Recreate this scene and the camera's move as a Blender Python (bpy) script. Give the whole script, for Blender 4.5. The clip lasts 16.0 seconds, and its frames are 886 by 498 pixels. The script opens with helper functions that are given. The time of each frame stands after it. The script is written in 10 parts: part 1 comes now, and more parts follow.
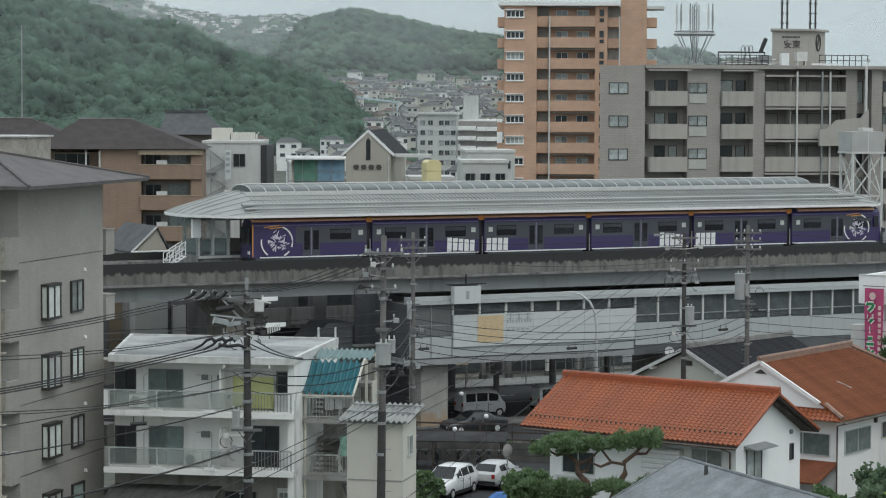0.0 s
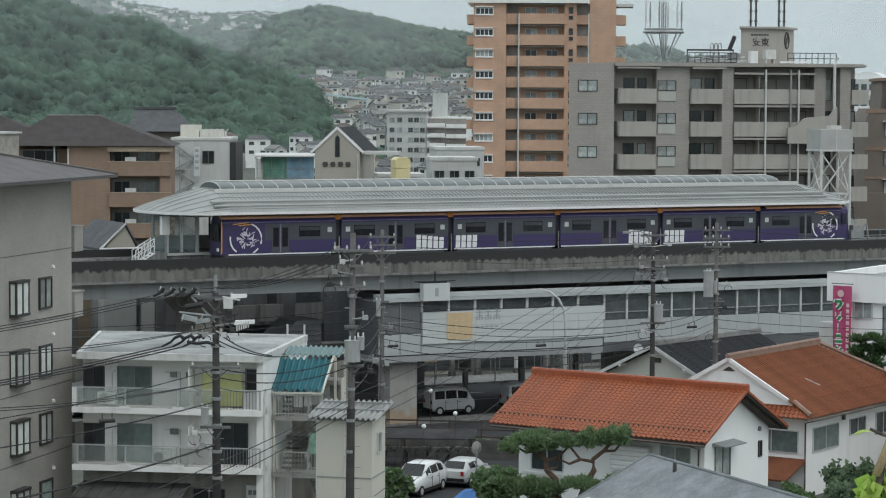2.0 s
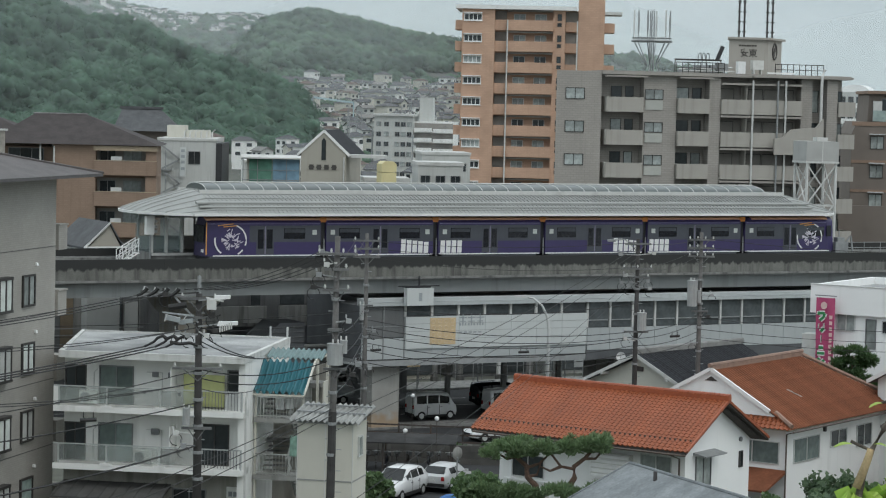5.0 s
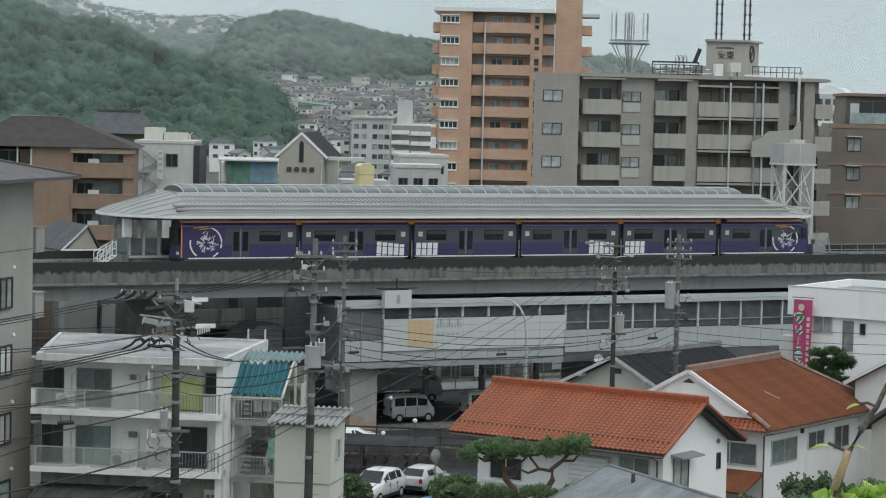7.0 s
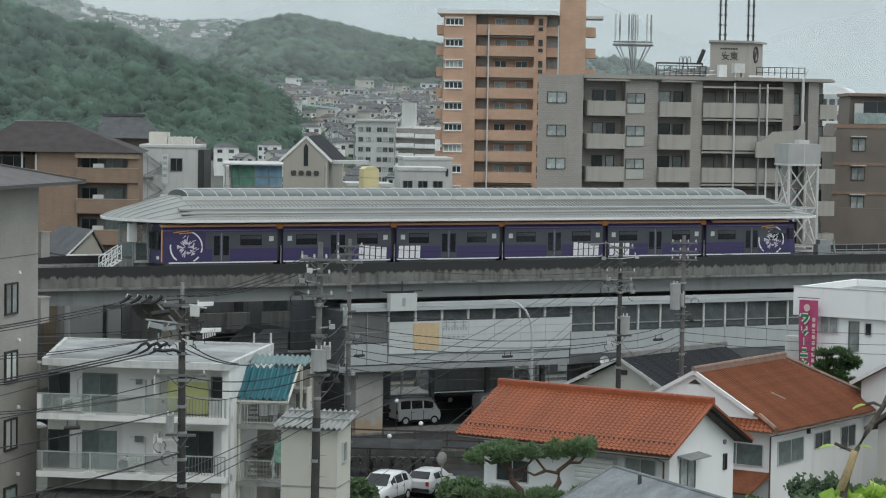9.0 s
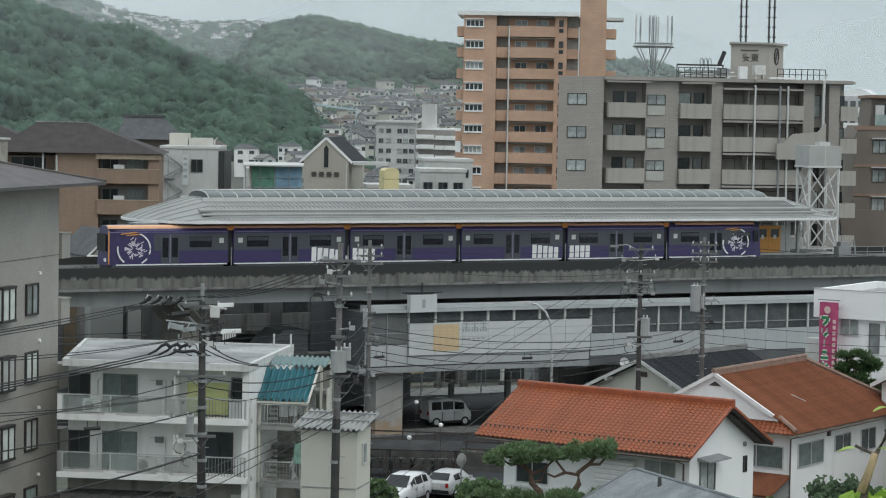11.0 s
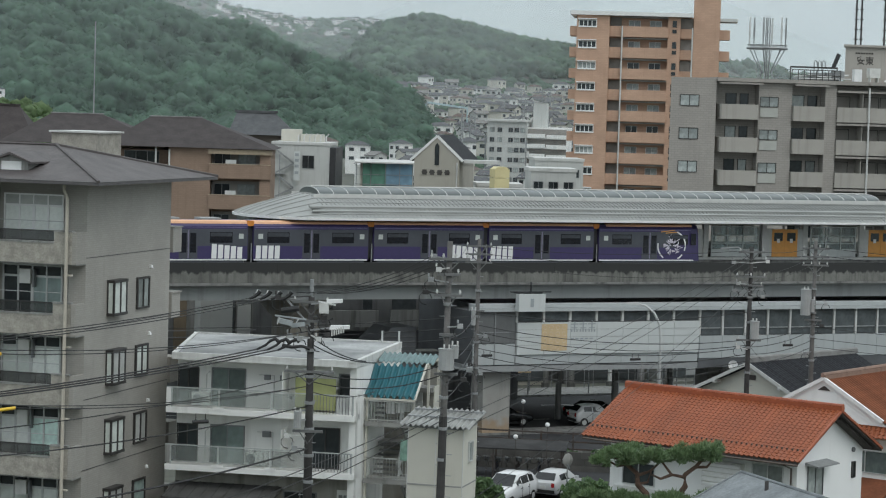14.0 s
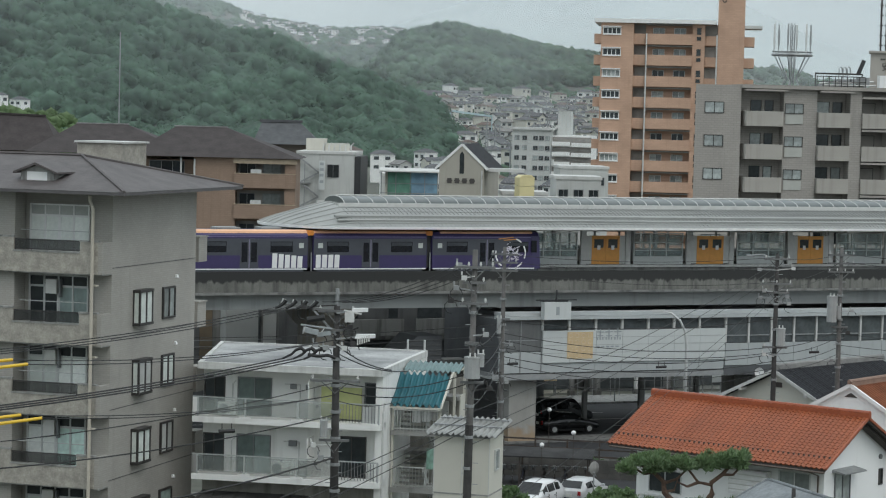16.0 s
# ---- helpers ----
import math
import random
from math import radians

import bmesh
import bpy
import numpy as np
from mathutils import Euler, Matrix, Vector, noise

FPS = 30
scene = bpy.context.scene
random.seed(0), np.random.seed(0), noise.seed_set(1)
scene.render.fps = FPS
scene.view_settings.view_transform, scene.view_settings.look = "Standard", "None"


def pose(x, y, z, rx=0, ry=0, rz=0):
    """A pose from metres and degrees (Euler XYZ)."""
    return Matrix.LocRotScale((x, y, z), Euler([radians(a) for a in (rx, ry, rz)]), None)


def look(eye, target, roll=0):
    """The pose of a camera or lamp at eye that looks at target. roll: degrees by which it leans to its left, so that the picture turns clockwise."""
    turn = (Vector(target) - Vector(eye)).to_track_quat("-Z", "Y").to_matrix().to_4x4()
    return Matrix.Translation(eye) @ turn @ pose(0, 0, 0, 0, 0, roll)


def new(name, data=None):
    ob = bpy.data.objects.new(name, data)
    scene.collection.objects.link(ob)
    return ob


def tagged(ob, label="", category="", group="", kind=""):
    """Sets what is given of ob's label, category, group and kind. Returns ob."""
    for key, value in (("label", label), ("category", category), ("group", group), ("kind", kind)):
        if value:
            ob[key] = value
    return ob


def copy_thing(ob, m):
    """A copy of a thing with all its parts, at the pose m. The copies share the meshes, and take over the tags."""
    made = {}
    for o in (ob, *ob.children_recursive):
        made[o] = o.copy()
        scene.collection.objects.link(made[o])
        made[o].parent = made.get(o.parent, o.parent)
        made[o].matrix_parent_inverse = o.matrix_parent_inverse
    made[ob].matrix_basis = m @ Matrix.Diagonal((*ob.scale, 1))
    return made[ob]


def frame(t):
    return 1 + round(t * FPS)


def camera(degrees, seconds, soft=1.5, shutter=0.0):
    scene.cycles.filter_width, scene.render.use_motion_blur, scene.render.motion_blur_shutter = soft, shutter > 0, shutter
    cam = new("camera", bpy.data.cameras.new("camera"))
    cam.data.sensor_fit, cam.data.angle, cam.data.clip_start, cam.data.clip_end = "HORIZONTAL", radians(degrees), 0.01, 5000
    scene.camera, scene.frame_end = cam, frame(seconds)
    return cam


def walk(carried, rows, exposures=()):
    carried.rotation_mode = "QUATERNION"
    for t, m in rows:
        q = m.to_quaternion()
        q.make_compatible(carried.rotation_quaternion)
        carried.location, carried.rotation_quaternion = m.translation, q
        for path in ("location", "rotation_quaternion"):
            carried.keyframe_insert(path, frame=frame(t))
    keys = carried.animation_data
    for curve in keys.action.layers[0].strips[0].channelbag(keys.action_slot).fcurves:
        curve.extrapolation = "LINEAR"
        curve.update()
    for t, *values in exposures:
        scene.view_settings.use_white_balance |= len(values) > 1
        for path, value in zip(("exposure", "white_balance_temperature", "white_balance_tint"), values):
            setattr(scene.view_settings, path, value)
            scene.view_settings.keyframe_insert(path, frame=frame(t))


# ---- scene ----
# ---- camera: held by hand at a high window, it only turns ----
EYE = 21.6
cam = camera(20.666, 16.0, soft=1.12)
walk(cam, [
    (0, pose(0, 0, EYE, 86.562, -0.209, 0.751)),
    (0.5, pose(0, 0, EYE, 86.507, -0.132, 0.250)),
    (1, pose(0, 0, EYE, 86.482, -0.217, 0.197)),
    (1.5, pose(0, 0, EYE, 86.473, -0.297, 0.009)),
    (2, pose(0, 0, EYE, 86.500, -0.295, 0.027)),
    (2.5, pose(0, 0, EYE, 86.647, -0.206, 0.017)),
    (3, pose(0, 0, EYE, 86.743, -0.091, -0.039)),
    (3.5, pose(0, 0, EYE, 86.726, -0.200, 0.011)),
    (4, pose(0, 0, EYE, 86.616, -1.062, 0.007)),
    (6.5, pose(0, 0, EYE, 86.659, -1.327, -0.579)),
    (7, pose(0, 0, EYE, 86.688, -1.320, -0.799)),
    (7.5, pose(0, 0, EYE, 86.685, -1.330, -0.825)),
    (8, pose(0, 0, EYE, 86.714, -1.069, -0.843)),
    (10.5, pose(0, 0, EYE, 86.765, -1.015, -0.461)),
    (11, pose(0, 0, EYE, 86.774, -1.019, -0.223)),
    (11.5, pose(0, 0, EYE, 86.692, -1.124, 0.145)),
    (12, pose(0, 0, EYE, 86.597, -1.398, 0.508)),
    (12.5, pose(0, 0, EYE, 86.527, -1.586, 1.408)),
    (13, pose(0, 0, EYE, 86.543, -1.991, 2.205)),
    (13.5, pose(0, 0, EYE, 86.660, -1.779, 2.431)),
    (14, pose(0, 0, EYE, 86.682, -1.742, 2.401)),
    (14.5, pose(0, 0, EYE, 86.744, -1.617, 2.563)),
    (15, pose(0, 0, EYE, 86.811, -1.487, 2.730)),
    (15.5, pose(0, 0, EYE, 86.849, -1.442, 2.726)),
    (16, pose(0, 0, EYE, 86.866, -1.446, 2.981)),
], exposures=((0.0, 0.0), (16.0, 0.0)))

# ---- overcast daylight ----
world = bpy.data.worlds.new("overcast")
scene.world = world
world.use_nodes = True
wn, wl = world.node_tree.nodes, world.node_tree.links
wn.clear()
w_out, w_bg = wn.new("ShaderNodeOutputWorld"), wn.new("ShaderNodeBackground")
w_sky = wn.new("ShaderNodeTexSky")
w_sky.sky_type, w_sky.sun_disc = "NISHITA", False
w_sky.sun_elevation, w_sky.sun_rotation = radians(48), radians(150)
w_sky.air_density, w_sky.dust_density = 1.0, 4.0
w_co, w_sep = wn.new("ShaderNodeTexCoord"), wn.new("ShaderNodeSeparateXYZ")
w_ramp = wn.new("ShaderNodeValToRGB")      # cloud layer: brighter towards the zenith
w_ramp.color_ramp.elements[0].position, w_ramp.color_ramp.elements[0].color = 0.0, (4.5, 5.25, 5.5, 1)
w_ramp.color_ramp.elements[1].position, w_ramp.color_ramp.elements[1].color = 0.75, (9.3, 10.1, 10.5, 1)
w_noise, w_cloud = wn.new("ShaderNodeTexNoise"), wn.new("ShaderNodeMix")
w_map = wn.new("ShaderNodeMapping")
w_map.inputs["Scale"].default_value = (2.0, 2.0, 9.0)
w_noise.inputs["Scale"].default_value, w_noise.inputs["Detail"].default_value = 2.2, 5
w_cloud.data_type, w_cloud.blend_type = "RGBA", "MULTIPLY"
w_shade = wn.new("ShaderNodeValToRGB")
w_shade.color_ramp.elements[0].position, w_shade.color_ramp.elements[0].color = 0.3, (0.80, 0.84, 0.87, 1)
w_shade.color_ramp.elements[1].position, w_shade.color_ramp.elements[1].color = 0.62, (1.1, 1.1, 1.1, 1)
w_mix = wn.new("ShaderNodeMix")
w_mix.data_type = "RGBA"
w_mix.inputs["Factor"].default_value = 0.9
wl.new(w_co.outputs["Generated"], w_sep.inputs[0])
wl.new(w_co.outputs["Generated"], w_map.inputs[0])
wl.new(w_map.outputs[0], w_noise.inputs["Vector"])
wl.new(w_sep.outputs[2], w_ramp.inputs[0])
wl.new(w_noise.outputs[0], w_shade.inputs[0])
w_cloud.inputs["Factor"].default_value = 1.0
wl.new(w_ramp.outputs[0], w_cloud.inputs["A"])
wl.new(w_shade.outputs[0], w_cloud.inputs["B"])
wl.new(w_sky.outputs[0], w_mix.inputs["A"])
wl.new(w_cloud.outputs["Result"], w_mix.inputs["B"])
wl.new(w_mix.outputs["Result"], w_bg.inputs[0])
wl.new(w_bg.outputs[0], w_out.inputs[0])
w_bg.inputs[1].default_value = 0.124
sun = new("sun", bpy.data.lights.new("sun", "SUN"))
sun.data.energy, sun.data.angle, sun.data.color = 0.5, radians(25), (1.0, 0.97, 0.93)
sun.matrix_world = look((0, 0, 60), (0 + math.sin(radians(150)) * -40, 60 + math.cos(radians(150)) * -40 - 60, 10))

# ---- tools ----
class Geo:
    """Collects faces, with material slots, for one mesh."""

    def __init__(self):
        self.v, self.f, self.s, self.slot = [], [], [], 0

    def face(self, *pts):
        n = len(self.v)
        self.v += [tuple(p) for p in pts]
        self.f.append(tuple(range(n, n + len(pts))))
        self.s.append(self.slot)
        return self

    def hull(self, pts, faces):
        n = len(self.v)
        self.v += [tuple(p) for p in pts]
        self.f += [tuple(n + i for i in q) for q in faces]
        self.s += [self.slot] * len(faces)
        return self

    def box(self, x0, x1, y0, y1, z0, z1):
        return self.hull([(x, y, z) for z in (z0, z1) for x, y in ((x0, y0), (x1, y0), (x1, y1), (x0, y1))],
                         [(3, 2, 1, 0), (4, 5, 6, 7), (0, 1, 5, 4), (1, 2, 6, 5), (2, 3, 7, 6), (3, 0, 4, 7)])

    def beam(self, p, q, w, h=None):
        """A square bar from p to q."""
        p, q, h = Vector(p), Vector(q), h or w
        d = (q - p).normalized()
        side = d.cross(Vector((0, 0, 1)))
        side = side.normalized() if side.length > 1e-4 else Vector((1, 0, 0))
        up = side.cross(d)
        c = [side * (a * w / 2) + up * (b * h / 2) for a, b in ((-1, -1), (1, -1), (1, 1), (-1, 1))]
        return self.hull([p + k for k in c] + [q + k for k in c],
                         [(3, 2, 1, 0), (4, 5, 6, 7), (0, 1, 5, 4), (1, 2, 6, 5), (2, 3, 7, 6), (3, 0, 4, 7)])

    def tube(self, pts, r, n=6, r2=None):
        """A round bar along points; r2: the radius at its end."""
        pts = [Vector(p) for p in pts]
        r2 = r if r2 is None else r2
        base, m = len(self.v), len(pts)
        for i, p in enumerate(pts):
            d = (pts[min(i + 1, m - 1)] - pts[max(i - 1, 0)]).normalized()
            side = d.cross(Vector((0, 0, 1)) if abs(d.z) < 0.9 else Vector((1, 0, 0))).normalized()
            up = side.cross(d)
            rad = r + (r2 - r) * i / max(m - 1, 1)
            for k in range(n):
                a = 2 * math.pi * k / n
                self.v.append(tuple(p + side * (rad * math.cos(a)) + up * (rad * math.sin(a))))
        for i in range(m - 1):
            for k in range(n):
                a, b = base + i * n + k, base + i * n + (k + 1) % n
                self.f.append((a, b, b + n, a + n))
                self.s.append(self.slot)
        self.f += [tuple(base + k for k in range(n))[::-1], tuple(base + (m - 1) * n + k for k in range(n))]
        self.s += [self.slot] * 2
        return self

    def prism(self, pts, axis, a, b):
        """A flat outline, pushed along an axis from a to b. axis x: pts are (y, z); y: (x, z); z: (x, y)."""
        put = {"x": lambda p, k: (k, p[0], p[1]), "y": lambda p, k: (p[0], k, p[1]), "z": lambda p, k: (p[0], p[1], k)}[axis]
        n = len(pts)
        return self.hull([put(p, a) for p in pts] + [put(p, b) for p in pts],
                         [tuple(range(n))[::-1], tuple(range(n, 2 * n))] + [(i, (i + 1) % n, n + (i + 1) % n, n + i) for i in range(n)])

    def sheet(self, rows):
        """A surface through rows of points."""
        base, n = len(self.v), len(rows[0])
        for r in rows:
            self.v += [tuple(p) for p in r]
        for i in range(len(rows) - 1):
            for k in range(n - 1):
                a = base + i * n + k
                self.f.append((a, a + 1, a + n + 1, a + n))
                self.s.append(self.slot)
        return self

    def mesh(self, name, mats, smooth=False):
        me = bpy.data.meshes.new(name)
        me.from_pydata(self.v, [], self.f)
        for m in (mats if isinstance(mats, (list, tuple)) else [mats]):
            me.materials.append(m)
        me.polygons.foreach_set("material_index", self.s)
        bm = bmesh.new()
        bm.from_mesh(me)
        bmesh.ops.recalc_face_normals(bm, faces=bm.faces)
        bm.to_mesh(me)
        bm.free()
        me.polygons.foreach_set("use_smooth", [smooth] * len(me.polygons))
        me.update()
        return me


def thing(name, m, label, category, group="", kind=""):
    ob = new(name)
    ob.empty_display_size = 0.2
    ob.matrix_basis = m
    return tagged(ob, label, category, group, kind)


def part(name, geo, material, parent, label="", at=(0, 0, 0), turn=0.0, smooth=False, kind=""):
    """One mesh object under a thing or a part; geo: a Geo, or a mesh to be shared."""
    me = geo.mesh(name, material, smooth) if isinstance(geo, Geo) else geo
    ob = new(name, me)
    ob.parent = parent
    ob.matrix_basis = pose(*at, 0, 0, turn)
    return tagged(ob, label, kind=kind)


def solo(name, geo, material, m, label, category, group="", kind="", smooth=False):
    """A thing that is a single mesh."""
    ob = new(name, geo.mesh(name, material, smooth) if isinstance(geo, Geo) else geo)
    ob.matrix_basis = m
    return tagged(ob, label, category, group, kind)


def lettering(name, body, size, material, parent, at, depth=0.02, label=""):
    """Upright writing in the built-in font, facing -y, from its lower left corner."""
    c = bpy.data.curves.new(name, "FONT")
    c.body, c.size, c.extrude, c.offset = body, size, depth / 2, 0.016 * size
    c.materials.append(material)
    tmp = new(name, c)
    bpy.context.view_layer.update()
    me = bpy.data.meshes.new_from_object(tmp.evaluated_get(bpy.context.evaluated_depsgraph_get()))
    bpy.data.objects.remove(tmp)
    ob = new(name, me)
    ob.parent = parent
    ob.matrix_basis = pose(*at, 90, 0, 0)
    return tagged(ob, label)


def smoothstep(a, b, x):
    k = min(max((x - a) / (b - a), 0.0), 1.0)
    return k * k * (3 - 2 * k)


def table(x, pairs):
    """A value between the pairs (x, value), eased."""
    if x <= pairs[0][0]:
        return pairs[0][1]
    for (a, u), (b, w) in zip(pairs, pairs[1:]):
        if x <= b:
            return u + (w - u) * (x - a) / (b - a)
    return pairs[-1][1]


# ---- materials ----
def surf(name, col, rough=0.8, metal=0.0, spread=0.12, scale=3.0, fine=40.0, bump=0.15, stain=0.0, stain_col=(0.03, 0.03, 0.028),
         stain_scale=0.8, streak=False, each=0.0, spec=0.5, bump_scale=None, tile=None):
    """A procedural surface: blotches and grain over a base colour, stains (or run-down streaks), fine relief; each: how far pieces differ."""
    m = bpy.data.materials.new(name)
    m.use_nodes = True
    n, l = m.node_tree.nodes, m.node_tree.links
    b = n["Principled BSDF"]
    b.inputs["Roughness"].default_value, b.inputs["Metallic"].default_value = rough, metal
    b.inputs["Specular IOR Level"].default_value = spec
    co = n.new("ShaderNodeTexCoord")

    def noise_node(s, detail, squash=None):
        t = n.new("ShaderNodeTexNoise")
        t.inputs["Scale"].default_value, t.inputs["Detail"].default_value = s, detail
        if squash:
            mp = n.new("ShaderNodeMapping")
            mp.inputs["Scale"].default_value = squash
            l.new(co.outputs["Object"], mp.inputs[0])
            l.new(mp.outputs[0], t.inputs["Vector"])
        else:
            l.new(co.outputs["Object"], t.inputs["Vector"])
        return t.outputs[0]

    def ramp(src, a, ca, z, cz):
        r = n.new("ShaderNodeValToRGB")
        r.color_ramp.elements[0].position, r.color_ramp.elements[0].color = a, (*ca, 1)
        r.color_ramp.elements[1].position, r.color_ramp.elements[1].color = z, (*cz, 1)
        l.new(src, r.inputs[0])
        return r.outputs[0]

    def mix(kind, fac, a, c):
        x = n.new("ShaderNodeMix")
        x.data_type, x.blend_type = "RGBA", kind
        if isinstance(fac, float):
            x.inputs["Factor"].default_value = fac
        else:
            l.new(fac, x.inputs["Factor"])
        l.new(a, x.inputs["A"])
        if isinstance(c, tuple):
            x.inputs["B"].default_value = (*c, 1)
        else:
            l.new(c, x.inputs["B"])
        return x.outputs["Result"]

    lo, hi = tuple(c * (1 - spread) for c in col), tuple(min(c * (1 + spread), 1) for c in col)
    out = ramp(noise_node(scale, 6), 0.3, lo, 0.7, hi)
    g = ramp(noise_node(fine, 3), 0.25, (1 - spread * 0.8,) * 3, 0.75, (1 + spread * 0.8,) * 3)
    out = mix("MULTIPLY", 1.0, out, g)
    if stain > 0:
        s = noise_node(stain_scale, 7, (3.0, 3.0, 0.25) if streak else None)
        f = ramp(s, 0.62 - stain * 0.25, (0, 0, 0), 0.80 - stain * 0.12, (min(stain * 1.2, 1),) * 3)
        out = mix("MIX", f, out, stain_col)
    if tile:                  # small glazed wall tiles: length, height, how dark the joints are
        sep, cx, add, bk = n.new("ShaderNodeSeparateXYZ"), n.new("ShaderNodeCombineXYZ"), n.new("ShaderNodeMath"), n.new("ShaderNodeTexBrick")
        l.new(co.outputs["Object"], sep.inputs[0])
        l.new(sep.outputs[0], add.inputs[0])
        l.new(sep.outputs[1], add.inputs[1])
        l.new(add.outputs[0], cx.inputs[0])
        l.new(sep.outputs[2], cx.inputs[1])
        l.new(cx.outputs[0], bk.inputs["Vector"])
        bk.inputs["Scale"].default_value = 1.0
        bk.inputs["Brick Width"].default_value, bk.inputs["Row Height"].default_value = tile[0], tile[1]
        bk.inputs["Mortar Size"].default_value = tile[1] * 0.12
        bk.inputs["Color1"].default_value, bk.inputs["Color2"].default_value = (1.04, 1.04, 1.04, 1), (0.96, 0.96, 0.96, 1)
        bk.inputs["Mortar"].default_value = (tile[2], tile[2], tile[2], 1)
        out = mix("MULTIPLY", 1.0, out, bk.outputs[0])
    if each > 0:
        info = n.new("ShaderNodeObjectInfo")
        r = ramp(info.outputs["Random"], 0.0, (1 - each,) * 3, 1.0, (1 + each,) * 3)
        out = mix("MULTIPLY", 1.0, out, r)
    l.new(out, b.inputs["Base Color"])
    if bump > 0:
        bp = n.new("ShaderNodeBump")
        bp.inputs["Strength"].default_value, bp.inputs["Distance"].default_value = bump, 0.05
        l.new(noise_node(bump_scale or fine * 0.5, 5), bp.inputs["Height"])
        l.new(bp.outputs[0], b.inputs["Normal"])
    return m


def glaze(name, col, rough=0.06):
    """Window glass before a dark or curtained room."""
    m = surf(name, col, rough, spread=0.25, scale=0.9, fine=3.0, bump=0.0, each=0.35)
    m.node_tree.nodes["Principled BSDF"].inputs["IOR"].default_value = 1.5
    return m


CONCRETE = surf("concrete", (0.30, 0.30, 0.285), 0.9, spread=0.14, scale=0.5, stain=0.55, stain_scale=0.9, streak=True)
CONCRETE_DARK = surf("weathered_concrete", (0.21, 0.21, 0.20), 0.95, spread=0.2, scale=0.8, stain=0.6, stain_scale=0.7, streak=True)
GIRDER = surf("painted_girder", (0.30, 0.312, 0.305), 0.6, spread=0.08, scale=0.3, stain=0.4, stain_scale=0.6, streak=True, stain_col=(0.12, 0.12, 0.11))
ROOF_METAL = surf("canopy_metal", (0.305, 0.312, 0.298), 0.55, metal=0.25, spread=0.1, scale=0.35, stain=0.3, stain_col=(0.2, 0.21, 0.2), bump=0.03)
TRIM = surf("pale_trim", (0.55, 0.55, 0.53), 0.6, spread=0.06, stain=0.3, stain_col=(0.25, 0.25, 0.23))
DARK = surf("dark_metal", (0.03, 0.031, 0.033), 0.6, spread=0.2, bump=0.02)
GREY_METAL = surf("grey_metal", (0.30, 0.31, 0.31), 0.5, metal=0.3, spread=0.12, stain=0.35)
PURPLE = surf("purple_paint", (0.047, 0.036, 0.112), 0.35, spread=0.06, bump=0.0)
SLATE = surf("dark_grey_paint", (0.068, 0.074, 0.088), 0.35, spread=0.06, bump=0.0)
WHITE = surf("white_paint", (0.78, 0.78, 0.77), 0.5, spread=0.04, bump=0.0, stain=0.1)
ORANGE = surf("orange_paint", (0.62, 0.22, 0.035), 0.45, spread=0.08, bump=0.0)
AMBER = surf("amber_door_paint", (0.74, 0.34, 0.075), 0.45, spread=0.06, bump=0.0)
PANEL = surf("pale_panel", (0.42, 0.445, 0.445), 0.45, spread=0.05, scale=0.4, stain=0.25, streak=True, stain_col=(0.25, 0.26, 0.25), bump=0.02)
WALL_WHITE = surf("white_render", (0.80, 0.80, 0.775), 0.9, spread=0.05, scale=0.4, stain=0.3, streak=True, stain_col=(0.38, 0.37, 0.34), stain_scale=0.7, bump=0.08)
WALL_CREAM = surf("cream_render", (0.56, 0.545, 0.48), 0.9, spread=0.06, scale=0.5, stain=0.25, streak=True, stain_col=(0.33, 0.31, 0.26), bump=0.1)
WALL_GREY = surf("grey_tile_wall", (0.345, 0.330, 0.300), 0.85, spread=0.08, scale=0.5, fine=30, stain=0.22, streak=True, stain_col=(0.2, 0.19, 0.17), bump=0.06, tile=(0.24, 0.09, 0.9))
WALL_STONE = surf("split_stone_wall", (0.335, 0.315, 0.275), 0.9, spread=0.22, scale=2.6, fine=14, bump=0.5, bump_scale=4)
WALL_TAUPE = surf("taupe_wall", (0.335, 0.313, 0.285), 0.9, tile=(0.5, 0.2, 0.88), spread=0.06, scale=0.3, stain=0.3, streak=True, stain_col=(0.22, 0.21, 0.19), bump=0.08)
WALL_BRICK = surf("orange_brick_tile", (0.50, 0.325, 0.232), 0.85, spread=0.1, scale=0.4, fine=20, stain=0.25, streak=True, stain_col=(0.37, 0.225, 0.15), bump=0.1, tile=(0.6, 0.24, 0.93))
WALL_BROWN = surf("brown_tile_wall", (0.265, 0.186, 0.138), 0.85, spread=0.12, scale=0.4, fine=20, stain=0.3, streak=True, stain_col=(0.17, 0.115, 0.08), bump=0.1, tile=(0.45, 0.18, 0.93))
WALL_UMBER = surf("umber_tile_wall", (0.185, 0.158, 0.137), 0.85, spread=0.1, scale=0.4, fine=20, bump=0.1)
ROOF_SLATE = surf("dark_slate_roof", (0.080, 0.069, 0.067), 0.62, spread=0.25, scale=1.2, fine=9, stain=0.3, stain_col=(0.12, 0.108, 0.104), bump=0.3, bump_scale=6, spec=0.55)
ROOF_DARK = surf("dark_tile_roof", (0.040, 0.042, 0.046), 0.9, spread=0.3, scale=2.0, fine=8, bump=0.4, bump_scale=5, spec=0.15)
GLASS = glaze("dark_glass", (0.035, 0.042, 0.045))
GLASS_PALE = glaze("curtained_glass", (0.30, 0.33, 0.32), 0.12)
EARTH = surf("ground_cover", (0.10, 0.105, 0.085), 0.95, spread=0.35, scale=0.05, fine=0.6, bump=0.3)
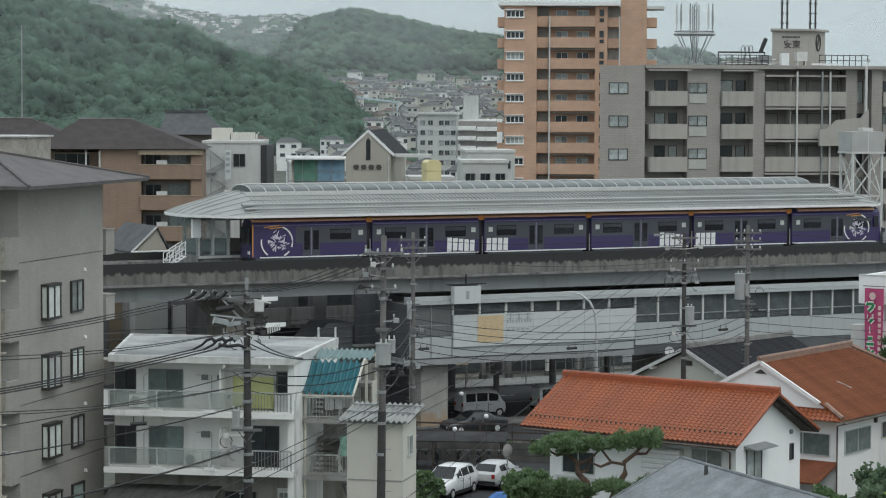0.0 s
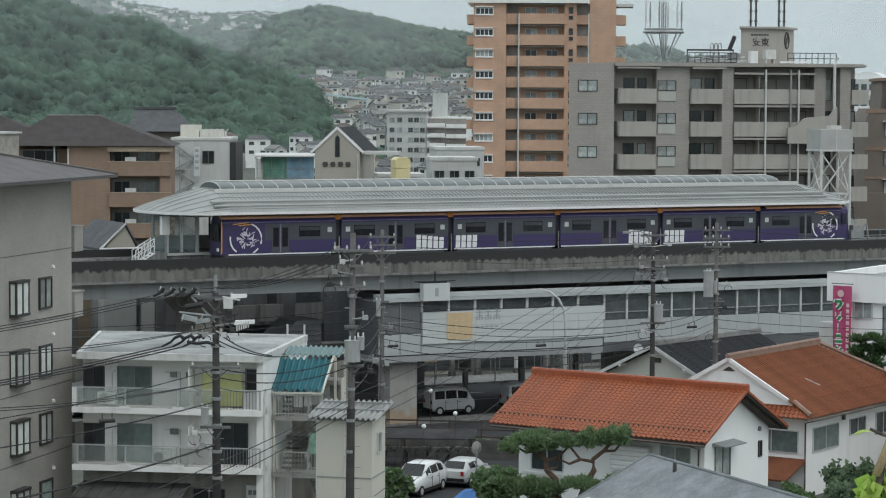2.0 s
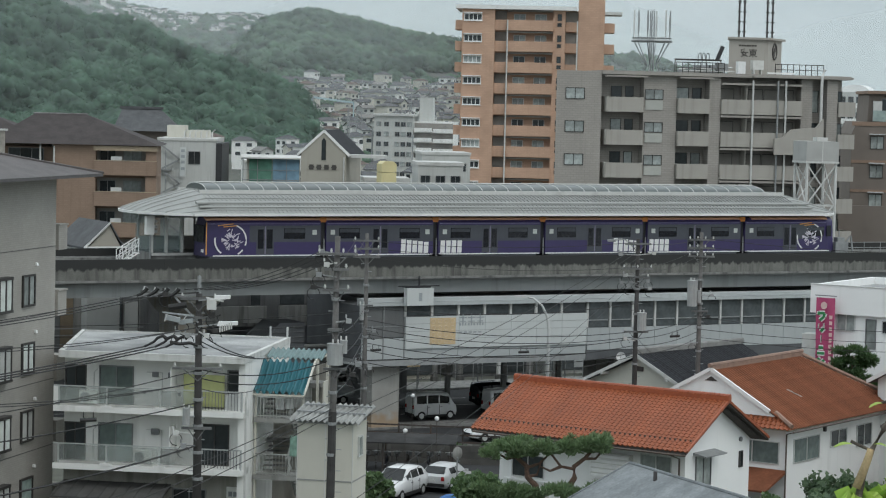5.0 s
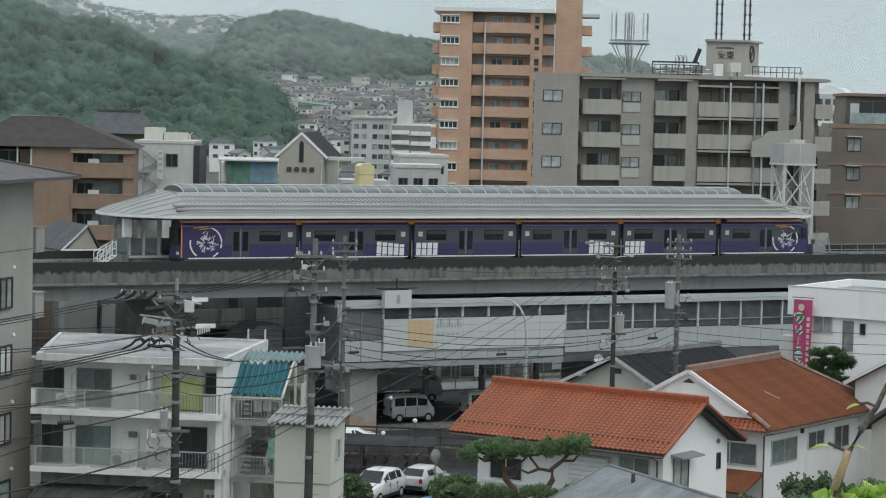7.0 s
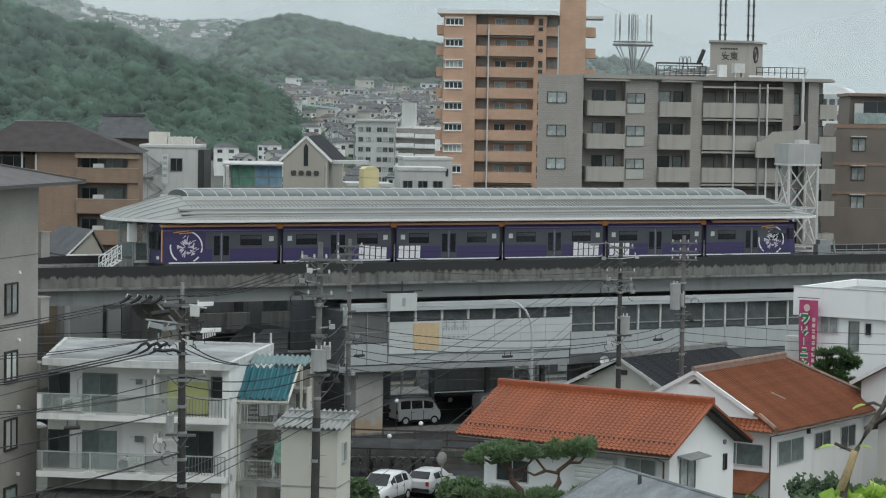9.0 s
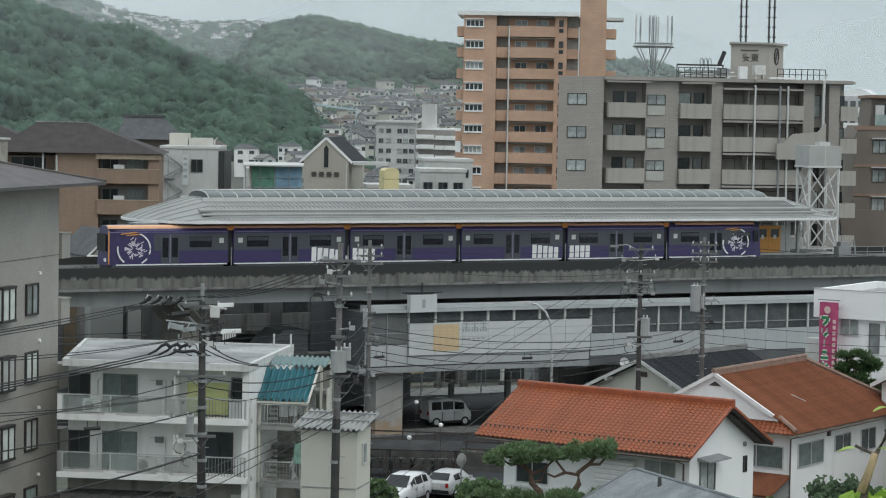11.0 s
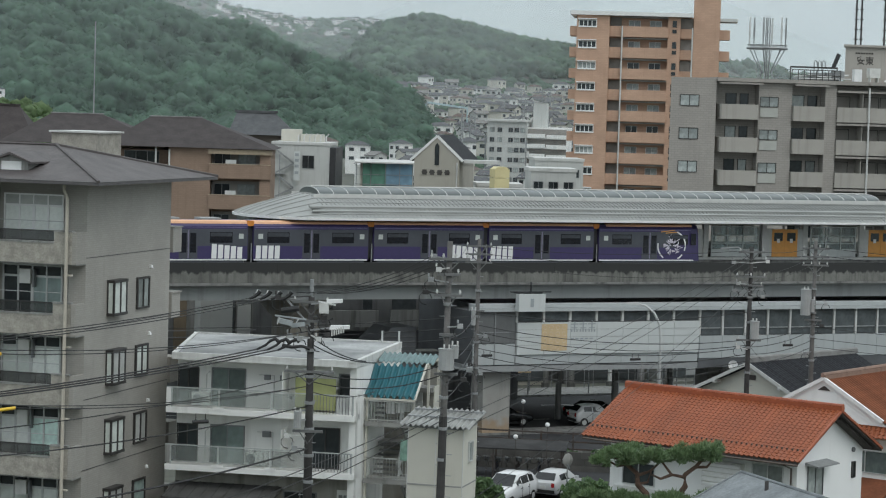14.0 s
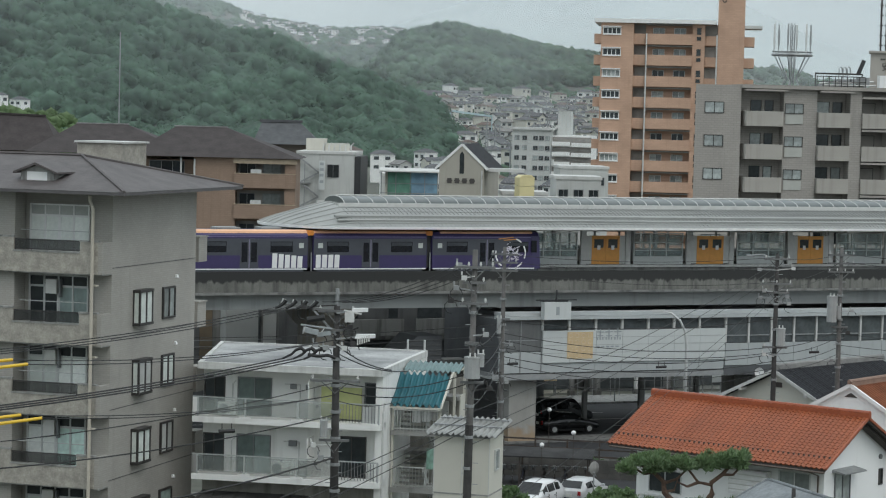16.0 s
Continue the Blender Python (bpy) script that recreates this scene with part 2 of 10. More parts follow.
ASPHALT = surf("asphalt", (0.046, 0.047, 0.049), 0.85, spread=0.2, scale=0.4, fine=25, stain=0.3, stain_col=(0.07, 0.07, 0.066), bump=0.2, spec=0.25)

# ---- land: a slope under the eye, a flat valley, wooded hills behind ----
HILL_WEST = ((-0.60, 0.030), (-0.2371, 0.0492), (-0.1781, 0.0443), (-0.1591, 0.0370), (-0.1426, 0.0339), (-0.1191, 0.0298),
             (-0.1049, 0.0209), (-0.0861, 0.0172), (-0.0672, 0.0102), (-0.0554, 0.0012), (-0.0481, -0.0102), (-0.040, -0.022))
HILL_MID = ((-0.30, 0.005), (-0.095, 0.012), (-0.080, 0.0194), (-0.0719, 0.0275), (-0.0661, 0.0333), (-0.0499, 0.0373), (-0.0337, 0.0346),
            (-0.0198, 0.0307), (-0.0059, 0.0278), (0.0104, 0.0255), (0.0266, 0.0222), (0.045, 0.010), (0.10, 0.003), (0.4, 0.003))
HILL_FAR = ((-0.7, 0.03), (-0.1934, 0.0536), (-0.1680, 0.0468), (-0.1437, 0.0439), (-0.1322, 0.0389), (-0.1217, 0.0373), (-0.1055, 0.0343),
            (-0.0893, 0.0337), (-0.0708, 0.0345), (-0.0615, 0.0310), (-0.04, 0.02), (0.0, 0.012), (0.03, 0.0185), (0.07, 0.0200), (0.088, 0.0188), (0.105, 0.0150), (0.13, 0.011), (0.4, 0.005))
NEAR = ((0, 15.5), (20, 13.5), (50, 8.0), (80, 5.0), (103, 3.6), (118, 1.6), (128, 0.0))


def valley(y, u=-0.05):
    return (1 - 0.8 * smoothstep(0.02, 0.09, u)) * table(y, ((300, 0), (360, 4.0), (420, 6.5), (500, 8), (700, 14.5), (1000, 31), (1300, 40), (1800, 55)))


def crest(y, u, pairs, y0, y1, y2):
    """The height that a hill adds: it climbs from y0 to its crest at y1 and falls off behind."""
    top = EYE + table(u, pairs) * y1 - valley(y1, u)
    return max(top, 0.0) * smoothstep(y0, y1, y) * (1.0 - 0.75 * smoothstep(y1, y2, y))


def terrace(y, u):
    """A built-up shelf at the foot of the woods."""
    return 4.0 * smoothstep(362, 388, y) * (1 - smoothstep(440, 480, y)) * smoothstep(-0.125, -0.105, u) * (1 - smoothstep(-0.052, -0.04, u))


def land(x, y):
    """The height of the ground."""
    if y < 128:
        return table(max(y, 0), NEAR)
    u = x / y
    z = valley(y, u)
    a = crest(y, u, HILL_WEST, 400, 640, 900) - 4.5 * smoothstep(420, 640, y) * smoothstep(-0.04, -0.07, u)
    b = crest(y, u, HILL_MID, 905, 1200, 1500) - 3 * smoothstep(1000, 1200, y)
    c = crest(y, u, HILL_FAR, 1350, 1700, 2300)
    gully = 7.0 * abs(noise.noise((x * 0.016, y * 0.011, 1.7))) * smoothstep(420, 470, y) * (1 - smoothstep(585, 630, y)) * smoothstep(-0.05, -0.075, u)
    z += terrace(y, u)
    return z + max(a - gully if a > 8 else a, b, c, 0.0) + 1.5 * noise.noise((x * 0.01, y * 0.01, 0.3)) * smoothstep(400, 500, y)


def build_ground():
    g = Geo()
    ys = [-400, -100, -30, 0, 10, 20, 35, 50, 65, 80, 95, 103, 110, 118, 128, 140, 160, 190, 230, 280, 330, 360]
    ys += [380 + 20 * i for i in range(60)] + [1600, 1650, 1700, 1760, 1850, 2000, 2300, 2800, 3500, 4700]
    us = [-1.6, -1.0, -0.7, -0.5, -0.4] + [-0.32 + 0.0075 * i for i in range(80)] + [0.3, 0.4, 0.6, 1.0, 1.6]
    rows = []
    for y in ys:
        reach = max(abs(y), 120)
        rows.append([(u * reach, y, land(u * reach, y)) for u in us])
    g.sheet(rows)
    solo("ground", g, EARTH, Matrix(), "grey-green ground with bare earth between the houses", "ground", kind="structure", smooth=True)


def blob(seed, detail):
    """An uneven crown: a ball with lumps."""
    bm = bmesh.new()
    bmesh.ops.create_icosphere(bm, subdivisions=detail, radius=1.0)
    for v in bm.verts:
        p = v.co.copy()
        k = 1 + 0.42 * noise.noise(p * 1.6 + Vector((seed, 0, 0))) + 0.34 * noise.noise(p * 3.3 + Vector((0, seed, 0)))
        v.co = p * k
        v.co.z *= 0.85
    v = np.array([tuple(q.co) for q in bm.verts])
    f = np.array([[q.index for q in face.verts] for face in bm.faces])
    bm.free()
    return v, f


def forest(name, spots, lobes, leaves, material, label, leaf=(0.045, 0.05)):
    """Many crowns as one mesh: each a heap of lumpy lobes with loose leaf clumps on it. spots: x, y, z, radius."""
    kinds = []
    rnd = np.random.RandomState(9)
    balls = [blob(3.7 * k, 1) for k in range(6)]
    for k in range(9):
        vv, ff, tops, n = [], [], [], 0
        for j in range(lobes):
            a = 2 * math.pi * (j / max(lobes - 1, 1)) + rnd.rand() * 0.8
            out = 0.0 if j == 0 else 0.50 + 0.14 * rnd.rand()
            size = 0.72 if j == 0 else 0.36 + 0.18 * rnd.rand()
            mid = np.array((out * math.cos(a), out * math.sin(a), 0.12 if j == 0 else 0.34 * rnd.rand() - 0.12 + (0.22 if j % 2 else 0)))
            v, f = balls[(j + k) % 6]
            v = v * size + mid
            vv.append(v)
            ff.append(f + n)
            n += len(v)
            tops.append(v)
        v, f = np.concatenate(vv), np.concatenate(ff)
        f = f[v[f][:, :, 2].max(axis=1) > -0.35]
        pick = np.concatenate(tops)
        pick = pick[pick[:, 2] > -0.1]
        c = pick[rnd.randint(0, len(pick), leaves)] + 0.075 * rnd.normal(size=(leaves, 3))
        p = c / np.linalg.norm(c, axis=1)[:, None]
        n = p + np.array((0, -0.1, 0.25)) + 0.22 * rnd.normal(size=p.shape)
        n /= np.linalg.norm(n, axis=1)[:, None]
        a = np.cross(n, rnd.normal(size=p.shape))
        a /= np.linalg.norm(a, axis=1)[:, None]
        b = np.cross(n, a)
        w = leaf[0] + leaf[1] * rnd.rand(leaves, 1)
        quad = np.stack([c - a * w, c + b * w * 1.5, c + a * w * 1.2], 1).reshape(-1, 3)
        kinds.append((v, f, quad))
    vs, tri, quads, n = [], [], [], 0
    for i, (x, y, z, r) in enumerate(spots):
        v, f, q = kinds[i % 9]
        a = random.uniform(-0.6, 0.6)
        c, s = math.cos(a), math.sin(a)
        m = np.array([[c, s, 0], [-s, c, 0], [0, 0, random.uniform(0.8, 1.25)]]) * r
        vs += [v @ m + (x, y, z), q @ m + (x, y, z)]
        tri.append(f + n)
        n += len(v)
        quads.append(np.arange(len(q)).reshape(-1, 3) + n)
        n += len(q)
    me = bpy.data.meshes.new(name)
    me.from_pydata(np.concatenate(vs).tolist(), [], np.concatenate(tri).tolist() + np.concatenate(quads).tolist())
    me.materials.append(material)
    flags = np.ones(len(me.polygons), dtype=bool)
    me.polygons.foreach_set("use_smooth", flags)
    me.update()
    return tagged(new(name, me), label, "trees", kind="stuff")


def build_woods():
    rnd = random.Random(5)
    spots = []
    for _ in range(3900):
        y = rnd.uniform(405, 668)
        u = rnd.uniform(-0.26, -0.045)
        z = land(u * y, y)
        if z - valley(y) < 2.2 or (y < 446 and terrace(y, u) > 0.8):
            continue
        r = rnd.uniform(1.7, 3.4) * (1.6 if rnd.random() < 0.22 else 1)
        spots.append((u * y, y, z + r * 0.25, r))
    forest("hillside_woods", spots, 5, 330, LEAF, "dense dark green broadleaf woods on a steep hill")
    spots = []
    for _ in range(2600):
        y = rnd.uniform(915, 1290)
        u = rnd.uniform(-0.12, 0.05)
        z = land(u * y, y)
        if y > 960 and z - valley(y, u) < 4:
            continue
        r = rnd.uniform(3.0, 5.6) if y > 985 else rnd.uniform(2.0, 3.4)
        spots.append((u * y, y, z + r * 0.35, r))
    for _ in range(2300):
        y = rnd.uniform(1400, 1760)
        u = rnd.uniform(-0.24, -0.05)
        if 1540 < y < 1702 and -0.142 < u < -0.055 and rnd.random() < 0.45:      # the housing estate on the ridge
            continue
        r = rnd.uniform(3, 5.5)
        spots.append((u * y, y, land(u * y, y) - r * 0.2, r))
    for _ in range(420):      # the far hill over the flats
        y = rnd.uniform(1520, 1720)
        u = rnd.uniform(0.01, 0.135)
        r = rnd.uniform(4, 8)
        spots.append((u * y, y, land(u * y, y) + r * 0.1, r))
    for _ in range(1700):    # trees between the houses of the valley
        y = rnd.uniform(480, 1000)
        u = rnd.uniform(-0.075, 0.03)
        r = rnd.uniform(1.2, 2.9)
        spots.append((u * y, y, land(u * y, y) + r * 0.6, r))
    low = [(rnd.uniform(-77, -67), rnd.uniform(322, 340)) for _ in range(60)]
    forest("bank_of_bushes", [(x, y, 18.0 + 2.6 * smoothstep(-67, -73, x) - 3.4 * rnd.random(), rnd.uniform(0.9, 1.7)) for x, y in low] + [(x, y, 8 + 6 * rnd.random(), 3.2) for x, y in low], 3, 260, LEAF_LIGHT, "light green bushes on a bank behind the grey flats")
    forest("distant_woods", spots, 3, 110, LEAF_FAR, "misty green woods on the rounded hills behind the town")


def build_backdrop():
    """Pale mountains beyond the ground, their haze put into colour and glow."""
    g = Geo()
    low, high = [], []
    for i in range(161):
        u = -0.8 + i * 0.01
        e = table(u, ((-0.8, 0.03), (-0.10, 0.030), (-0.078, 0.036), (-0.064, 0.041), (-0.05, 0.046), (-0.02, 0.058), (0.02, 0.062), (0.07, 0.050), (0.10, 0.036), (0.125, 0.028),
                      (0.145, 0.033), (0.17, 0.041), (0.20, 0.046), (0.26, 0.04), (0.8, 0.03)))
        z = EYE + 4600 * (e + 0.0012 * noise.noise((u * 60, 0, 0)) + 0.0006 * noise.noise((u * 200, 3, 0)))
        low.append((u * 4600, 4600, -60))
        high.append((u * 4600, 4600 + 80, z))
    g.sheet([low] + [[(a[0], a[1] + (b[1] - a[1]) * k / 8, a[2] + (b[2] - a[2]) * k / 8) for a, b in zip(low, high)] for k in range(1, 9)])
    solo("backdrop", g, MIST_GLOW, Matrix(), "pale mountains with haze put into colour and glow", "mountain", kind="structure")


def build_haze_sheets():
    """Three translucent sheets in place of haze: before the hills, up the valley and before the farthest ridge."""
    for y, half, top, mat, label in ((352, 130, 150, VEIL_NEAR, "translucent sheet standing in for haze before the hills"), (735, 190, 190, VEIL_MID, "translucent sheet standing in for haze up the valley"), (1390, 420, 260, VEIL_FAR, "translucent sheet standing in for mist before the far ridge")):
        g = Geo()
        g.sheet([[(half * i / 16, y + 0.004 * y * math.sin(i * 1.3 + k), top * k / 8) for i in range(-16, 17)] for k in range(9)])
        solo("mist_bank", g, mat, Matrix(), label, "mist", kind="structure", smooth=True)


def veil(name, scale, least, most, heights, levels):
    """Material of a haze sheet: uneven wisps whose density follows the height."""
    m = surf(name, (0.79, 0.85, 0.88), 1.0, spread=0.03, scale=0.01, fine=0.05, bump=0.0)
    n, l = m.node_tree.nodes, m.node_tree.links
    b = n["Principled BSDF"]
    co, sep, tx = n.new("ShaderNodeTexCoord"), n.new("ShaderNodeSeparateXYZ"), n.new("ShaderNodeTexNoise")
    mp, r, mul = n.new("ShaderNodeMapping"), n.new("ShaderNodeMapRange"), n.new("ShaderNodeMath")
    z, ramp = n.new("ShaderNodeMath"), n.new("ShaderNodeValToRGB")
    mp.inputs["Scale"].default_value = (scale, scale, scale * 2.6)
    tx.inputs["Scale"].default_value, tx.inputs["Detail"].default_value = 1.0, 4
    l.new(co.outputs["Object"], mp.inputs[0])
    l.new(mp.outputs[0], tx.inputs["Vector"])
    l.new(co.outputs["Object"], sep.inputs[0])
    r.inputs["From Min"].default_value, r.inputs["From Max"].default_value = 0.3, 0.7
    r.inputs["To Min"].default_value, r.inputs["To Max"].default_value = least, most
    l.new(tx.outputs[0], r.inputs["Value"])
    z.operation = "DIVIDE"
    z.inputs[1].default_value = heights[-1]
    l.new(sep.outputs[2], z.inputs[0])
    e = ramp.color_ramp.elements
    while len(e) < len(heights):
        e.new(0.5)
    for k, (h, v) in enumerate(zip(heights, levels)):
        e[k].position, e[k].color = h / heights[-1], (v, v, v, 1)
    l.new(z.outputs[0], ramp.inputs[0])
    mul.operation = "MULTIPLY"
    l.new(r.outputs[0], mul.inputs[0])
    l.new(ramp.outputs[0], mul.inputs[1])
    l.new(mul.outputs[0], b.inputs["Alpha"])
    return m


def leafy(m, share):
    """Lets part of the light through the leaves."""
    n, l = m.node_tree.nodes, m.node_tree.links
    b, out = n["Principled BSDF"], n["Material Output"]
    t, x = n.new("ShaderNodeBsdfTranslucent"), n.new("ShaderNodeAddShader")
    k = n.new("ShaderNodeMix")
    k.data_type, k.blend_type = "RGBA", "MULTIPLY"
    k.inputs["Factor"].default_value = 1.0
    k.inputs["B"].default_value = (share, share * 1.05, share * 0.8, 1)
    l.new(b.inputs["Base Color"].links[0].from_socket, k.inputs["A"])
    l.new(k.outputs["Result"], t.inputs["Color"])
    b.inputs["Specular IOR Level"].default_value = 0.25
    l.new(b.outputs[0], x.inputs[0])
    l.new(t.outputs[0], x.inputs[1])
    l.new(x.outputs[0], out.inputs["Surface"])
    return m


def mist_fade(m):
    """Thins the mountains out towards their tops, in place of cloud over them."""
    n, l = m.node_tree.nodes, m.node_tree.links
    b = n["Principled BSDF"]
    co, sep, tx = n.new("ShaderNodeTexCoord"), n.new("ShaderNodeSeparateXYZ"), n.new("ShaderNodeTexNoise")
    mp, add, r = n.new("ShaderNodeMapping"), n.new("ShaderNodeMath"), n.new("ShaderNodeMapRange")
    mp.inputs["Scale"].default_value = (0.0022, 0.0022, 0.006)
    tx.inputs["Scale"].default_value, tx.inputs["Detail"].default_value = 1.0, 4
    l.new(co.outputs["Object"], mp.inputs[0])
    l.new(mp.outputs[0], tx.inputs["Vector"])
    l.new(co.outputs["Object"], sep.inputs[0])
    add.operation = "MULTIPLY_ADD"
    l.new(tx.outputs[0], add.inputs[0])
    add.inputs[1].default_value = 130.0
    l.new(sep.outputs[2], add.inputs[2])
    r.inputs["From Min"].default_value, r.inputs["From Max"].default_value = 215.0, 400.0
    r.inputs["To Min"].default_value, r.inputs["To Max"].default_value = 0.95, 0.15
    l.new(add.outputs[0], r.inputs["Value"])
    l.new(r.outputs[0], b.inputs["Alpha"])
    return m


LEAF = leafy(surf("foliage", (0.047, 0.086, 0.060), 0.9, spread=0.42, scale=0.14, fine=0.5, bump=0.3, bump_scale=1.2, stain=0.45, stain_col=(0.027, 0.047, 0.038), stain_scale=0.05), 0.9)
LEAF_FAR = leafy(surf("distant_foliage", (0.054, 0.090, 0.060), 0.85, spread=0.55, scale=0.06, fine=0.4, bump=0.4, bump_scale=0.8, stain=0.5, stain_col=(0.022, 0.042, 0.034), stain_scale=0.018), 0.9)
LEAF_LIGHT = leafy(surf("pale_foliage", (0.085, 0.125, 0.06), 0.8, spread=0.3, scale=0.3, fine=1.5, bump=0.5, bump_scale=2.0), 0.8)
# haze on the mountains: a pale colour plus a glow of its own
MIST_GLOW = surf("mist", (0.42, 0.47, 0.48), 1.0, spread=0.06, scale=0.002, fine=0.01, bump=0.0)
MIST_GLOW.node_tree.nodes["Principled BSDF"].inputs["Emission Color"].default_value = (0.36, 0.42, 0.43, 1)
MIST_GLOW.node_tree.nodes["Principled BSDF"].inputs["Emission Strength"].default_value = 0.54
mist_fade(MIST_GLOW)
# haze put into pale translucent sheets, each with its own density by height
VEIL_NEAR = veil("valley_haze_sheet", 0.02, 0.13, 0.20, (0, 20, 55, 80, 145), (0.35, 0.45, 1.25, 0.8, 0.0))
VEIL_MID = veil("upper_valley_haze_sheet", 0.012, 0.07, 0.15, (0, 25, 60, 110, 185), (0.5, 0.8, 1.1, 0.8, 0.0))
VEIL_FAR = veil("ridge_haze_sheet", 0.006, 0.06, 0.24, (0, 60, 110, 150, 250), (0.6, 0.8, 1.0, 0.4, 0.0))
build_ground()
build_backdrop()
build_haze_sheets()
build_woods()

# ---- the elevated line and its station ----
LINE = pose(0.5, 164.5, 0, 0, 0, 27.6)      # x runs along the line, y away from the eye


def parapet_material():
    m = surf("mould_stained_parapet", (0.165, 0.165, 0.15), 0.95, spread=0.2, scale=0.9, fine=20, stain=0.6, stain_scale=0.9, streak=True)
    n, l = m.node_tree.nodes, m.node_tree.links
    b = n["Principled BSDF"]
    src = b.inputs["Base Color"].links[0].from_socket
    co, sep, mp, tx = n.new("ShaderNodeTexCoord"), n.new("ShaderNodeSeparateXYZ"), n.new("ShaderNodeMapping"), n.new("ShaderNodeTexNoise")
    mp.inputs["Scale"].default_value = (2.2, 1, 0.5)
    tx.inputs["Scale"].default_value, tx.inputs["Detail"].default_value = 1.1, 6
    l.new(co.outputs["Object"], sep.inputs[0])
    l.new(co.outputs["Object"], mp.inputs[0])
    l.new(mp.outputs[0], tx.inputs["Vector"])
    add = n.new("ShaderNodeMath")
    add.operation = "MULTIPLY_ADD"
    l.new(tx.outputs[0], add.inputs[0])
    add.inputs[1].default_value = 0.8
    l.new(sep.outputs[2], add.inputs[2])
    r = n.new("ShaderNodeMapRange")
    r.inputs["From Min"].default_value, r.inputs["From Max"].default_value = 11.10, 11.24
    l.new(add.outputs[0], r.inputs["Value"])
    x = n.new("ShaderNodeMix")
    x.data_type = "RGBA"
    l.new(r.outputs[0], x.inputs["Factor"])
    l.new(src, x.inputs["A"])
    x.inputs["B"].default_value = (0.035, 0.036, 0.035, 1)
    l.new(x.outputs["Result"], b.inputs["Base Color"])
    return m


def build_viaduct():
    v = thing("viaduct", LINE, "weathered concrete viaduct with a mould-stained parapet, carrying the line", "viaduct", kind="structure")
    part("deck", Geo().box(-110, 130, -0.85, 10.2, 10.1, 10.75), CONCRETE_DARK, v)
    part("girder", Geo().box(-110, 130, -0.35, 0.25, 8.98, 10.05), GIRDER, v, "pale painted box girder")
    part("girder", Geo().box(-110, 130, 8.8, 9.4, 8.98, 10.05), GIRDER, v)
    part("ledge", Geo().box(-110, 130, -1.2, -0.86, 9.97, 10.12), CONCRETE_DARK, v)
    par = parapet_material()
    for i in range(40):
        g = Geo().box(-80 + 5 * i + 0.005, -75 + 5 * i - 0.005, -1.06, -0.86, 10.125, 11.44)
        part("parapet_panel", g, par, v)
    part("far_parapet", Geo().box(-110, 130, 10.0, 10.2, 10.76, 11.44), par, v)
    for y in (0.7, 1.9, 7.4, 8.6):
        part("running_beam", Geo().box(-110, 130, y - 0.15, y + 0.15, 10.76, 11.0), CONCRETE_DARK, v)
    pier = Geo().box(-1.0, 1.0, -0.8, 2.6, 0, 7.5)
    pier.prism([(-2.6, 8.5), (-0.8, 7.5), (2.6, 7.5), (5.6, 8.5), (5.6, 8.96), (-2.6, 8.96)], "x", -1.15, 1.15)
    me = pier.mesh("pier", RUSTY)
    for s in (-88, -62, -41, -16.7):
        part("pier", me, None, v, at=(s, 3.0, 0))
    low = Geo().box(-1.0, 1.0, -0.9, 0.9, 0, 4.55).mesh("pier", PIER_STAINED)
    for s in (-4.55, 19, 40, 62):
        part("pier", low, None, v, "square concrete pier with rust stains at its foot", at=(s, -1.1, 0))
        part("pier", low, None, v, at=(s, 9.0, 0))
    # handrails past the platform end, and the cabin-like gear there
    rail = Geo()
    for i in range(60):
        rail.tube([(34 + i * 1.5, -0.95, 11.44), (34 + i * 1.5, -0.95, 12.2)], 0.025, 5)
    for z in (11.8, 12.2):
        rail.tube([(34, -0.95, z), (124, -0.95, z)], 0.025, 5)
    part("handrail", rail, GREY_METAL, v)
    rail = Geo()
    for i in range(12):
        rail.tube([(-44 + i * 1.5, -0.95, 11.44), (-44 + i * 1.5, -0.95, 11.75)], 0.03, 5)
    rail.tube([(-44, -0.95, 11.75), (-27.5, -0.95, 11.75)], 0.03, 5)
    part("handrail", rail, DARK, v)
    cover = Geo()
    for s, w in ((-38, 1.6), (-31, 1.3), (-35, 0.8)):
        cover.box(s, s + w, -0.7, 0.1, 11.2, 11.62)
    part("cable_box", cover, GREY_METAL, v)
    # steps down to the deck at the platform end
    st = Geo()
    for i in range(5):
        st.box(-21.55 + i * 0.26, -21.3 + i * 0.26, 2.75, 3.4, 10.9 + i * 0.16, 10.96 + i * 0.16)
    for y in (2.75, 3.4):
        st.beam((-21.6, y, 10.85), (-20.3, y, 11.6), 0.07)
        for k in (0.45, 0.9):
            st.tube([(-21.6, y, 10.9 + k), (-20.3, y, 11.65 + k)], 0.03, 5)
        for i in range(4):
            st.tube([(-21.6 + i * 0.43, y, 10.9 + i * 0.25), (-21.6 + i * 0.43, y, 11.8 + i * 0.25)], 0.03, 5)
        for i in range(3):
            st.tube([(-21.6 + i * 0.43, y, 10.95 + i * 0.25), (-21.17 + i * 0.43, y, 12.0 + i * 0.25)], 0.02, 4)
    part("deck_stairs", st, WHITE, v, "white-painted steel steps with handrails")
    return v


def roof_line(y):
    """The canopy's height across the line, a shallow arch."""
    k = (y - 4.5) / 5.1
    return 14.30 + 1.40 * (1 - abs(k) ** 1.9)


def end_height(y, k):
    """The canopy's height in its rounded ends; k: 0 at the rim, 1 where the straight part begins."""
    return 14.30 + (roof_line(y) - 14.30) * k ** 0.8


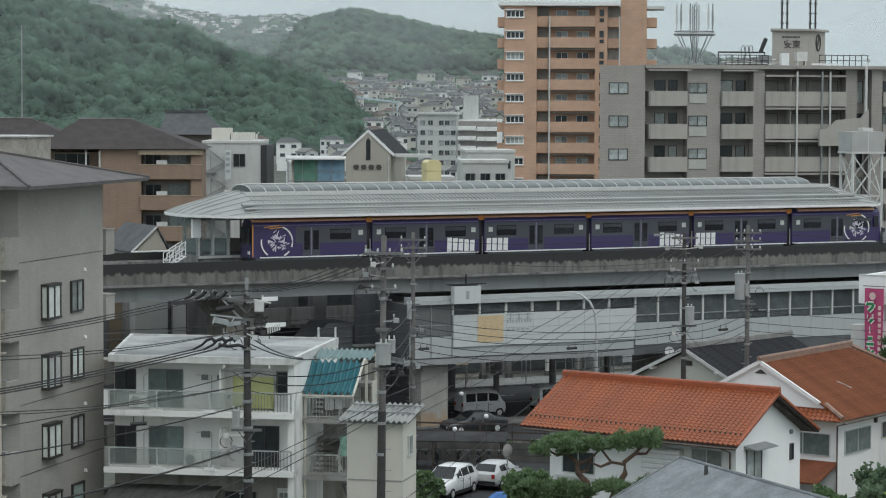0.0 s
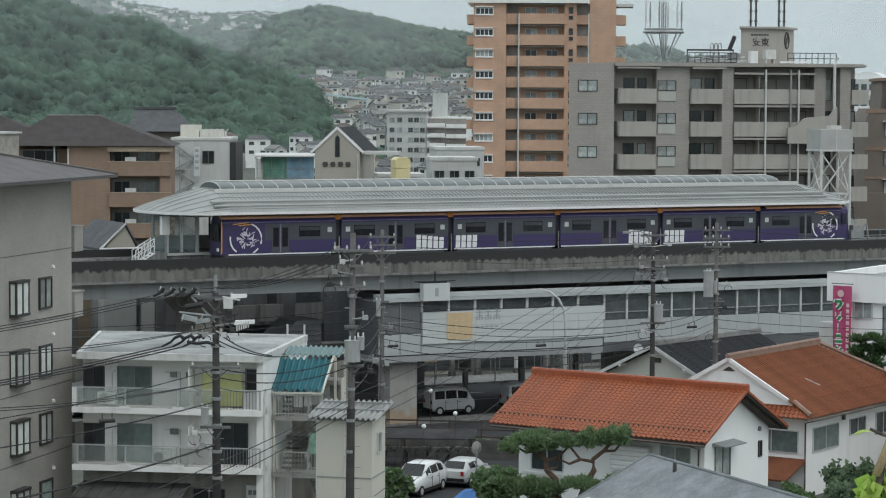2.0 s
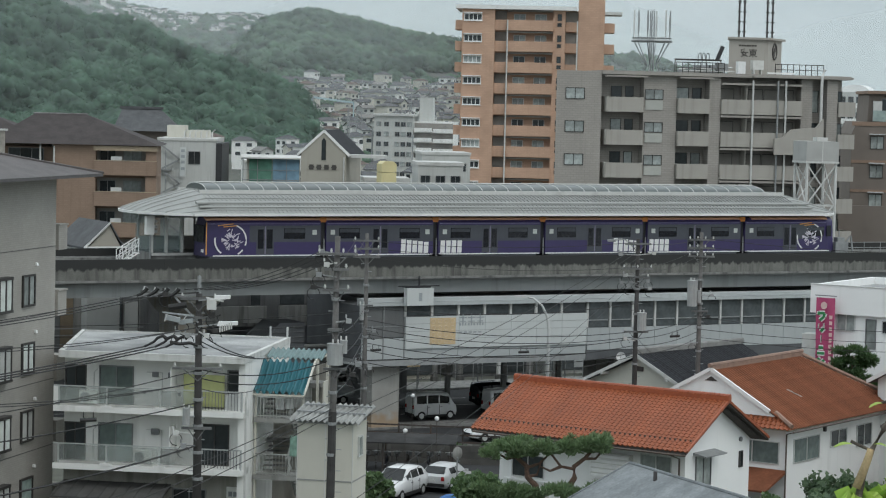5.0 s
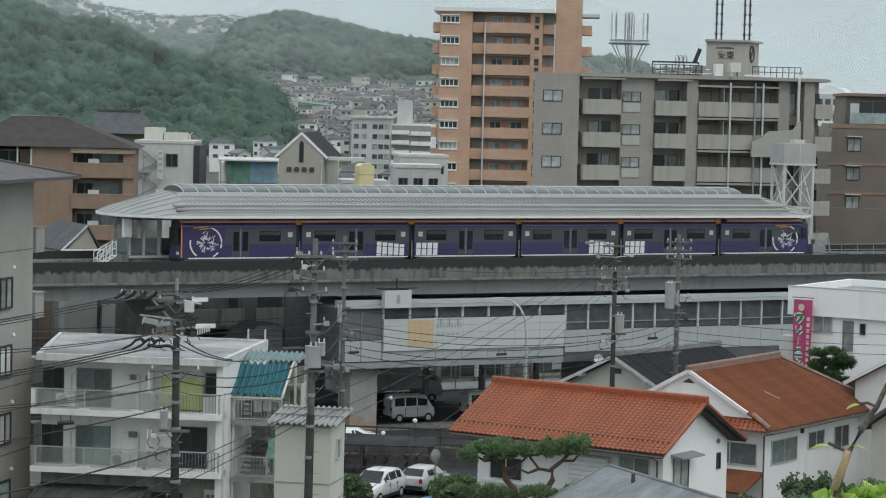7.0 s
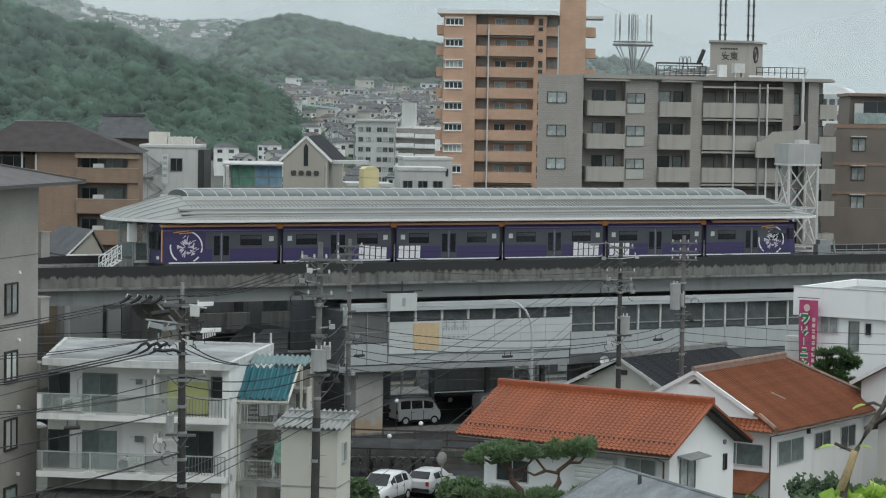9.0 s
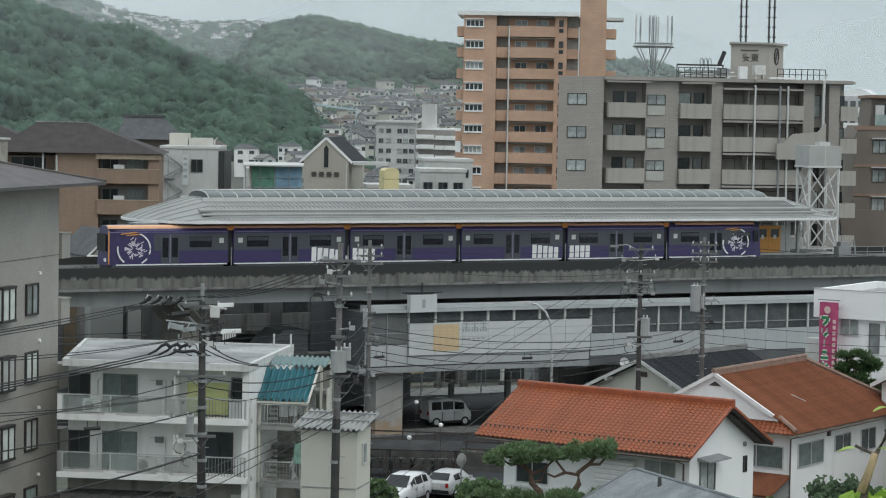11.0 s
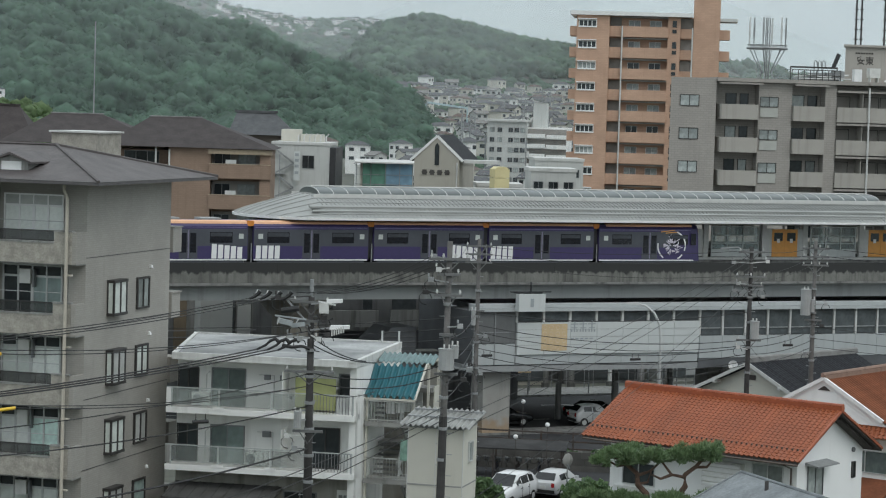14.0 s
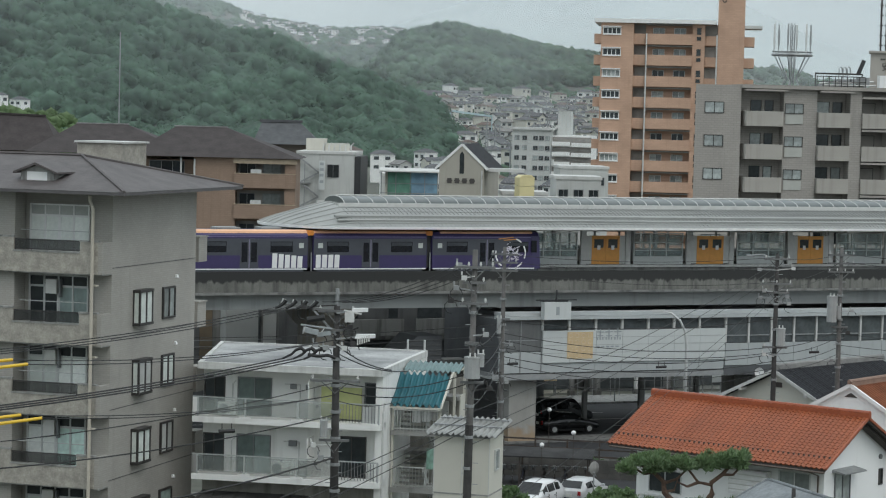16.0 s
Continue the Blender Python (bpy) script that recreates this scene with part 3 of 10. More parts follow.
def build_canopy():
    c = thing("station_canopy", LINE, "long grey metal platform canopy with a glazed ridge and rounded ends", "canopy")
    ys = [-0.6 + 10.2 * i / 24 for i in range(25)]

    def reach(y):        # how far the rounded ends stand out
        k = min(abs(y - 4.5) / 5.1, 1.0)
        return 4.4 * math.sqrt(max(1 - k * k * 0.86, 0))

    rows = []
    for j in range(13):
        rows.append([(-16.2 - reach(y) * (1 - j / 12), y, end_height(y, j / 12)) for y in ys])
    for j in range(1, 13):
        rows.append([(30.6 + reach(y) * j / 12, y, end_height(y, 1 - j / 12)) for y in ys])
    shell = Geo().sheet(rows)
    shell.sheet([[(p[0], p[1], p[2] - 0.1) for p in r] for r in rows])
    rim = [r[0] for r in rows] + [rows[-1][k] for k in range(25)] + [r[-1] for r in reversed(rows)] + [rows[0][k] for k in range(24, -1, -1)]
    part("roof_shell", shell, ROOF_METAL, c, smooth=True)
    edge = Geo()
    for a, b in zip(rim, rim[1:]):
        if (Vector(a) - Vector(b)).length > 0.01:
            edge.beam((a[0], a[1], a[2] - 0.07), (b[0], b[1], b[2] - 0.07), 0.14, 0.16)
    part("eave_trim", edge, EAVE_WHITE, c, "pale eave trim")
    seam = Geo()
    for y0, y1 in zip(ys[:11], ys[1:12]):
        seam.beam((0, y0, roof_line(y0) + 0.01), (0, y1, roof_line(y1) + 0.01), 0.045, 0.06)
    me = seam.mesh("roof_seam", ROOF_METAL)
    for i in range(152):
        part("roof_seam", me, None, c, at=(-16.1 + i * 0.307, 0, 0))
    for end in (rows[:13], rows[12:]):
        for i in range(1, 25, 2):
            part("end_seam", Geo().tube([(r[i][0], r[i][1], r[i][2] + 0.02) for r in end], 0.035, 4), ROOF_METAL, c)
    for y, h in ((0.2, 0.07), (0.75, 0.13)):
        z = roof_line(y)
        lap = Geo().prism([(y - 0.16, z - 0.06), (y - 0.16, z + h * 0.45), (y + 0.02, z + h), (y + 0.12, z + h), (y + 0.12, z - 0.02)], "x", -17.2, 31.4)
        part("roof_lap", lap, ROOF_METAL, c, "stepped lap between two tiers of roof sheet")
    # glazed ridge
    sky = Geo()
    arch = [(2.7 + 1.8 * (1 - math.cos(math.pi * i / 12)), 15.62 + 0.52 * math.sin(math.pi * i / 12)) for i in range(13)]
    sky.sheet([[(s, y, z) for y, z in arch] for s in (-15.7, 28.9)])
    for s in (-15.7, 28.9):
        sky.face(*[(s, y, z) for y, z in arch])
    part("ridge_glazing", sky, RIDGE, c, "smoky glazed ridge light", smooth=True)
    rib = Geo().tube([(0, y, z) for y, z in arch], 0.036, 5).mesh("ridge_rib", TRIM)
    for i in range(44):
        part("ridge_rib", rib, None, c, at=(-15.7 + i * 44.6 / 43, 0, 0))
    part("ridge_rail", Geo().tube([(-15.7, 4.3, 16.17), (28.9, 4.3, 16.17)], 0.06, 6), TRIM, c)
    part("ridge_curb", Geo().box(-16.2, 30.5, 2.5, 2.72, 15.45, 15.72).box(-16.2, 30.5, 6.28, 6.5, 15.45, 15.72), TRIM, c)
    # posts and beams under it
    for s in range(-16, 34, 8):
        for y in (2.95, 6.1):
            part("post", Geo().box(s - 0.12, s + 0.12, y - 0.12, y + 0.12, 11.6, 14.6), TRIM, c)
        part("cross_beam", Geo().box(s - 0.1, s + 0.1, -0.5, 9.5, 14.12, 14.25), GREY_METAL, c)
    part("gutter_beam", Geo().box(-18, 32, -0.45, -0.35, 14.12, 14.18), TRIM, c)
    return c


def build_platform():
    p = thing("platform", LINE, "island platform with glazed screens and amber gates", "platform")
    part("slab", Geo().box(-19.5, 35.5, 2.62, 6.5, 10.76, 11.6), CONCRETE_DARK, p)
    part("slab_edge", Geo().box(-19.5, 35.5, 2.5, 2.61, 11.42, 11.58), TRIM, p)
    leaf = Geo().box(-0.54, 0.54, 2.70, 2.76, 11.62, 13.6)
    leaf.slot = 1
    leaf.box(-0.36, 0.36, 2.685, 2.70, 12.75, 13.35)
    leaf.slot = 2
    leaf.box(-0.12, 0.12, 2.67, 2.685, 12.62, 12.92)
    leaf = leaf.mesh("gate_leaf", [AMBER, GLASS, WHITE])
    post = Geo().box(-0.2, 0.2, 2.66, 2.86, 11.6, 14.3).mesh("screen_post", TRIM)
    side = Geo().box(-0.28, 0.28, 2.72, 2.74, 11.65, 13.6).mesh("side_light", TRIM)
    bay = Geo().box(-1.95, 1.95, 2.72, 2.75, 12.15, 13.75).mesh("screen_glass", GLASS_SCREEN)
    frm = Geo()
    for x in (-1.95, -0.65, 0.65, 1.95):
        frm.box(x - 0.04, x + 0.04, 2.69, 2.8, 11.6, 13.8)
    for z in (11.62, 12.1, 12.55, 13.1, 13.75):
        frm.box(-1.99, 1.99, 2.69, 2.8, z, z + 0.06)
    frm.box(-1.99, 1.99, 2.7, 2.78, 11.66, 12.1)
    frm = frm.mesh("screen_frame", FRAME_PALE)
    for k in range(-2, 4):
        s = 3.95 + 8.4 * k
        for d in (-0.55, 0.55):
            part("gate_leaf", leaf, None, p, "amber sliding gate with a small window", at=(s + d, 0, 0))
        for d in (-1.75, 1.75):
            part("screen_post", post, None, p, at=(s + d, 0, 0))
        for d in (-1.35, 1.35):
            part("side_light", side, None, p, at=(s + d, 0, 0))
        if k < 3:
            part("screen_frame", frm, None, p, at=(s + 4.2, 0, 0))
            part("screen_glass", bay, None, p, at=(s + 4.2, 0, 0))
    # the other track's side: low wall with openings and a lift shaft
    part("far_screen", Geo().box(-19, 35, 6.3, 6.4, 11.6, 12.5).box(-19, 35, 6.3, 6.4, 13.7, 14.3), TRIM, p)
    for i in range(28):
        part("far_post", Geo().box(-19 + i * 2 - 0.06, -19 + i * 2 + 0.06, 6.3, 6.4, 12.5, 13.7), GREY_METAL, p)
    bench = Geo()
    for s in (-9, 8, 14, 23):
        bench.box(s, s + 1.8, 4.2, 4.6, 12.0, 12.08).box(s + 0.1, s + 0.2, 4.3, 4.5, 11.6, 12.0).box(s + 1.6, s + 1.7, 4.3, 4.5, 11.6, 12.0)
    part("bench", bench, GREY_METAL, p)
    box = Geo().box(-19.4, -17.4, 2.9, 5.8, 11.6, 13.9)
    part("end_screen", box, GLASS_SCREEN, p, "glazed end screen")
    for x in (-19.4, -18.4, -17.3):
        part("end_post", Geo().box(x - 0.09, x + 0.09, 2.75, 2.9, 11.6, 14.3), TRIM, p)


def build_signal():
    s = thing("signal_box", LINE @ pose(-19.58, 2.6, 11.6), "pale grey track-side signal cabinet on a post", "signal")
    part("post", Geo().tube([(0, 0, -0.9), (0, 0, 1.2)], 0.06, 8), GREY_METAL, s)
    part("cabinet", Geo().box(-0.34, 0.2, -0.2, 0.2, 1.2, 2.4), EAVE_WHITE, s)
    part("hood", Geo().box(0.2, 0.42, -0.15, 0.15, 1.3, 1.5).box(0.2, 0.42, -0.15, 0.15, 1.6, 1.8).box(0.2, 0.42, -0.15, 0.15, 1.95, 2.15), GREY_METAL, s)
    m = thing("track_motor", LINE @ pose(34.1, 0.3, 11.0), "grey point gear on the deck past the platform", "machinery")
    part("housing", Geo().box(-0.5, 0.6, -0.3, 0.3, 0, 1.15).box(-0.3, 0.35, -0.25, 0.25, 1.15, 1.5), GREY_METAL, m)
    part("lever", Geo().beam((0.5, 0, 1.0), (1.1, 0, 1.6), 0.1).beam((1.1, 0, 1.6), (1.3, 0, 0.4), 0.1).tube([(0, 0, 1.4), (0, 0, 2.0)], 0.05), GREY_METAL, m)


def build_concourse():
    """The hall under the line: panels, windows, a pale sign band."""
    c = thing("station_hall", LINE, "grey panelled station hall slung under the line, with a pale sign band", "station building", kind="structure")
    part("body", Geo().box(-6.9, 40, -2.9, 1.4, 4.75, 8.35), SIDE_DARK, c)
    # added depth behind the hall; keeps light out of the gap above it
    part("rear_body", Geo().box(-3.7, 40, 1.41, 12.5, 4.4, 8.3), SIDE_DARK, c)
    part("roof_band", Geo().box(-6.9, 40.2, -3.35, -2.2, 8.36, 8.58).box(-6.9, 40.2, -3.15, -2.2, 8.6, 8.83), PANEL, c, "pale ribbed roof edge")
    part("soffit_beam", Geo().box(-7.0, 40, -3.0, 1.4, 4.35, 4.74), GIRDER_DARK, c)
    part("lower_beam", Geo().box(10.3, 40, -3.02, -2.91, 4.36, 5.0), SIDE_DARK, c)
    pan = Geo().box(0.012, 1.822, -3.05, -2.92, 5.03, 6.55).mesh("wall_panel", PANEL)
    for i in range(16):
        part("wall_panel", pan, None, c, at=(10.35 + i * 1.835, 0, 0))
    glass = Geo().box(0.1, 1.74, -2.97, -2.93, 6.62, 8.3).mesh("window", HALL_GLASS)
    mul = Geo().box(-0.07, 0.07, -3.08, -2.92, 6.56, 8.35).mesh("mullion", TRIM)
    for i in range(16):
        part("window", glass, None, c, at=(10.35 + i * 1.835, 0, 0))
        part("mullion", mul, None, c, at=(10.35 + i * 1.835, 0, 0))
    part("window_rail", Geo().box(10.3, 40, -3.05, -2.94, 7.05, 7.12), GREY_METAL, c)
    # sign band
    cell = Geo().box(0.012, 1.99, -3.18, -3.02, 5.48, 7.6).mesh("sign_panel", SIGN_WHITE)
    for i in range(7):
        part("sign_panel", cell, None, c, at=(-3.75 + i * 2.0, 0, 0))
    base = Geo().box(0.012, 1.99, -3.05, -2.92, 4.82, 5.45).mesh("wall_panel", PANEL)
    upper = Geo().box(0.1, 1.9, -2.97, -2.93, 7.7, 8.3).mesh("window", HALL_GLASS)
    post = Geo().box(-0.08, 0.08, -3.1, -2.92, 7.62, 8.35).mesh("mullion", TRIM)
    for i in range(7):
        part("wall_panel", base, None, c, at=(-3.75 + i * 2.0, 0, 0))
        part("window", upper, None, c, at=(-3.75 + i * 2.0, 0, 0))
        part("mullion", post, None, c, at=(-3.75 + i * 2.0, 0, 0))
    part("sign_lines", Geo().box(-3.75, 10.25, -3.195, -3.185, 6.1, 6.12).box(-3.75, 10.25, -3.195, -3.185, 6.62, 6.64).box(-3.75, 10.25, -3.195, -3.185, 7.12, 7.14), GREY_METAL, c)
    # ochre emblem with rows of rings
    em = Geo().box(-1.95, -0.02, -3.21, -3.2, 5.72, 7.5)
    ring = Geo()
    for i in range(4):
        for j in range(4):
            x, z = -1.95 + 0.24 + i * 0.48, 5.72 + 0.22 + j * 0.445
            pts = [(x + 0.15 * math.cos(a * math.pi / 5), -3.215, z + 0.15 * math.sin(a * math.pi / 5)) for a in range(11)]
            ring.tube(pts, 0.022, 4)
    e = part("emblem", em, OCHRE, c, "ochre emblem square with pale rings")
    part("rings", ring, OCHRE_PALE, e)
    bars = Geo()
    for i in range(3):
        x = 0.23 + i * 0.66
        bars.box(x, x + 0.58, -3.2, -3.19, 7.45, 7.52).box(x + 0.24, x + 0.34, -3.2, -3.19, 6.95, 7.72).box(x + 0.06, x + 0.52, -3.199, -3.191, 7.2, 7.26)
        bars.box(x + 0.04, x + 0.14, -3.2, -3.19, 6.95, 7.14).box(x + 0.44, x + 0.54, -3.2, -3.19, 6.95, 7.14)
    for i in range(5):
        bars.box(0.25 + i * 0.36, 0.5 + i * 0.36, -3.2, -3.19, 6.45, 6.55)
    part("name_bars", bars, BAR_GREY, c, "faint grey lettering, too blurred to read")
    # plain wing beside the pier: dull panes over pale panels
    for x0, x1 in ((-6.88, -5.35), (-5.32, -3.8)):
        part("wall_panel", Geo().box(x0, x1, -3.05, -2.92, 4.82, 6.2), PANEL, c)
        part("dull_pane", Geo().box(x0, x1, -3.02, -2.92, 6.26, 8.3), PANEL_DULL, c)
        part("mullion", Geo().box(x1 - 0.02, x1 + 0.05, -3.1, -3.051, 4.82, 8.3), GREY_METAL, c)
    part("window_rail", Geo().box(-6.88, -3.8, -3.06, -3.021, 6.95, 7.0), GREY_METAL, c)
    # ground floor: columns and shop glass far back in the shade
    for s in (-1, 3.5, 8, 12.5, 17, 21.5, 26):
        part("column", Geo().box(s - 0.16, s + 0.16, 4.2, 4.5, 0, 4.35), CONCRETE, c)
    lamp = thing("light_box", LINE @ pose(-3.05, -3.6, 8.4), "square white illuminated station box hung at the roof edge", "sign")
    part("case", Geo().box(-0.98, 0.98, -0.25, 0.25, 0, 1.15), SIGN_WHITE, lamp)
    part("mark", Geo().box(-0.12, 0.12, -0.27, -0.255, 0.3, 0.85), BAR_GREY, lamp)
    part("bracket", Geo().box(-1.5, 1.5, -0.05, 0.05, 1.25, 1.32).tube([(0, 0, 1.15), (0, 0, 1.95)], 0.06).box(-0.9, 0.9, 0.05, 0.75, 1.15, 1.25), DARK, lamp)


def rust_pier():
    m = surf("rusty_pier", (0.36, 0.355, 0.33), 0.9, spread=0.12, scale=0.6, stain=0.4, streak=True, stain_col=(0.2, 0.19, 0.17))
    n, l = m.node_tree.nodes, m.node_tree.links
    b = n["Principled BSDF"]
    src = b.inputs["Base Color"].links[0].from_socket
    co, sep, tx = n.new("ShaderNodeTexCoord"), n.new("ShaderNodeSeparateXYZ"), n.new("ShaderNodeTexNoise")
    tx.inputs["Scale"].default_value = 1.3
    add, r, x = n.new("ShaderNodeMath"), n.new("ShaderNodeMapRange"), n.new("ShaderNodeMix")
    add.operation = "MULTIPLY_ADD"
    l.new(co.outputs["Object"], sep.inputs[0])
    l.new(co.outputs["Object"], tx.inputs["Vector"])
    l.new(tx.outputs[0], add.inputs[0])
    add.inputs[1].default_value = 1.6
    l.new(sep.outputs[2], add.inputs[2])
    r.inputs["From Min"].default_value, r.inputs["From Max"].default_value = 2.0, 1.5
    r.inputs["To Max"].default_value = 0.6
    l.new(add.outputs[0], r.inputs["Value"])
    x.data_type = "RGBA"
    l.new(r.outputs[0], x.inputs["Factor"])
    l.new(src, x.inputs["A"])
    x.inputs["B"].default_value = (0.34, 0.20, 0.08, 1)
    l.new(x.outputs["Result"], b.inputs["Base Color"])
    return m


# dark hall sides; also used where shade is put into colour
SIDE_DARK = surf("dark_cladding_and_shade", (0.10, 0.105, 0.11), 0.7, spread=0.2, scale=0.6, bump=0.05)
FRAME_PALE = surf("pale_screen_frame", (0.52, 0.54, 0.53), 0.5, spread=0.08, bump=0.0)
PIER_STAINED = rust_pier()
RUSTY = surf("rust_run_concrete", (0.27, 0.26, 0.235), 0.95, spread=0.2, scale=0.7, stain=0.6, stain_col=(0.20, 0.145, 0.09), stain_scale=0.6, streak=True)
GIRDER_DARK = surf("soffit_paint", (0.30, 0.31, 0.31), 0.6, spread=0.1, stain=0.3)
EAVE_WHITE = surf("white_eave_trim", (0.74, 0.74, 0.72), 0.5, spread=0.06, stain=0.3, stain_col=(0.42, 0.42, 0.4), bump=0.0)
RIDGE = surf("ridge_glass", (0.10, 0.115, 0.112), 0.3, spread=0.15, scale=0.5, bump=0.0, stain=0.3, stain_col=(0.07, 0.08, 0.08))
HALL_GLASS = glaze("hall_glass", (0.075, 0.085, 0.088), 0.1)
GLASS_SCREEN = glaze("screen_glass", (0.36, 0.45, 0.45), 0.08)
GLASS_SCREEN.node_tree.nodes["Principled BSDF"].inputs["Alpha"].default_value = 0.35
SIGN_WHITE = surf("pale_sign", (0.56, 0.585, 0.575), 0.5, spread=0.05, scale=0.3, stain=0.2, streak=True, stain_col=(0.4, 0.41, 0.39), bump=0.0)
PANEL_DULL = surf("dull_panel", (0.13, 0.135, 0.135), 0.6, spread=0.2, scale=0.8, stain=0.5, streak=True, stain_col=(0.075, 0.078, 0.078), bump=0.02)
OCHRE = surf("ochre_print", (0.60, 0.455, 0.27), 0.5, spread=0.05, bump=0.0)
OCHRE_PALE = surf("pale_ochre_print", (0.64, 0.52, 0.36), 0.5, spread=0.05, bump=0.0)
BAR_GREY = surf("grey_print", (0.33, 0.36, 0.37), 0.5, spread=0.05, bump=0.0)
build_viaduct()
build_canopy()
build_platform()
build_signal()
build_concourse()


# ---- the train ----
def build_train():
    """Six short carriages; x runs along the line, 0 at the joint between the second and the third."""
    t = thing("train", LINE, "purple six-car train with white lettering blocks and an orange roof line", "train")

    def shell(x0, x1, nose):
        prof = [(0.0, 11.5), (2.36, 11.5), (2.36, 13.7), (2.2, 13.92), (1.9, 14.02), (0.46, 14.02), (0.16, 13.92), (0.0, 13.7)]
        g = Geo()
        if nose == 0:
            return g.prism(prof, "x", x0, x1)
        a, b = (x1, x0) if nose < 0 else (x0, x1)
        tip = [(y, z) for y, z in prof]
        rows = []
        for k, sink in ((0.0, 0.0), (0.75, 0.0), (0.92, 0.06), (1.0, 0.22)):
            x = a + (b - a) * k if k < 1 else b
            rows.append([(x - nose * max(0, z - 12.9) * 0.18 * (1 if k >= 0.92 else 0), 1.18 + (y - 1.18) * (1 - sink), z - (0.1 * sink if z > 13.5 else 0)) for y, z in tip + tip[:1]])
        g.sheet(rows)
        g.face(*rows[0][:-1])
        g.face(*rows[-1][:-1])
        return g

    square = Geo().box(-0.16, 0.16, -0.03, -0.018, -0.16, 0.16).mesh("end_light", STICKER)
    win = Geo().box(-0.76, 0.76, -0.035, -0.012, -0.34, 0.34)
    win.slot = 1
    win.box(-0.72, 0.72, -0.042, -0.036, 0.06, 0.30)
    win = win.mesh("window", [TRAIN_GLASS, TRAIN_VENT])
    door = Geo().box(-0.62, -0.02, -0.03, -0.014, 11.62, 13.45).box(0.02, 0.62, -0.03, -0.014, 11.62, 13.45)
    door.slot = 1
    door.box(-0.52, -0.12, -0.04, -0.031, 12.0, 13.25).box(0.12, 0.52, -0.04, -0.031, 12.0, 13.25)
    door.slot = 2
    door.box(-0.035, 0.035, -0.05, -0.03, 11.62, 13.45)
    door = door.mesh("door", [SLATE, TRAIN_GLASS, SEAM])
    for i in range(6):
        x0 = -16.8 + 8.4 * i
        a, b = x0 + (0.05 if i == 0 else 0.2), x0 + 8.4 - (0.05 if i == 5 else 0.2)
        nose = -1 if i == 0 else 1 if i == 5 else 0
        car = part("carriage", shell(a, b, nose), PURPLE, t)
        lo, hi = (a + 3.05 if i == 0 else a + 0.02), (b - 1.8 if i == 5 else b - 0.02)
        part("window_band", Geo().box(lo, hi, -0.012, 0.0, 12.42, 13.5), SLATE, car, "dark grey window band")
        part("sill_line", Geo().box(a + (0.5 if i == 0 else 0.05), b - (0.6 if i == 5 else 0.05), -0.02, 0.0, 11.5, 11.58), WHITE, car, "white sill line")
        part("roof_line", Geo().prism([(0.075, 13.84), (0.14, 13.98), (0.45, 14.06), (0.45, 13.97), (0.2, 13.86)], "x", a + (0.6 if i == 5 else 0), b - (0.75 if i == 5 else 0)), ORANGE_ROOF, car, "orange roof line")
        part("gutter", Geo().box(a + 0.1, b - (0.9 if i == 5 else 0.1), -0.02, 0.0, 13.6, 13.63), LILAC, car)
        part("underframe", Geo().box(a + 0.2, b - 0.2, 0.15, 2.2, 10.85, 11.5), DARK, car)
        part("skirt", Geo().box(a + 0.3, b - 0.3, 0.03, 0.1, 11.2, 11.5), SLATE, car)
        part("roof_gear", Geo().box(a + 2.0, a + 3.6, 0.6, 1.8, 14.0, 14.18).box(a + 5.0, a + 6.4, 0.6, 1.8, 14.0, 14.18), GREY_METAL, car)
        if i < 5:
            part("bellows", Geo().box(b, b + 0.4, 0.25, 2.1, 11.6, 13.75), DARK, car)
            part("joint_cap", Geo().box(b - 0.03, b + 0.43, 0.06, 0.5, 13.7, 14.03), ORANGE, car)
            part("joint_post", Geo().tube([(b + 0.3, 0.1, 11.4), (b + 0.3, 0.1, 12.6)], 0.05, 6), GREY_METAL, car)
        mid = x0 + 4.2
        if i == 5:
            spots = ((0.75, 1), (2.0, 0), (4.15, 2), (6.5, 0))
        elif i == 0:
            spots = ((4.2, 2), (6.3, 0), (7.75, 1))
        else:
            spots = ((0.68, 1), (1.9, 0), (4.2, 2), (6.4, 0), (7.75, 1))
        for d, kind in spots:
            if kind == 1:
                part("end_light", square, None, car, "small pale square light", at=(x0 + d, 0, 13.05))
            elif kind == 0:
                part("window", win, None, car, at=(x0 + d, 0, 12.97))
            else:
                part("door", door, None, car, "dark double sliding door", at=(mid, 0, 0))
        if i in (1, 3):
            letters(car, x0 + 5.75, 5)
        if i in (2, 4):
            letters(car, x0 + 0.35, 4)
        if i == 0:
            badge(car, x0 + 1.75)
            part("cab_window", Geo().box(x0 - 0.02, x0 + 0.05, 0.4, 1.96, 12.4, 13.5), TRAIN_GLASS, car)
            part("head_lamp", Geo().box(x0 - 0.04, x0 + 0.03, 0.35, 0.65, 11.75, 11.95), WHITE, car)
            part("cab_trim", Geo().box(x0 + 0.04, x0 + 0.1, -0.02, 0.05, 11.6, 13.7), AMBER, car)
        if i == 5:
            badge(car, x0 + 5.95)
            part("cab_window", Geo().box(x0 + 7.5, x0 + 7.9, -0.04, -0.012, 12.6, 13.4), TRAIN_GLASS, car)
    return t


def letters(car, x, count):
    """White plain blocks of the lettering's size under a flaring outline."""
    w = 2.16 / 5
    for k in range(count):
        top = 11.6 + (0.86 if count == 4 else 0.95 - 0.045 * k)
        x0, x1 = x + k * w + 0.02, x + (k + 1) * w - 0.075
        g = Geo().prism([(x0 - 0.012, 11.62), (x1 - 0.012, 11.62), (x1 + 0.012, top), (x0 + 0.012, top)], "y", -0.035, -0.018)
        part("letter_block", g, WHITE, car, "white lettering block")


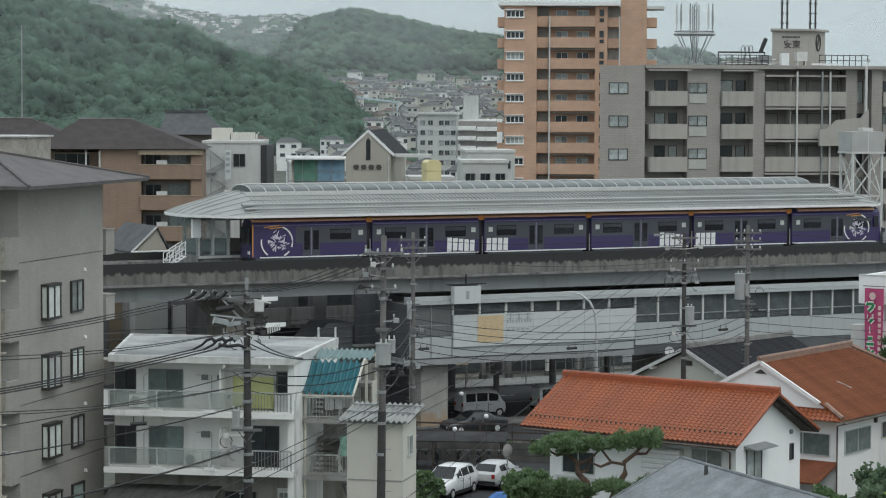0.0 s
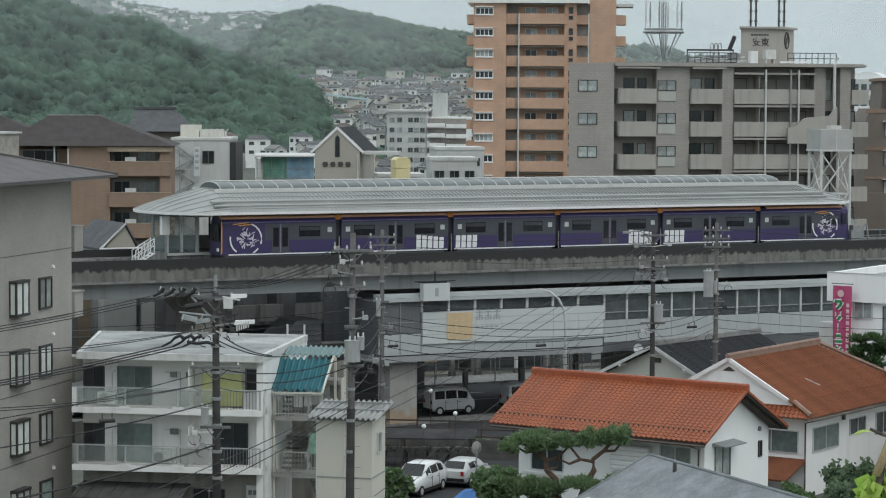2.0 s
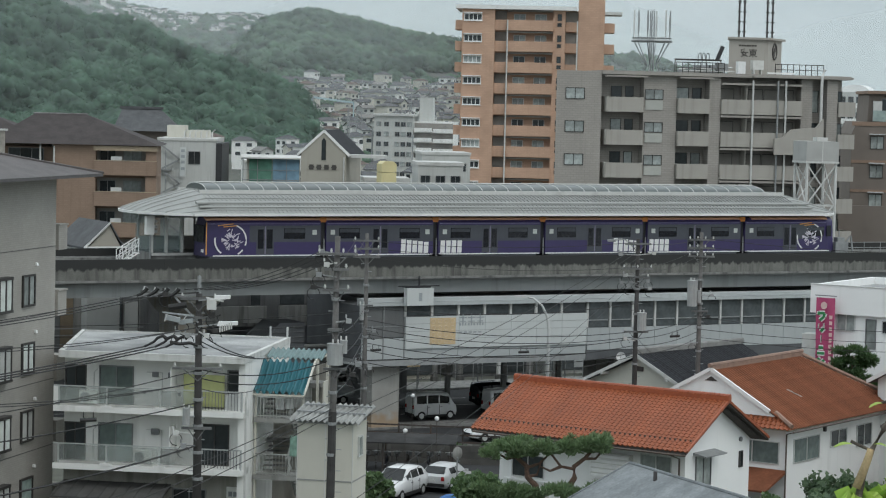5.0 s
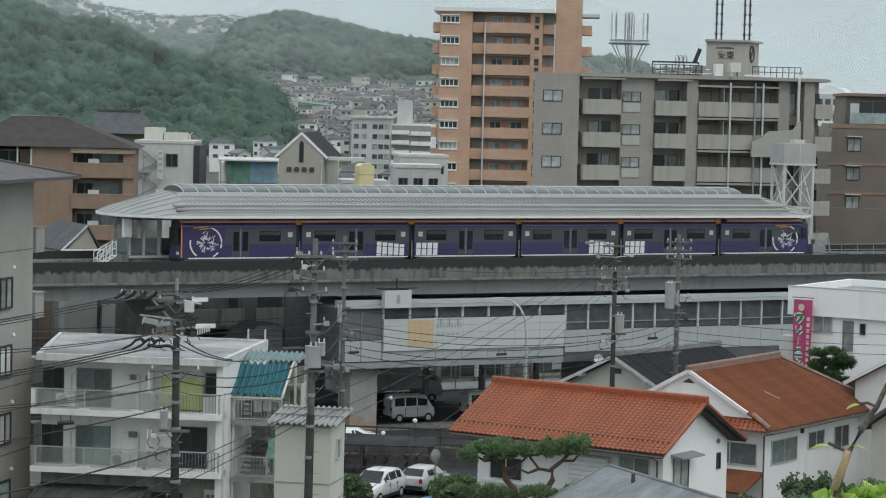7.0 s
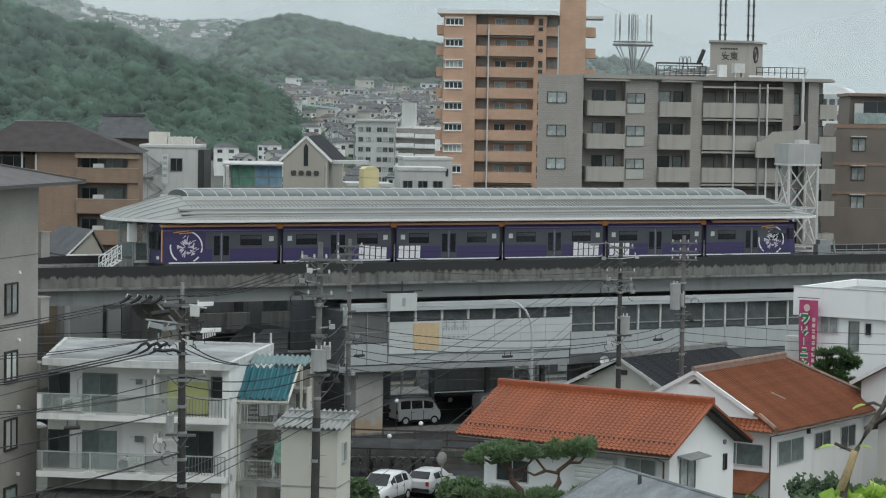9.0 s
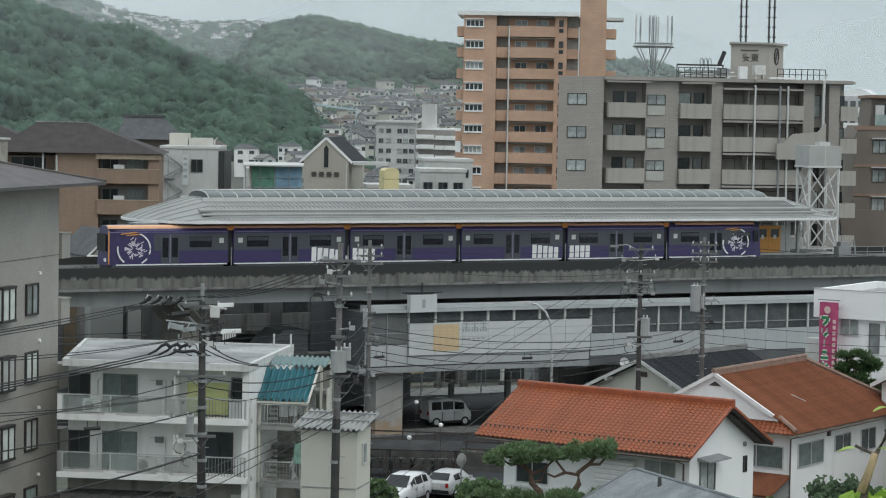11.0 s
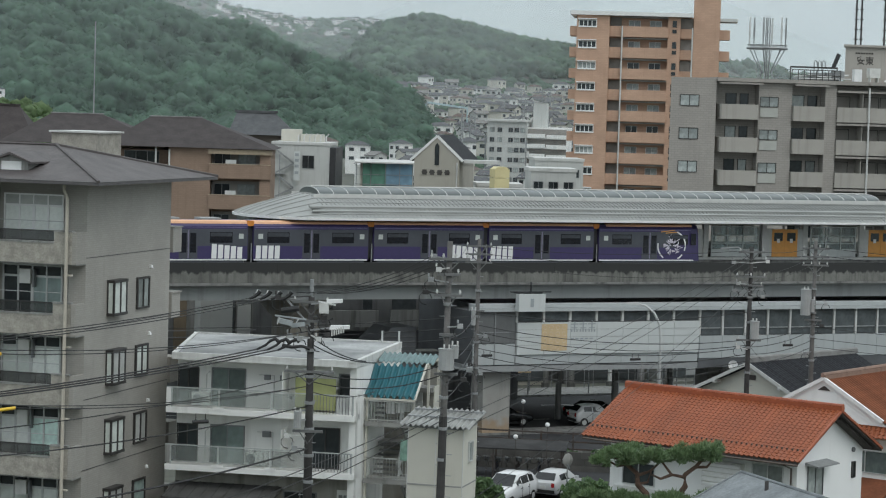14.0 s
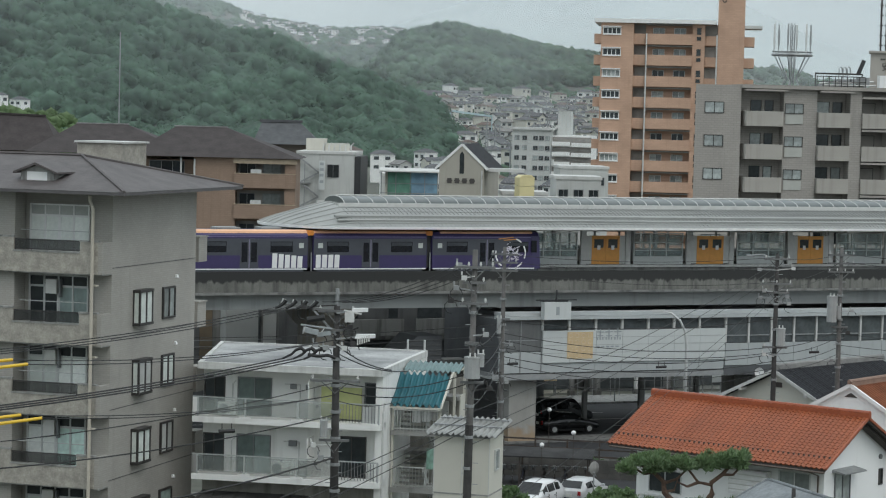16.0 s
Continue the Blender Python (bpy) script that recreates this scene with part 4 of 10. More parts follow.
def spoke(g, p, q, w):
    g.beam((p[0], -0.028, p[1]), (q[0], -0.028, q[1]), 0.016, w)


def badge(car, x):
    """A round emblem: broken white rim and loose white strokes."""
    g = Geo()
    for a0, a1 in ((170, 236), (-20, 72), (-62, -34)):
        pts = [(x + 1.1 * math.cos(radians(a)), -0.03, 12.55 + 1.02 * math.sin(radians(a))) for a in range(a0, a1 + 1, 8)]
        g = Geo()
        for p, q in zip(pts, pts[1:]):
            g.beam(p, q, 0.02, 0.10)
        part("badge_rim", g, WHITE, car, "piece of the white rim of a round emblem")
    g = Geo()
    rnd = random.Random(11)
    cz = 12.5
    for k in range(9):        # pointed strokes round the middle
        a = 2 * math.pi * k / 9 + 0.2
        r0, r1 = rnd.uniform(0.16, 0.3), rnd.uniform(0.42, 0.66)
        for d in (-0.13, 0.13):
            spoke(g, (x + r0 * math.cos(a), cz + r0 * math.sin(a)), (x + r1 * math.cos(a + d), cz + r1 * math.sin(a + d)), 0.055)
    for k in range(24):       # loose crossing strokes
        a, r = rnd.uniform(0, 2 * math.pi), rnd.uniform(0.25, 0.8)
        px, pz, b = x + r * math.cos(a), cz + r * 0.92 * math.sin(a), rnd.uniform(0, math.pi)
        spoke(g, (px, pz), (px + 0.26 * math.cos(b), pz + 0.26 * math.sin(b)), rnd.uniform(0.04, 0.075))
    part("badge_scribble", g, STROKE, car, "loose pale strokes inside the emblem", kind="stuff")
    part("badge_crown", Geo().beam((x - 0.9, -0.028, 13.5), (x + 0.2, -0.028, 13.62), 0.02, 0.06).beam((x - 0.5, -0.028, 13.42), (x + 0.5, -0.028, 13.5), 0.02, 0.06), AMBER, car)


STICKER = surf("pale_window_light", (0.50, 0.53, 0.50), 0.3, spread=0.1, bump=0.0)
TRAIN_GLASS = surf("train_glass", (0.012, 0.013, 0.018), 0.08, spread=0.2, bump=0.0)
TRAIN_VENT = surf("train_vent_glass", (0.06, 0.065, 0.075), 0.1, spread=0.2, bump=0.0)
SEAM = surf("door_seam_metal", (0.24, 0.22, 0.30), 0.4, metal=0.4, spread=0.1, bump=0.0)
LILAC = surf("lilac_gutter", (0.23, 0.20, 0.36), 0.4, spread=0.1, bump=0.0)
STROKE = surf("pale_lilac_print", (0.66, 0.63, 0.70), 0.5, spread=0.05, bump=0.0)
ORANGE_ROOF = surf("faded_orange_roof_paint", (0.76, 0.43, 0.26), 0.55, spread=0.12, scale=0.4, bump=0.0, stain=0.45, stain_col=(0.42, 0.27, 0.19), spec=0.3)
TRAIN = build_train()

# ---- buildings: common pieces ----
ALU = surf("grey_aluminium", (0.20, 0.205, 0.21), 0.45, metal=0.4, spread=0.1, bump=0.0)
ALU_PALE = surf("pale_aluminium", (0.55, 0.56, 0.55), 0.45, metal=0.2, spread=0.08, bump=0.0)
BRONZE = surf("dark_bronze_frame", (0.045, 0.042, 0.04), 0.5, metal=0.2, spread=0.15, bump=0.0)
CURTAIN = surf("curtain", (0.40, 0.41, 0.39), 0.9, spread=0.1, scale=3, bump=0.0, each=0.2)
PALE_CURTAIN = surf("pale_curtain", (0.60, 0.64, 0.60), 0.9, spread=0.1, scale=3, bump=0.0)
MINT = glaze("mint_blind", (0.52, 0.66, 0.61), 0.2)
FROST = glaze("frosted_balcony_glass", (0.24, 0.30, 0.285), 0.35)
RAIL_GREY = surf("rail_paint", (0.42, 0.44, 0.43), 0.5, spread=0.1, bump=0.0)
BOX_WHITE = surf("appliance_white", (0.60, 0.60, 0.57), 0.5, spread=0.08, bump=0.0, stain=0.2, stain_col=(0.3, 0.28, 0.25))
KEEP = {}


def lattice(xs, zs, y0, y1):
    """One welded frame: a grid of bars in which every second cell of every second row is open."""
    g = Geo()
    nx, nz = len(xs), len(zs)
    pts = [(x, y, z) for y in (y0, y1) for z in zs for x in xs]
    full = lambda i, j: 0 <= i < nx - 1 and 0 <= j < nz - 1 and (i % 2 == 0 or j % 2 == 0)
    ix = lambda i, j, k: k * nx * nz + j * nx + i
    faces = []
    for j in range(nz - 1):
        for i in range(nx - 1):
            if not full(i, j):
                continue
            faces += [(ix(i, j, 0), ix(i + 1, j, 0), ix(i + 1, j + 1, 0), ix(i, j + 1, 0)), (ix(i, j + 1, 1), ix(i + 1, j + 1, 1), ix(i + 1, j, 1), ix(i, j, 1))]
            for (di, dj), (p, q) in (((-1, 0), ((0, 1), (0, 0))), ((1, 0), ((1, 0), (1, 1))), ((0, -1), ((0, 0), (1, 0))), ((0, 1), ((1, 1), (0, 1)))):
                if not full(i + di, j + dj):
                    a, b = (i + p[0], j + p[1]), (i + q[0], j + q[1])
                    faces.append((ix(*a, 0), ix(*b, 0), ix(*b, 1), ix(*a, 1)))
    return g.hull(pts, faces)


def window(parent, x, y, z, w, h, glass=None, frame_mat=None, panes=2, turn=0, name="window", label="", bar=0.05, sill=True):
    """A window in a wall that faces -y (turn 90: +x): frame with its mullions, panes under it."""
    frame_mat, glass = frame_mat or ALU, glass or GLASS
    key = (w, h, panes, frame_mat.name, bar, sill)
    if key not in KEEP:
        xs = [-w / 2 - bar]
        for k in range(panes + 1):
            px = -w / 2 + w * k / panes
            xs += [px] if k in (0, panes) else [px - bar / 2, px + bar / 2]
        KEEP[key] = lattice(xs + [w / 2 + bar], [-h / 2 - bar, -h / 2, h / 2, h / 2 + bar], -0.075 if sill else -0.06, 0.03).mesh("window_frame", frame_mat)
    gk = (w, h, panes, glass.name)
    if gk not in KEEP:
        KEEP[gk] = Geo().box(-w / 2 / panes + 0.01, w / 2 / panes - 0.01, -0.03, -0.012, -h / 2, h / 2).mesh("pane", glass)
    f = part(name, KEEP[key], None, parent, label, at=(x, y, z), turn=turn)
    for k in range(panes):
        part("pane", KEEP[gk], None, f, at=(-w / 2 + w * (k + 0.5) / panes, 0.004 * (k % 2), 0))
    return f


def railing(parent, x0, x1, y, z, h=0.45, mat=None, step=0.14):
    g = Geo()
    for k in range(int((x1 - x0) / step) + 1):
        g.box(x0 + k * step, x0 + k * step + 0.02, y - 0.01, y + 0.01, z, z + h)
    g.box(x0, x1, y - 0.025, y + 0.025, z + h, z + h + 0.05).box(x0, x1, y - 0.015, y + 0.015, z + 0.03, z + 0.06)
    part("railing", g, mat or BRONZE, parent)


def air_unit(parent, x, y, z, turn=0):
    if "ac" not in KEEP:
        g = Geo().box(-0.4, 0.4, -0.15, 0.15, 0.05, 0.6)
        g.slot = 1
        g.prism([(-0.13 + 0.22 * math.cos(a * math.pi / 8), 0.32 + 0.22 * math.sin(a * math.pi / 8)) for a in range(16)], "y", -0.17, -0.152)
        KEEP["ac"] = g.mesh("outdoor_unit", [BOX_WHITE, ALU])
    part("outdoor_unit", KEEP["ac"], None, parent, "white air-conditioner outdoor unit", at=(x, y, z), turn=turn)


# ---- grey apartment block beside the line of sight ----
def build_grey_block():
    b = thing("apartment_block", pose(-18.86, 98.13, 0, 0, 0, -14), "grey tiled apartment block with stone-faced balconies and a dark hipped roof", "apartment building")
    part("wall", Geo().box(-14, -0.0, 1.35, 9.75, 1.0, 18.1).box(-0.75, 0.0, 0.9, 1.35, 1.0, 18.1), WALL_GREY, b)
    part("wall", Geo().box(-5.9, -4.15, 0.35, 1.34, 1.0, 18.1), WALL_GREY, b)
    part("rear_wall", Geo().box(-14, -0.4, 9.76, 10.6, 1.0, 18.0), WALL_GREY, b)
    floors = [14.72 - 2.94 * k for k in range(5)]       # undersides of the balconies
    for k, z in enumerate(floors):
        par = part("balcony", Geo().box(-14, -0.006, 0.0, 1.34, z, z + 0.12), CONCRETE, b, "stone-faced balcony with a stepped parapet")
        part("parapet", Geo().prism([(-5.4, z + 0.05), (-0.2, z + 0.05), (-0.2, z + 1.36), (-1.0, z + 1.36), (-1.0, z + 0.88), (-4.0, z + 0.88), (-4.0, z + 1.45), (-5.4, z + 1.45)], "y", -0.05, 0.1), WALL_STONE, par, "split-stone facing")
        part("coping", Geo().box(-1.02, -0.18, -0.08, 0.14, z + 1.365, z + 1.43).box(-4.02, -1.0, -0.08, 0.14, z + 0.885, z + 0.94).box(-5.42, -4.0, -0.08, 0.14, z + 1.455, z + 1.52), CONCRETE, par)
        part("end_wall", Geo().box(-0.19, 0.008, -0.05, 0.898, z + 0.05, z + 1.36), WALL_GREY, par)
        part("parapet", Geo().box(-14, -5.45, -0.05, 0.1, z + 0.05, z + 1.4), WALL_STONE, par)
        railing(par, -3.98, -1.03, 0.03, z + 0.94, 0.42, step=0.74)
        part("rail_glass", Geo().box(-3.96, -1.05, 0.035, 0.045, z + 1.0, z + 1.36), RAIL_GLASS, par, "rail glass darkened for the shade behind it")
        part("recess", Geo().box(-4.1, -0.8, 1.30, 1.34, z + 0.13, z + 2.9), WALL_GREY, b)
        for x, pane in zip((-3.2, -1.9), ((BRIGHT_CURTAIN, BRIGHT_CURTAIN), (GLASS, FROST), (PALE_CURTAIN, BRIGHT_CURTAIN), (BRIGHT_CURTAIN, MINT), (PALE_CURTAIN, BRIGHT_CURTAIN))[k]):
            window(b, x, 1.28, z + 1.3, 1.29, 2.0, pane, WHITE if k == 0 else ALU_PALE, 2, name="balcony_door", bar=0.07)
        window(b, -2.55, 1.26, z + 2.58, 2.6, 0.38, CURTAIN if k == 0 else GLASS, WHITE if k == 0 else ALU_PALE, 4, name="transom", bar=0.06)
        if k:
            part("wall_heater", Geo().box(-3.0, -2.5, 0.9, 1.2, z + 2.05, z + 2.65), BOX_WHITE, b, "white boiler box")
            # thin grey strip in place of the boiler's shadow
            part("heater_shadow_box", Geo().box(-2.42, -2.36, 0.95, 1.2, z + 1.9, z + 2.65), ALU, b)
        part("laundry_pole", Geo().tube([(-4.0, 0.6, z + 1.75), (-0.9, 0.6, z + 1.75)], 0.018, 5), ALU_PALE, b)
    # side wall: a bay window, a narrow window and a small vent light on each floor
    for k in range(5):
        z = 13.23 - 2.94 * k
        if k < 5:
            bay = part("bay_window", Geo().box(-0.02, 0.36, -0.7, 0.7, -0.78, -0.66), BRONZE, b, "dark-framed bay window", at=(0.0, 3.75, z))
            part("head", Geo().box(-0.02, 0.36, -0.7, 0.7, 0.62, 0.74), BRONZE, bay)
            for y0, y1, x0 in ((-0.68, -0.59, 0.26), (0.59, 0.68, 0.26), (-0.68, -0.61, -0.02), (-0.04, 0.05, 0.265)):
                part("upright", Geo().box(x0, x0 + 0.08, y0, y1, -0.66, 0.62), BRONZE, bay)
            part("pane", Geo().box(0.29, 0.305, -0.59, 0.59, -0.66, 0.62), CURTAIN if k % 2 else PALE_CURTAIN, bay)
            part("pane", Geo().box(0.05, 0.26, -0.66, -0.645, -0.66, 0.62), PALE_CURTAIN, bay)
            window(b, 0.02, 6.75, z - 0.02, 1.15, 1.2, (GLASS_PALE, PALE_CURTAIN, CURTAIN, MINT, GLASS_PALE)[k], BRONZE, 1 if k == 3 else 2, turn=90, bar=0.09, name="narrow_window")
            part("vent_cowl", Geo().prism([(0.0, -0.06), (0.11, -0.06), (0.08, 0.06), (0.0, 0.08)], "y", 7.5, 7.66), WHITE, b, "small white vent cowl", at=(0, 0, z + 1.07))
        part("rear_balcony", Geo().box(-3.0, -0.22, 10.62, 11.6, z + 1.52, z + 2.62).box(-3.0, -0.17, 10.62, 11.65, z + 2.621, z + 2.68), WALL_GREY, b)
    for k in range(5):
        part("joint_line", Geo().box(0.0, 0.012, 0.92, 9.74, 14.98 - 2.94 * k, 15.01 - 2.94 * k), EAVE_DARK, b)
    pipe = Geo()
    pipe.tube([(-0.55, -0.16, 18.0), (-0.55, -0.16, 17.8), (-0.38, -0.2, 17.45), (-0.38, -0.2, 2.0)], 0.075, 8)
    for k in range(5):
        pipe.box(-0.48, -0.15, -0.22, -0.02, 14.3 - 2.94 * k, 14.36 - 2.94 * k)
    part("downpipe", pipe, DRAIN, b, "cream downpipe with brackets")
    # hipped roof
    z0, z1 = 18.2, 19.5
    ex, fy, by = 1.3, -0.9, 12.0
    roof = Geo()
    roof.hull([(-17, fy, z0), (ex, fy, z0), (ex, by, z0), (-17, by, z0), (-17, 5.0, z1), (-3.4, 5.0, z1)],
              [(0, 1, 5, 4), (1, 2, 5), (2, 3, 4, 5), (3, 0, 4), (3, 2, 1, 0)])
    part("roof", roof, ROOF_SLATE, b)
    part("eave_board", Geo().box(-17, ex, fy, fy + 0.06, z0 - 0.14, z0 - 0.01).box(ex - 0.06, ex, fy + 0.06, by, z0 - 0.14, z0 - 0.01).box(-17, ex - 0.07, fy + 0.07, by, z0 - 0.08, z0 - 0.02), EAVE_DARK, b)
    hipr = Geo().tube([(ex, fy, z0 + 0.02), (-3.4, 5.0, z1 + 0.03)], 0.07, 5).tube([(ex, by, z0 + 0.02), (-3.4, 5.0, z1 + 0.03)], 0.07, 5).tube([(-17, 5, z1 + 0.03), (-3.4, 5, z1 + 0.03)], 0.07, 5)
    part("hip_cap", hipr, ROOF_SLATE, b)
    d = part("dormer", Geo().prism([(-4.05, 18.4), (-4.05, 18.9), (-3.3, 19.18), (-2.55, 18.9), (-2.55, 18.4)], "y", 0.6, 2.9), CONCRETE, b, "small gabled roof dormer")
    part("dormer_roof", Geo().prism([(-4.3, 18.88), (-3.3, 19.27), (-2.3, 18.88), (-2.3, 18.8), (-3.3, 19.17), (-4.3, 18.8)], "y", 0.35, 3.6), ROOF_SLATE, d)
    part("louvre", Geo().box(-3.75, -2.85, 0.57, 0.6, 18.48, 18.88), WHITE, d)
    part("roof_tower", Geo().box(-5.53, -3.3, 9.0, 11.6, 18.2, 20.0), WALL_STONE, b, "stone-faced lift housing")
    part("tower_cap", Geo().box(-5.63, -3.2, 8.9, 11.7, 20.01, 20.09), TRIM, b)


# clear glass; the dark recess behind it is put into its colour
RAIL_GLASS = glaze("dark_rail_glass", (0.03, 0.033, 0.033), 0.25)
RAIL_GLASS.node_tree.nodes["Principled BSDF"].inputs["Alpha"].default_value = 0.55
BRIGHT_CURTAIN = surf("bright_curtain", (0.80, 0.83, 0.79), 0.9, spread=0.08, scale=6, bump=0.0, each=0.12)
EAVE_DARK = surf("dark_eave_metal", (0.09, 0.085, 0.085), 0.6, spread=0.15, bump=0.0)
DRAIN = surf("cream_pipe", (0.48, 0.44, 0.37), 0.6, spread=0.08, stain=0.35, stain_col=(0.25, 0.23, 0.19), streak=True, bump=0.0)
build_grey_block()


# ---- white walk-up flats with a teal-roofed stair ----
def build_white_flats():
    b = thing("apartment_house", pose(-7.68, 103, 0, 0, 0, -8.5), "white rendered three-storey flats with frosted glass balconies and a flat roof", "apartment building")
    part("wall", Geo().box(-8.28, -0.35, 1.2, 9.6, 2.6, 10.4), WALL_WHITE, b)
    part("end_wall", Geo().box(-0.34, -0.05, 0.35, 9.6, 2.6, 10.4), WALL_WHITE, b)
    part("roof_slab", Geo().prism([(-8.2, 0.0), (0.0, 0.0), (0.0, 9.45), (-10.0, 9.45)], "z", 10.41, 10.6), ROOF_EDGE, b)
    part("roof_deck", Geo().prism([(-8.05, 0.2), (-0.2, 0.2), (-0.2, 9.3), (-9.8, 9.3)], "z", 10.605, 10.65), DECK, b, "stained grey roof sheet")
    part("kerb", Geo().prism([(-8.2, 0.0), (0.0, 0.0), (0.0, 9.44), (-0.18, 9.44), (-0.18, 0.18), (-8.04, 0.18), (-9.82, 9.3), (-0.2, 9.3), (-0.2, 9.44), (-10.0, 9.44)], "z", 10.605, 10.71), ROOF_EDGE, b)
    for x in (-0.1, -0.9):
        part("vent_stub", Geo().tube([(x, 9.2, 10.6), (x, 9.2, 11.2)], 0.05), ALU_PALE, b)
    for k, z in enumerate((8.08, 5.58, 3.08)):
        s = part("balcony_slab", Geo().box(-8.42, -0.05, 0.0, 1.2, z, z + 0.25), WALL_WHITE, b)
        if k == 2:
            continue
        part("end_panel", Geo().box(-8.42, -8.22, 0.05, 0.12, z + 0.3, z + 1.07), WALL_WHITE if k == 0 else CONCRETE, s, "solid balcony end panel")
        rail = Geo().box(-8.42, -0.1, 0.05, 0.1, z + 1.08, z + 1.13)
        for x in (-8.18, -6.05, -3.7, -1.9, -0.12):
            rail.box(x - 0.03, x + 0.03, 0.04, 0.11, z + 0.25, z + 1.08)
        part("rail", rail, RAIL_GREY, s)
        for x0, x1 in ((-8.15, -6.1), (-6.0, -3.75), (-3.65, -1.95)):
            part("balcony_glass", Geo().box(x0, x1, 0.06, 0.08, z + 0.36, z + 1.06), FROST_CLEAR, s, "frosted balcony panel")
        bar = Geo().box(0, 0.02, 0.06, 0.09, z + 0.3, z + 1.08).mesh("bar", ALU)
        for i in range(13):
            part("bar", bar, None, s, at=(-1.85 + i * 0.14, 0, 0))
        for x in (-6.05, -3.7):
            part("foot", Geo().box(x - 0.25, x + 0.25, -0.03, 0.1, z + 0.2, z + 0.32), WALL_WHITE, s)
        window(b, -7.77, 1.2, z + 0.25 + 0.83, 0.85, 1.55, GLASS, BRONZE, 2, name="balcony_door")
        window(b, -5.95, 1.2, z + 0.25 + 0.83, 1.45, 1.6, GLASS_GREEN, ALU, 2, name="balcony_door")
        if k == 0:
            part("sun_screen", Geo().box(-2.85, -1.05, 0.75, 0.79, z + 0.35, z + 1.72), LIME, b, "lime yellow sun screen")
            window(b, -0.72, 1.2, z + 1.08, 0.5, 1.6, GLASS, ALU, 1, name="balcony_door")
            for x in (-4.2, -3.5):
                part("vent_hood", Geo().box(x - 0.13, x + 0.13, 1.05, 1.2, z + 1.5, z + 1.72), ALU, b)
            part("cupboard", Geo().box(-0.95, -0.35, 0.5, 1.0, z + 0.25, z + 0.95), ALU_PALE, b)
            air_unit(b, -7.05, 0.75, z + 0.25)
        else:
            window(b, -1.55, 1.2, z + 1.15, 1.2, 1.7, GLASS, BRONZE, 2, name="balcony_door")
            part("vent_hood", Geo().box(-4.35, -4.0, 1.05, 1.2, z + 1.5, z + 1.75), ALU, b)
            air_unit(b, -4.6, 0.75, z + 0.25)
        part("wall_vent", Geo().box(-3.2, -3.08, 1.17, 1.2, z + 0.7, z + 0.84), ALU, b)
        part("wall_vent", Geo().box(-4.75, -4.65, 1.17, 1.2, z + 0.75, z + 0.86), ALU, b)
        part("conduit", Geo().tube([(-6.95, 1.16, z + 0.3), (-6.95, 1.16, z + 1.6), (-6.8, 1.16, z + 1.75)], 0.03, 5), TRIM, b)
        part("conduit", Geo().tube([(-4.6, 1.16, z + 1.7), (-3.9, 1.16, z + 1.7), (-3.9, 1.16, z + 0.3)], 0.025, 5), TRIM, b)
        part("partition", Geo().box(-3.3, -3.26, 0.15, 1.2, z + 0.3, z + 2.0), WALL_WHITE, b)
    # dirt and the balcony's shade are both in this wall's colour
    part("ground_floor", Geo().box(-8.25, -0.34, 1.1, 1.19, 2.6, 5.5), WALL_DIRTY_SHADED, b, "dirty ground-floor wall, darkened for the balcony's shade")
    part("meter_box", Geo().box(-0.95, -0.2, 1.05, 1.1, 4.4, 4.95), BOX_WHITE, b)
    window(b, -6.2, 1.1, 4.3, 1.2, 0.7, GLASS, ALU, 2)
    window(b, -2.6, 1.1, 4.2, 1.4, 1.1, GLASS, ALU, 2)
    for k in range(3):
        part("meter", Geo().box(-0.85 + k * 0.22, -0.7 + k * 0.22, 0.98, 1.05, 4.55, 4.75), ALU, b, "round meter case")
    # added dark lean-to; it stands in for the shade below the balcony slab
    pent = part("pent_roof", Geo().prism([(1.08, 4.95), (-0.9, 4.55), (-0.9, 4.47), (1.08, 4.85)], "x", -8.25, -3.4), SHEET_SHADE, b, "added dark lean-to sheet in place of shade below the slab")
    for k in range(10):
        part("sheet_rib", Geo().beam((-8.1 + k * 0.5, 1.06, 4.97), (-8.1 + k * 0.5, -0.9, 4.57), 0.04, 0.03), SHEET_SHADE, pent)
    part("pipe", Geo().tube([(-0.02, 0.4, 2.6), (-0.02, 0.4, 8.8), (0.0, 0.6, 9.2)], 0.05, 6), TRIM, b)


def corrugated(x0, x1, a, b, waves, amp, mat, name, parent, label="", sag=0.02):
    """A wavy sheet: x0..x1 across the waves, from edge a to edge b, each (y, z)."""
    n = waves * 8
    rows = []
    for (y, z), lift in ((a, 0), ((a[0] * 0.5 + b[0] * 0.5, a[1] * 0.5 + b[1] * 0.5), sag), (b, 0)):
        rows.append([(x0 + (x1 - x0) * i / n, y, z + lift + amp * math.sin(i * math.pi / 4)) for i in range(n + 1)])
    g = Geo().sheet(rows)
    g.sheet([[(p[0], p[1], p[2] - 0.025) for p in r] for r in rows])
    return part(name, g, mat, parent, label, smooth=True)


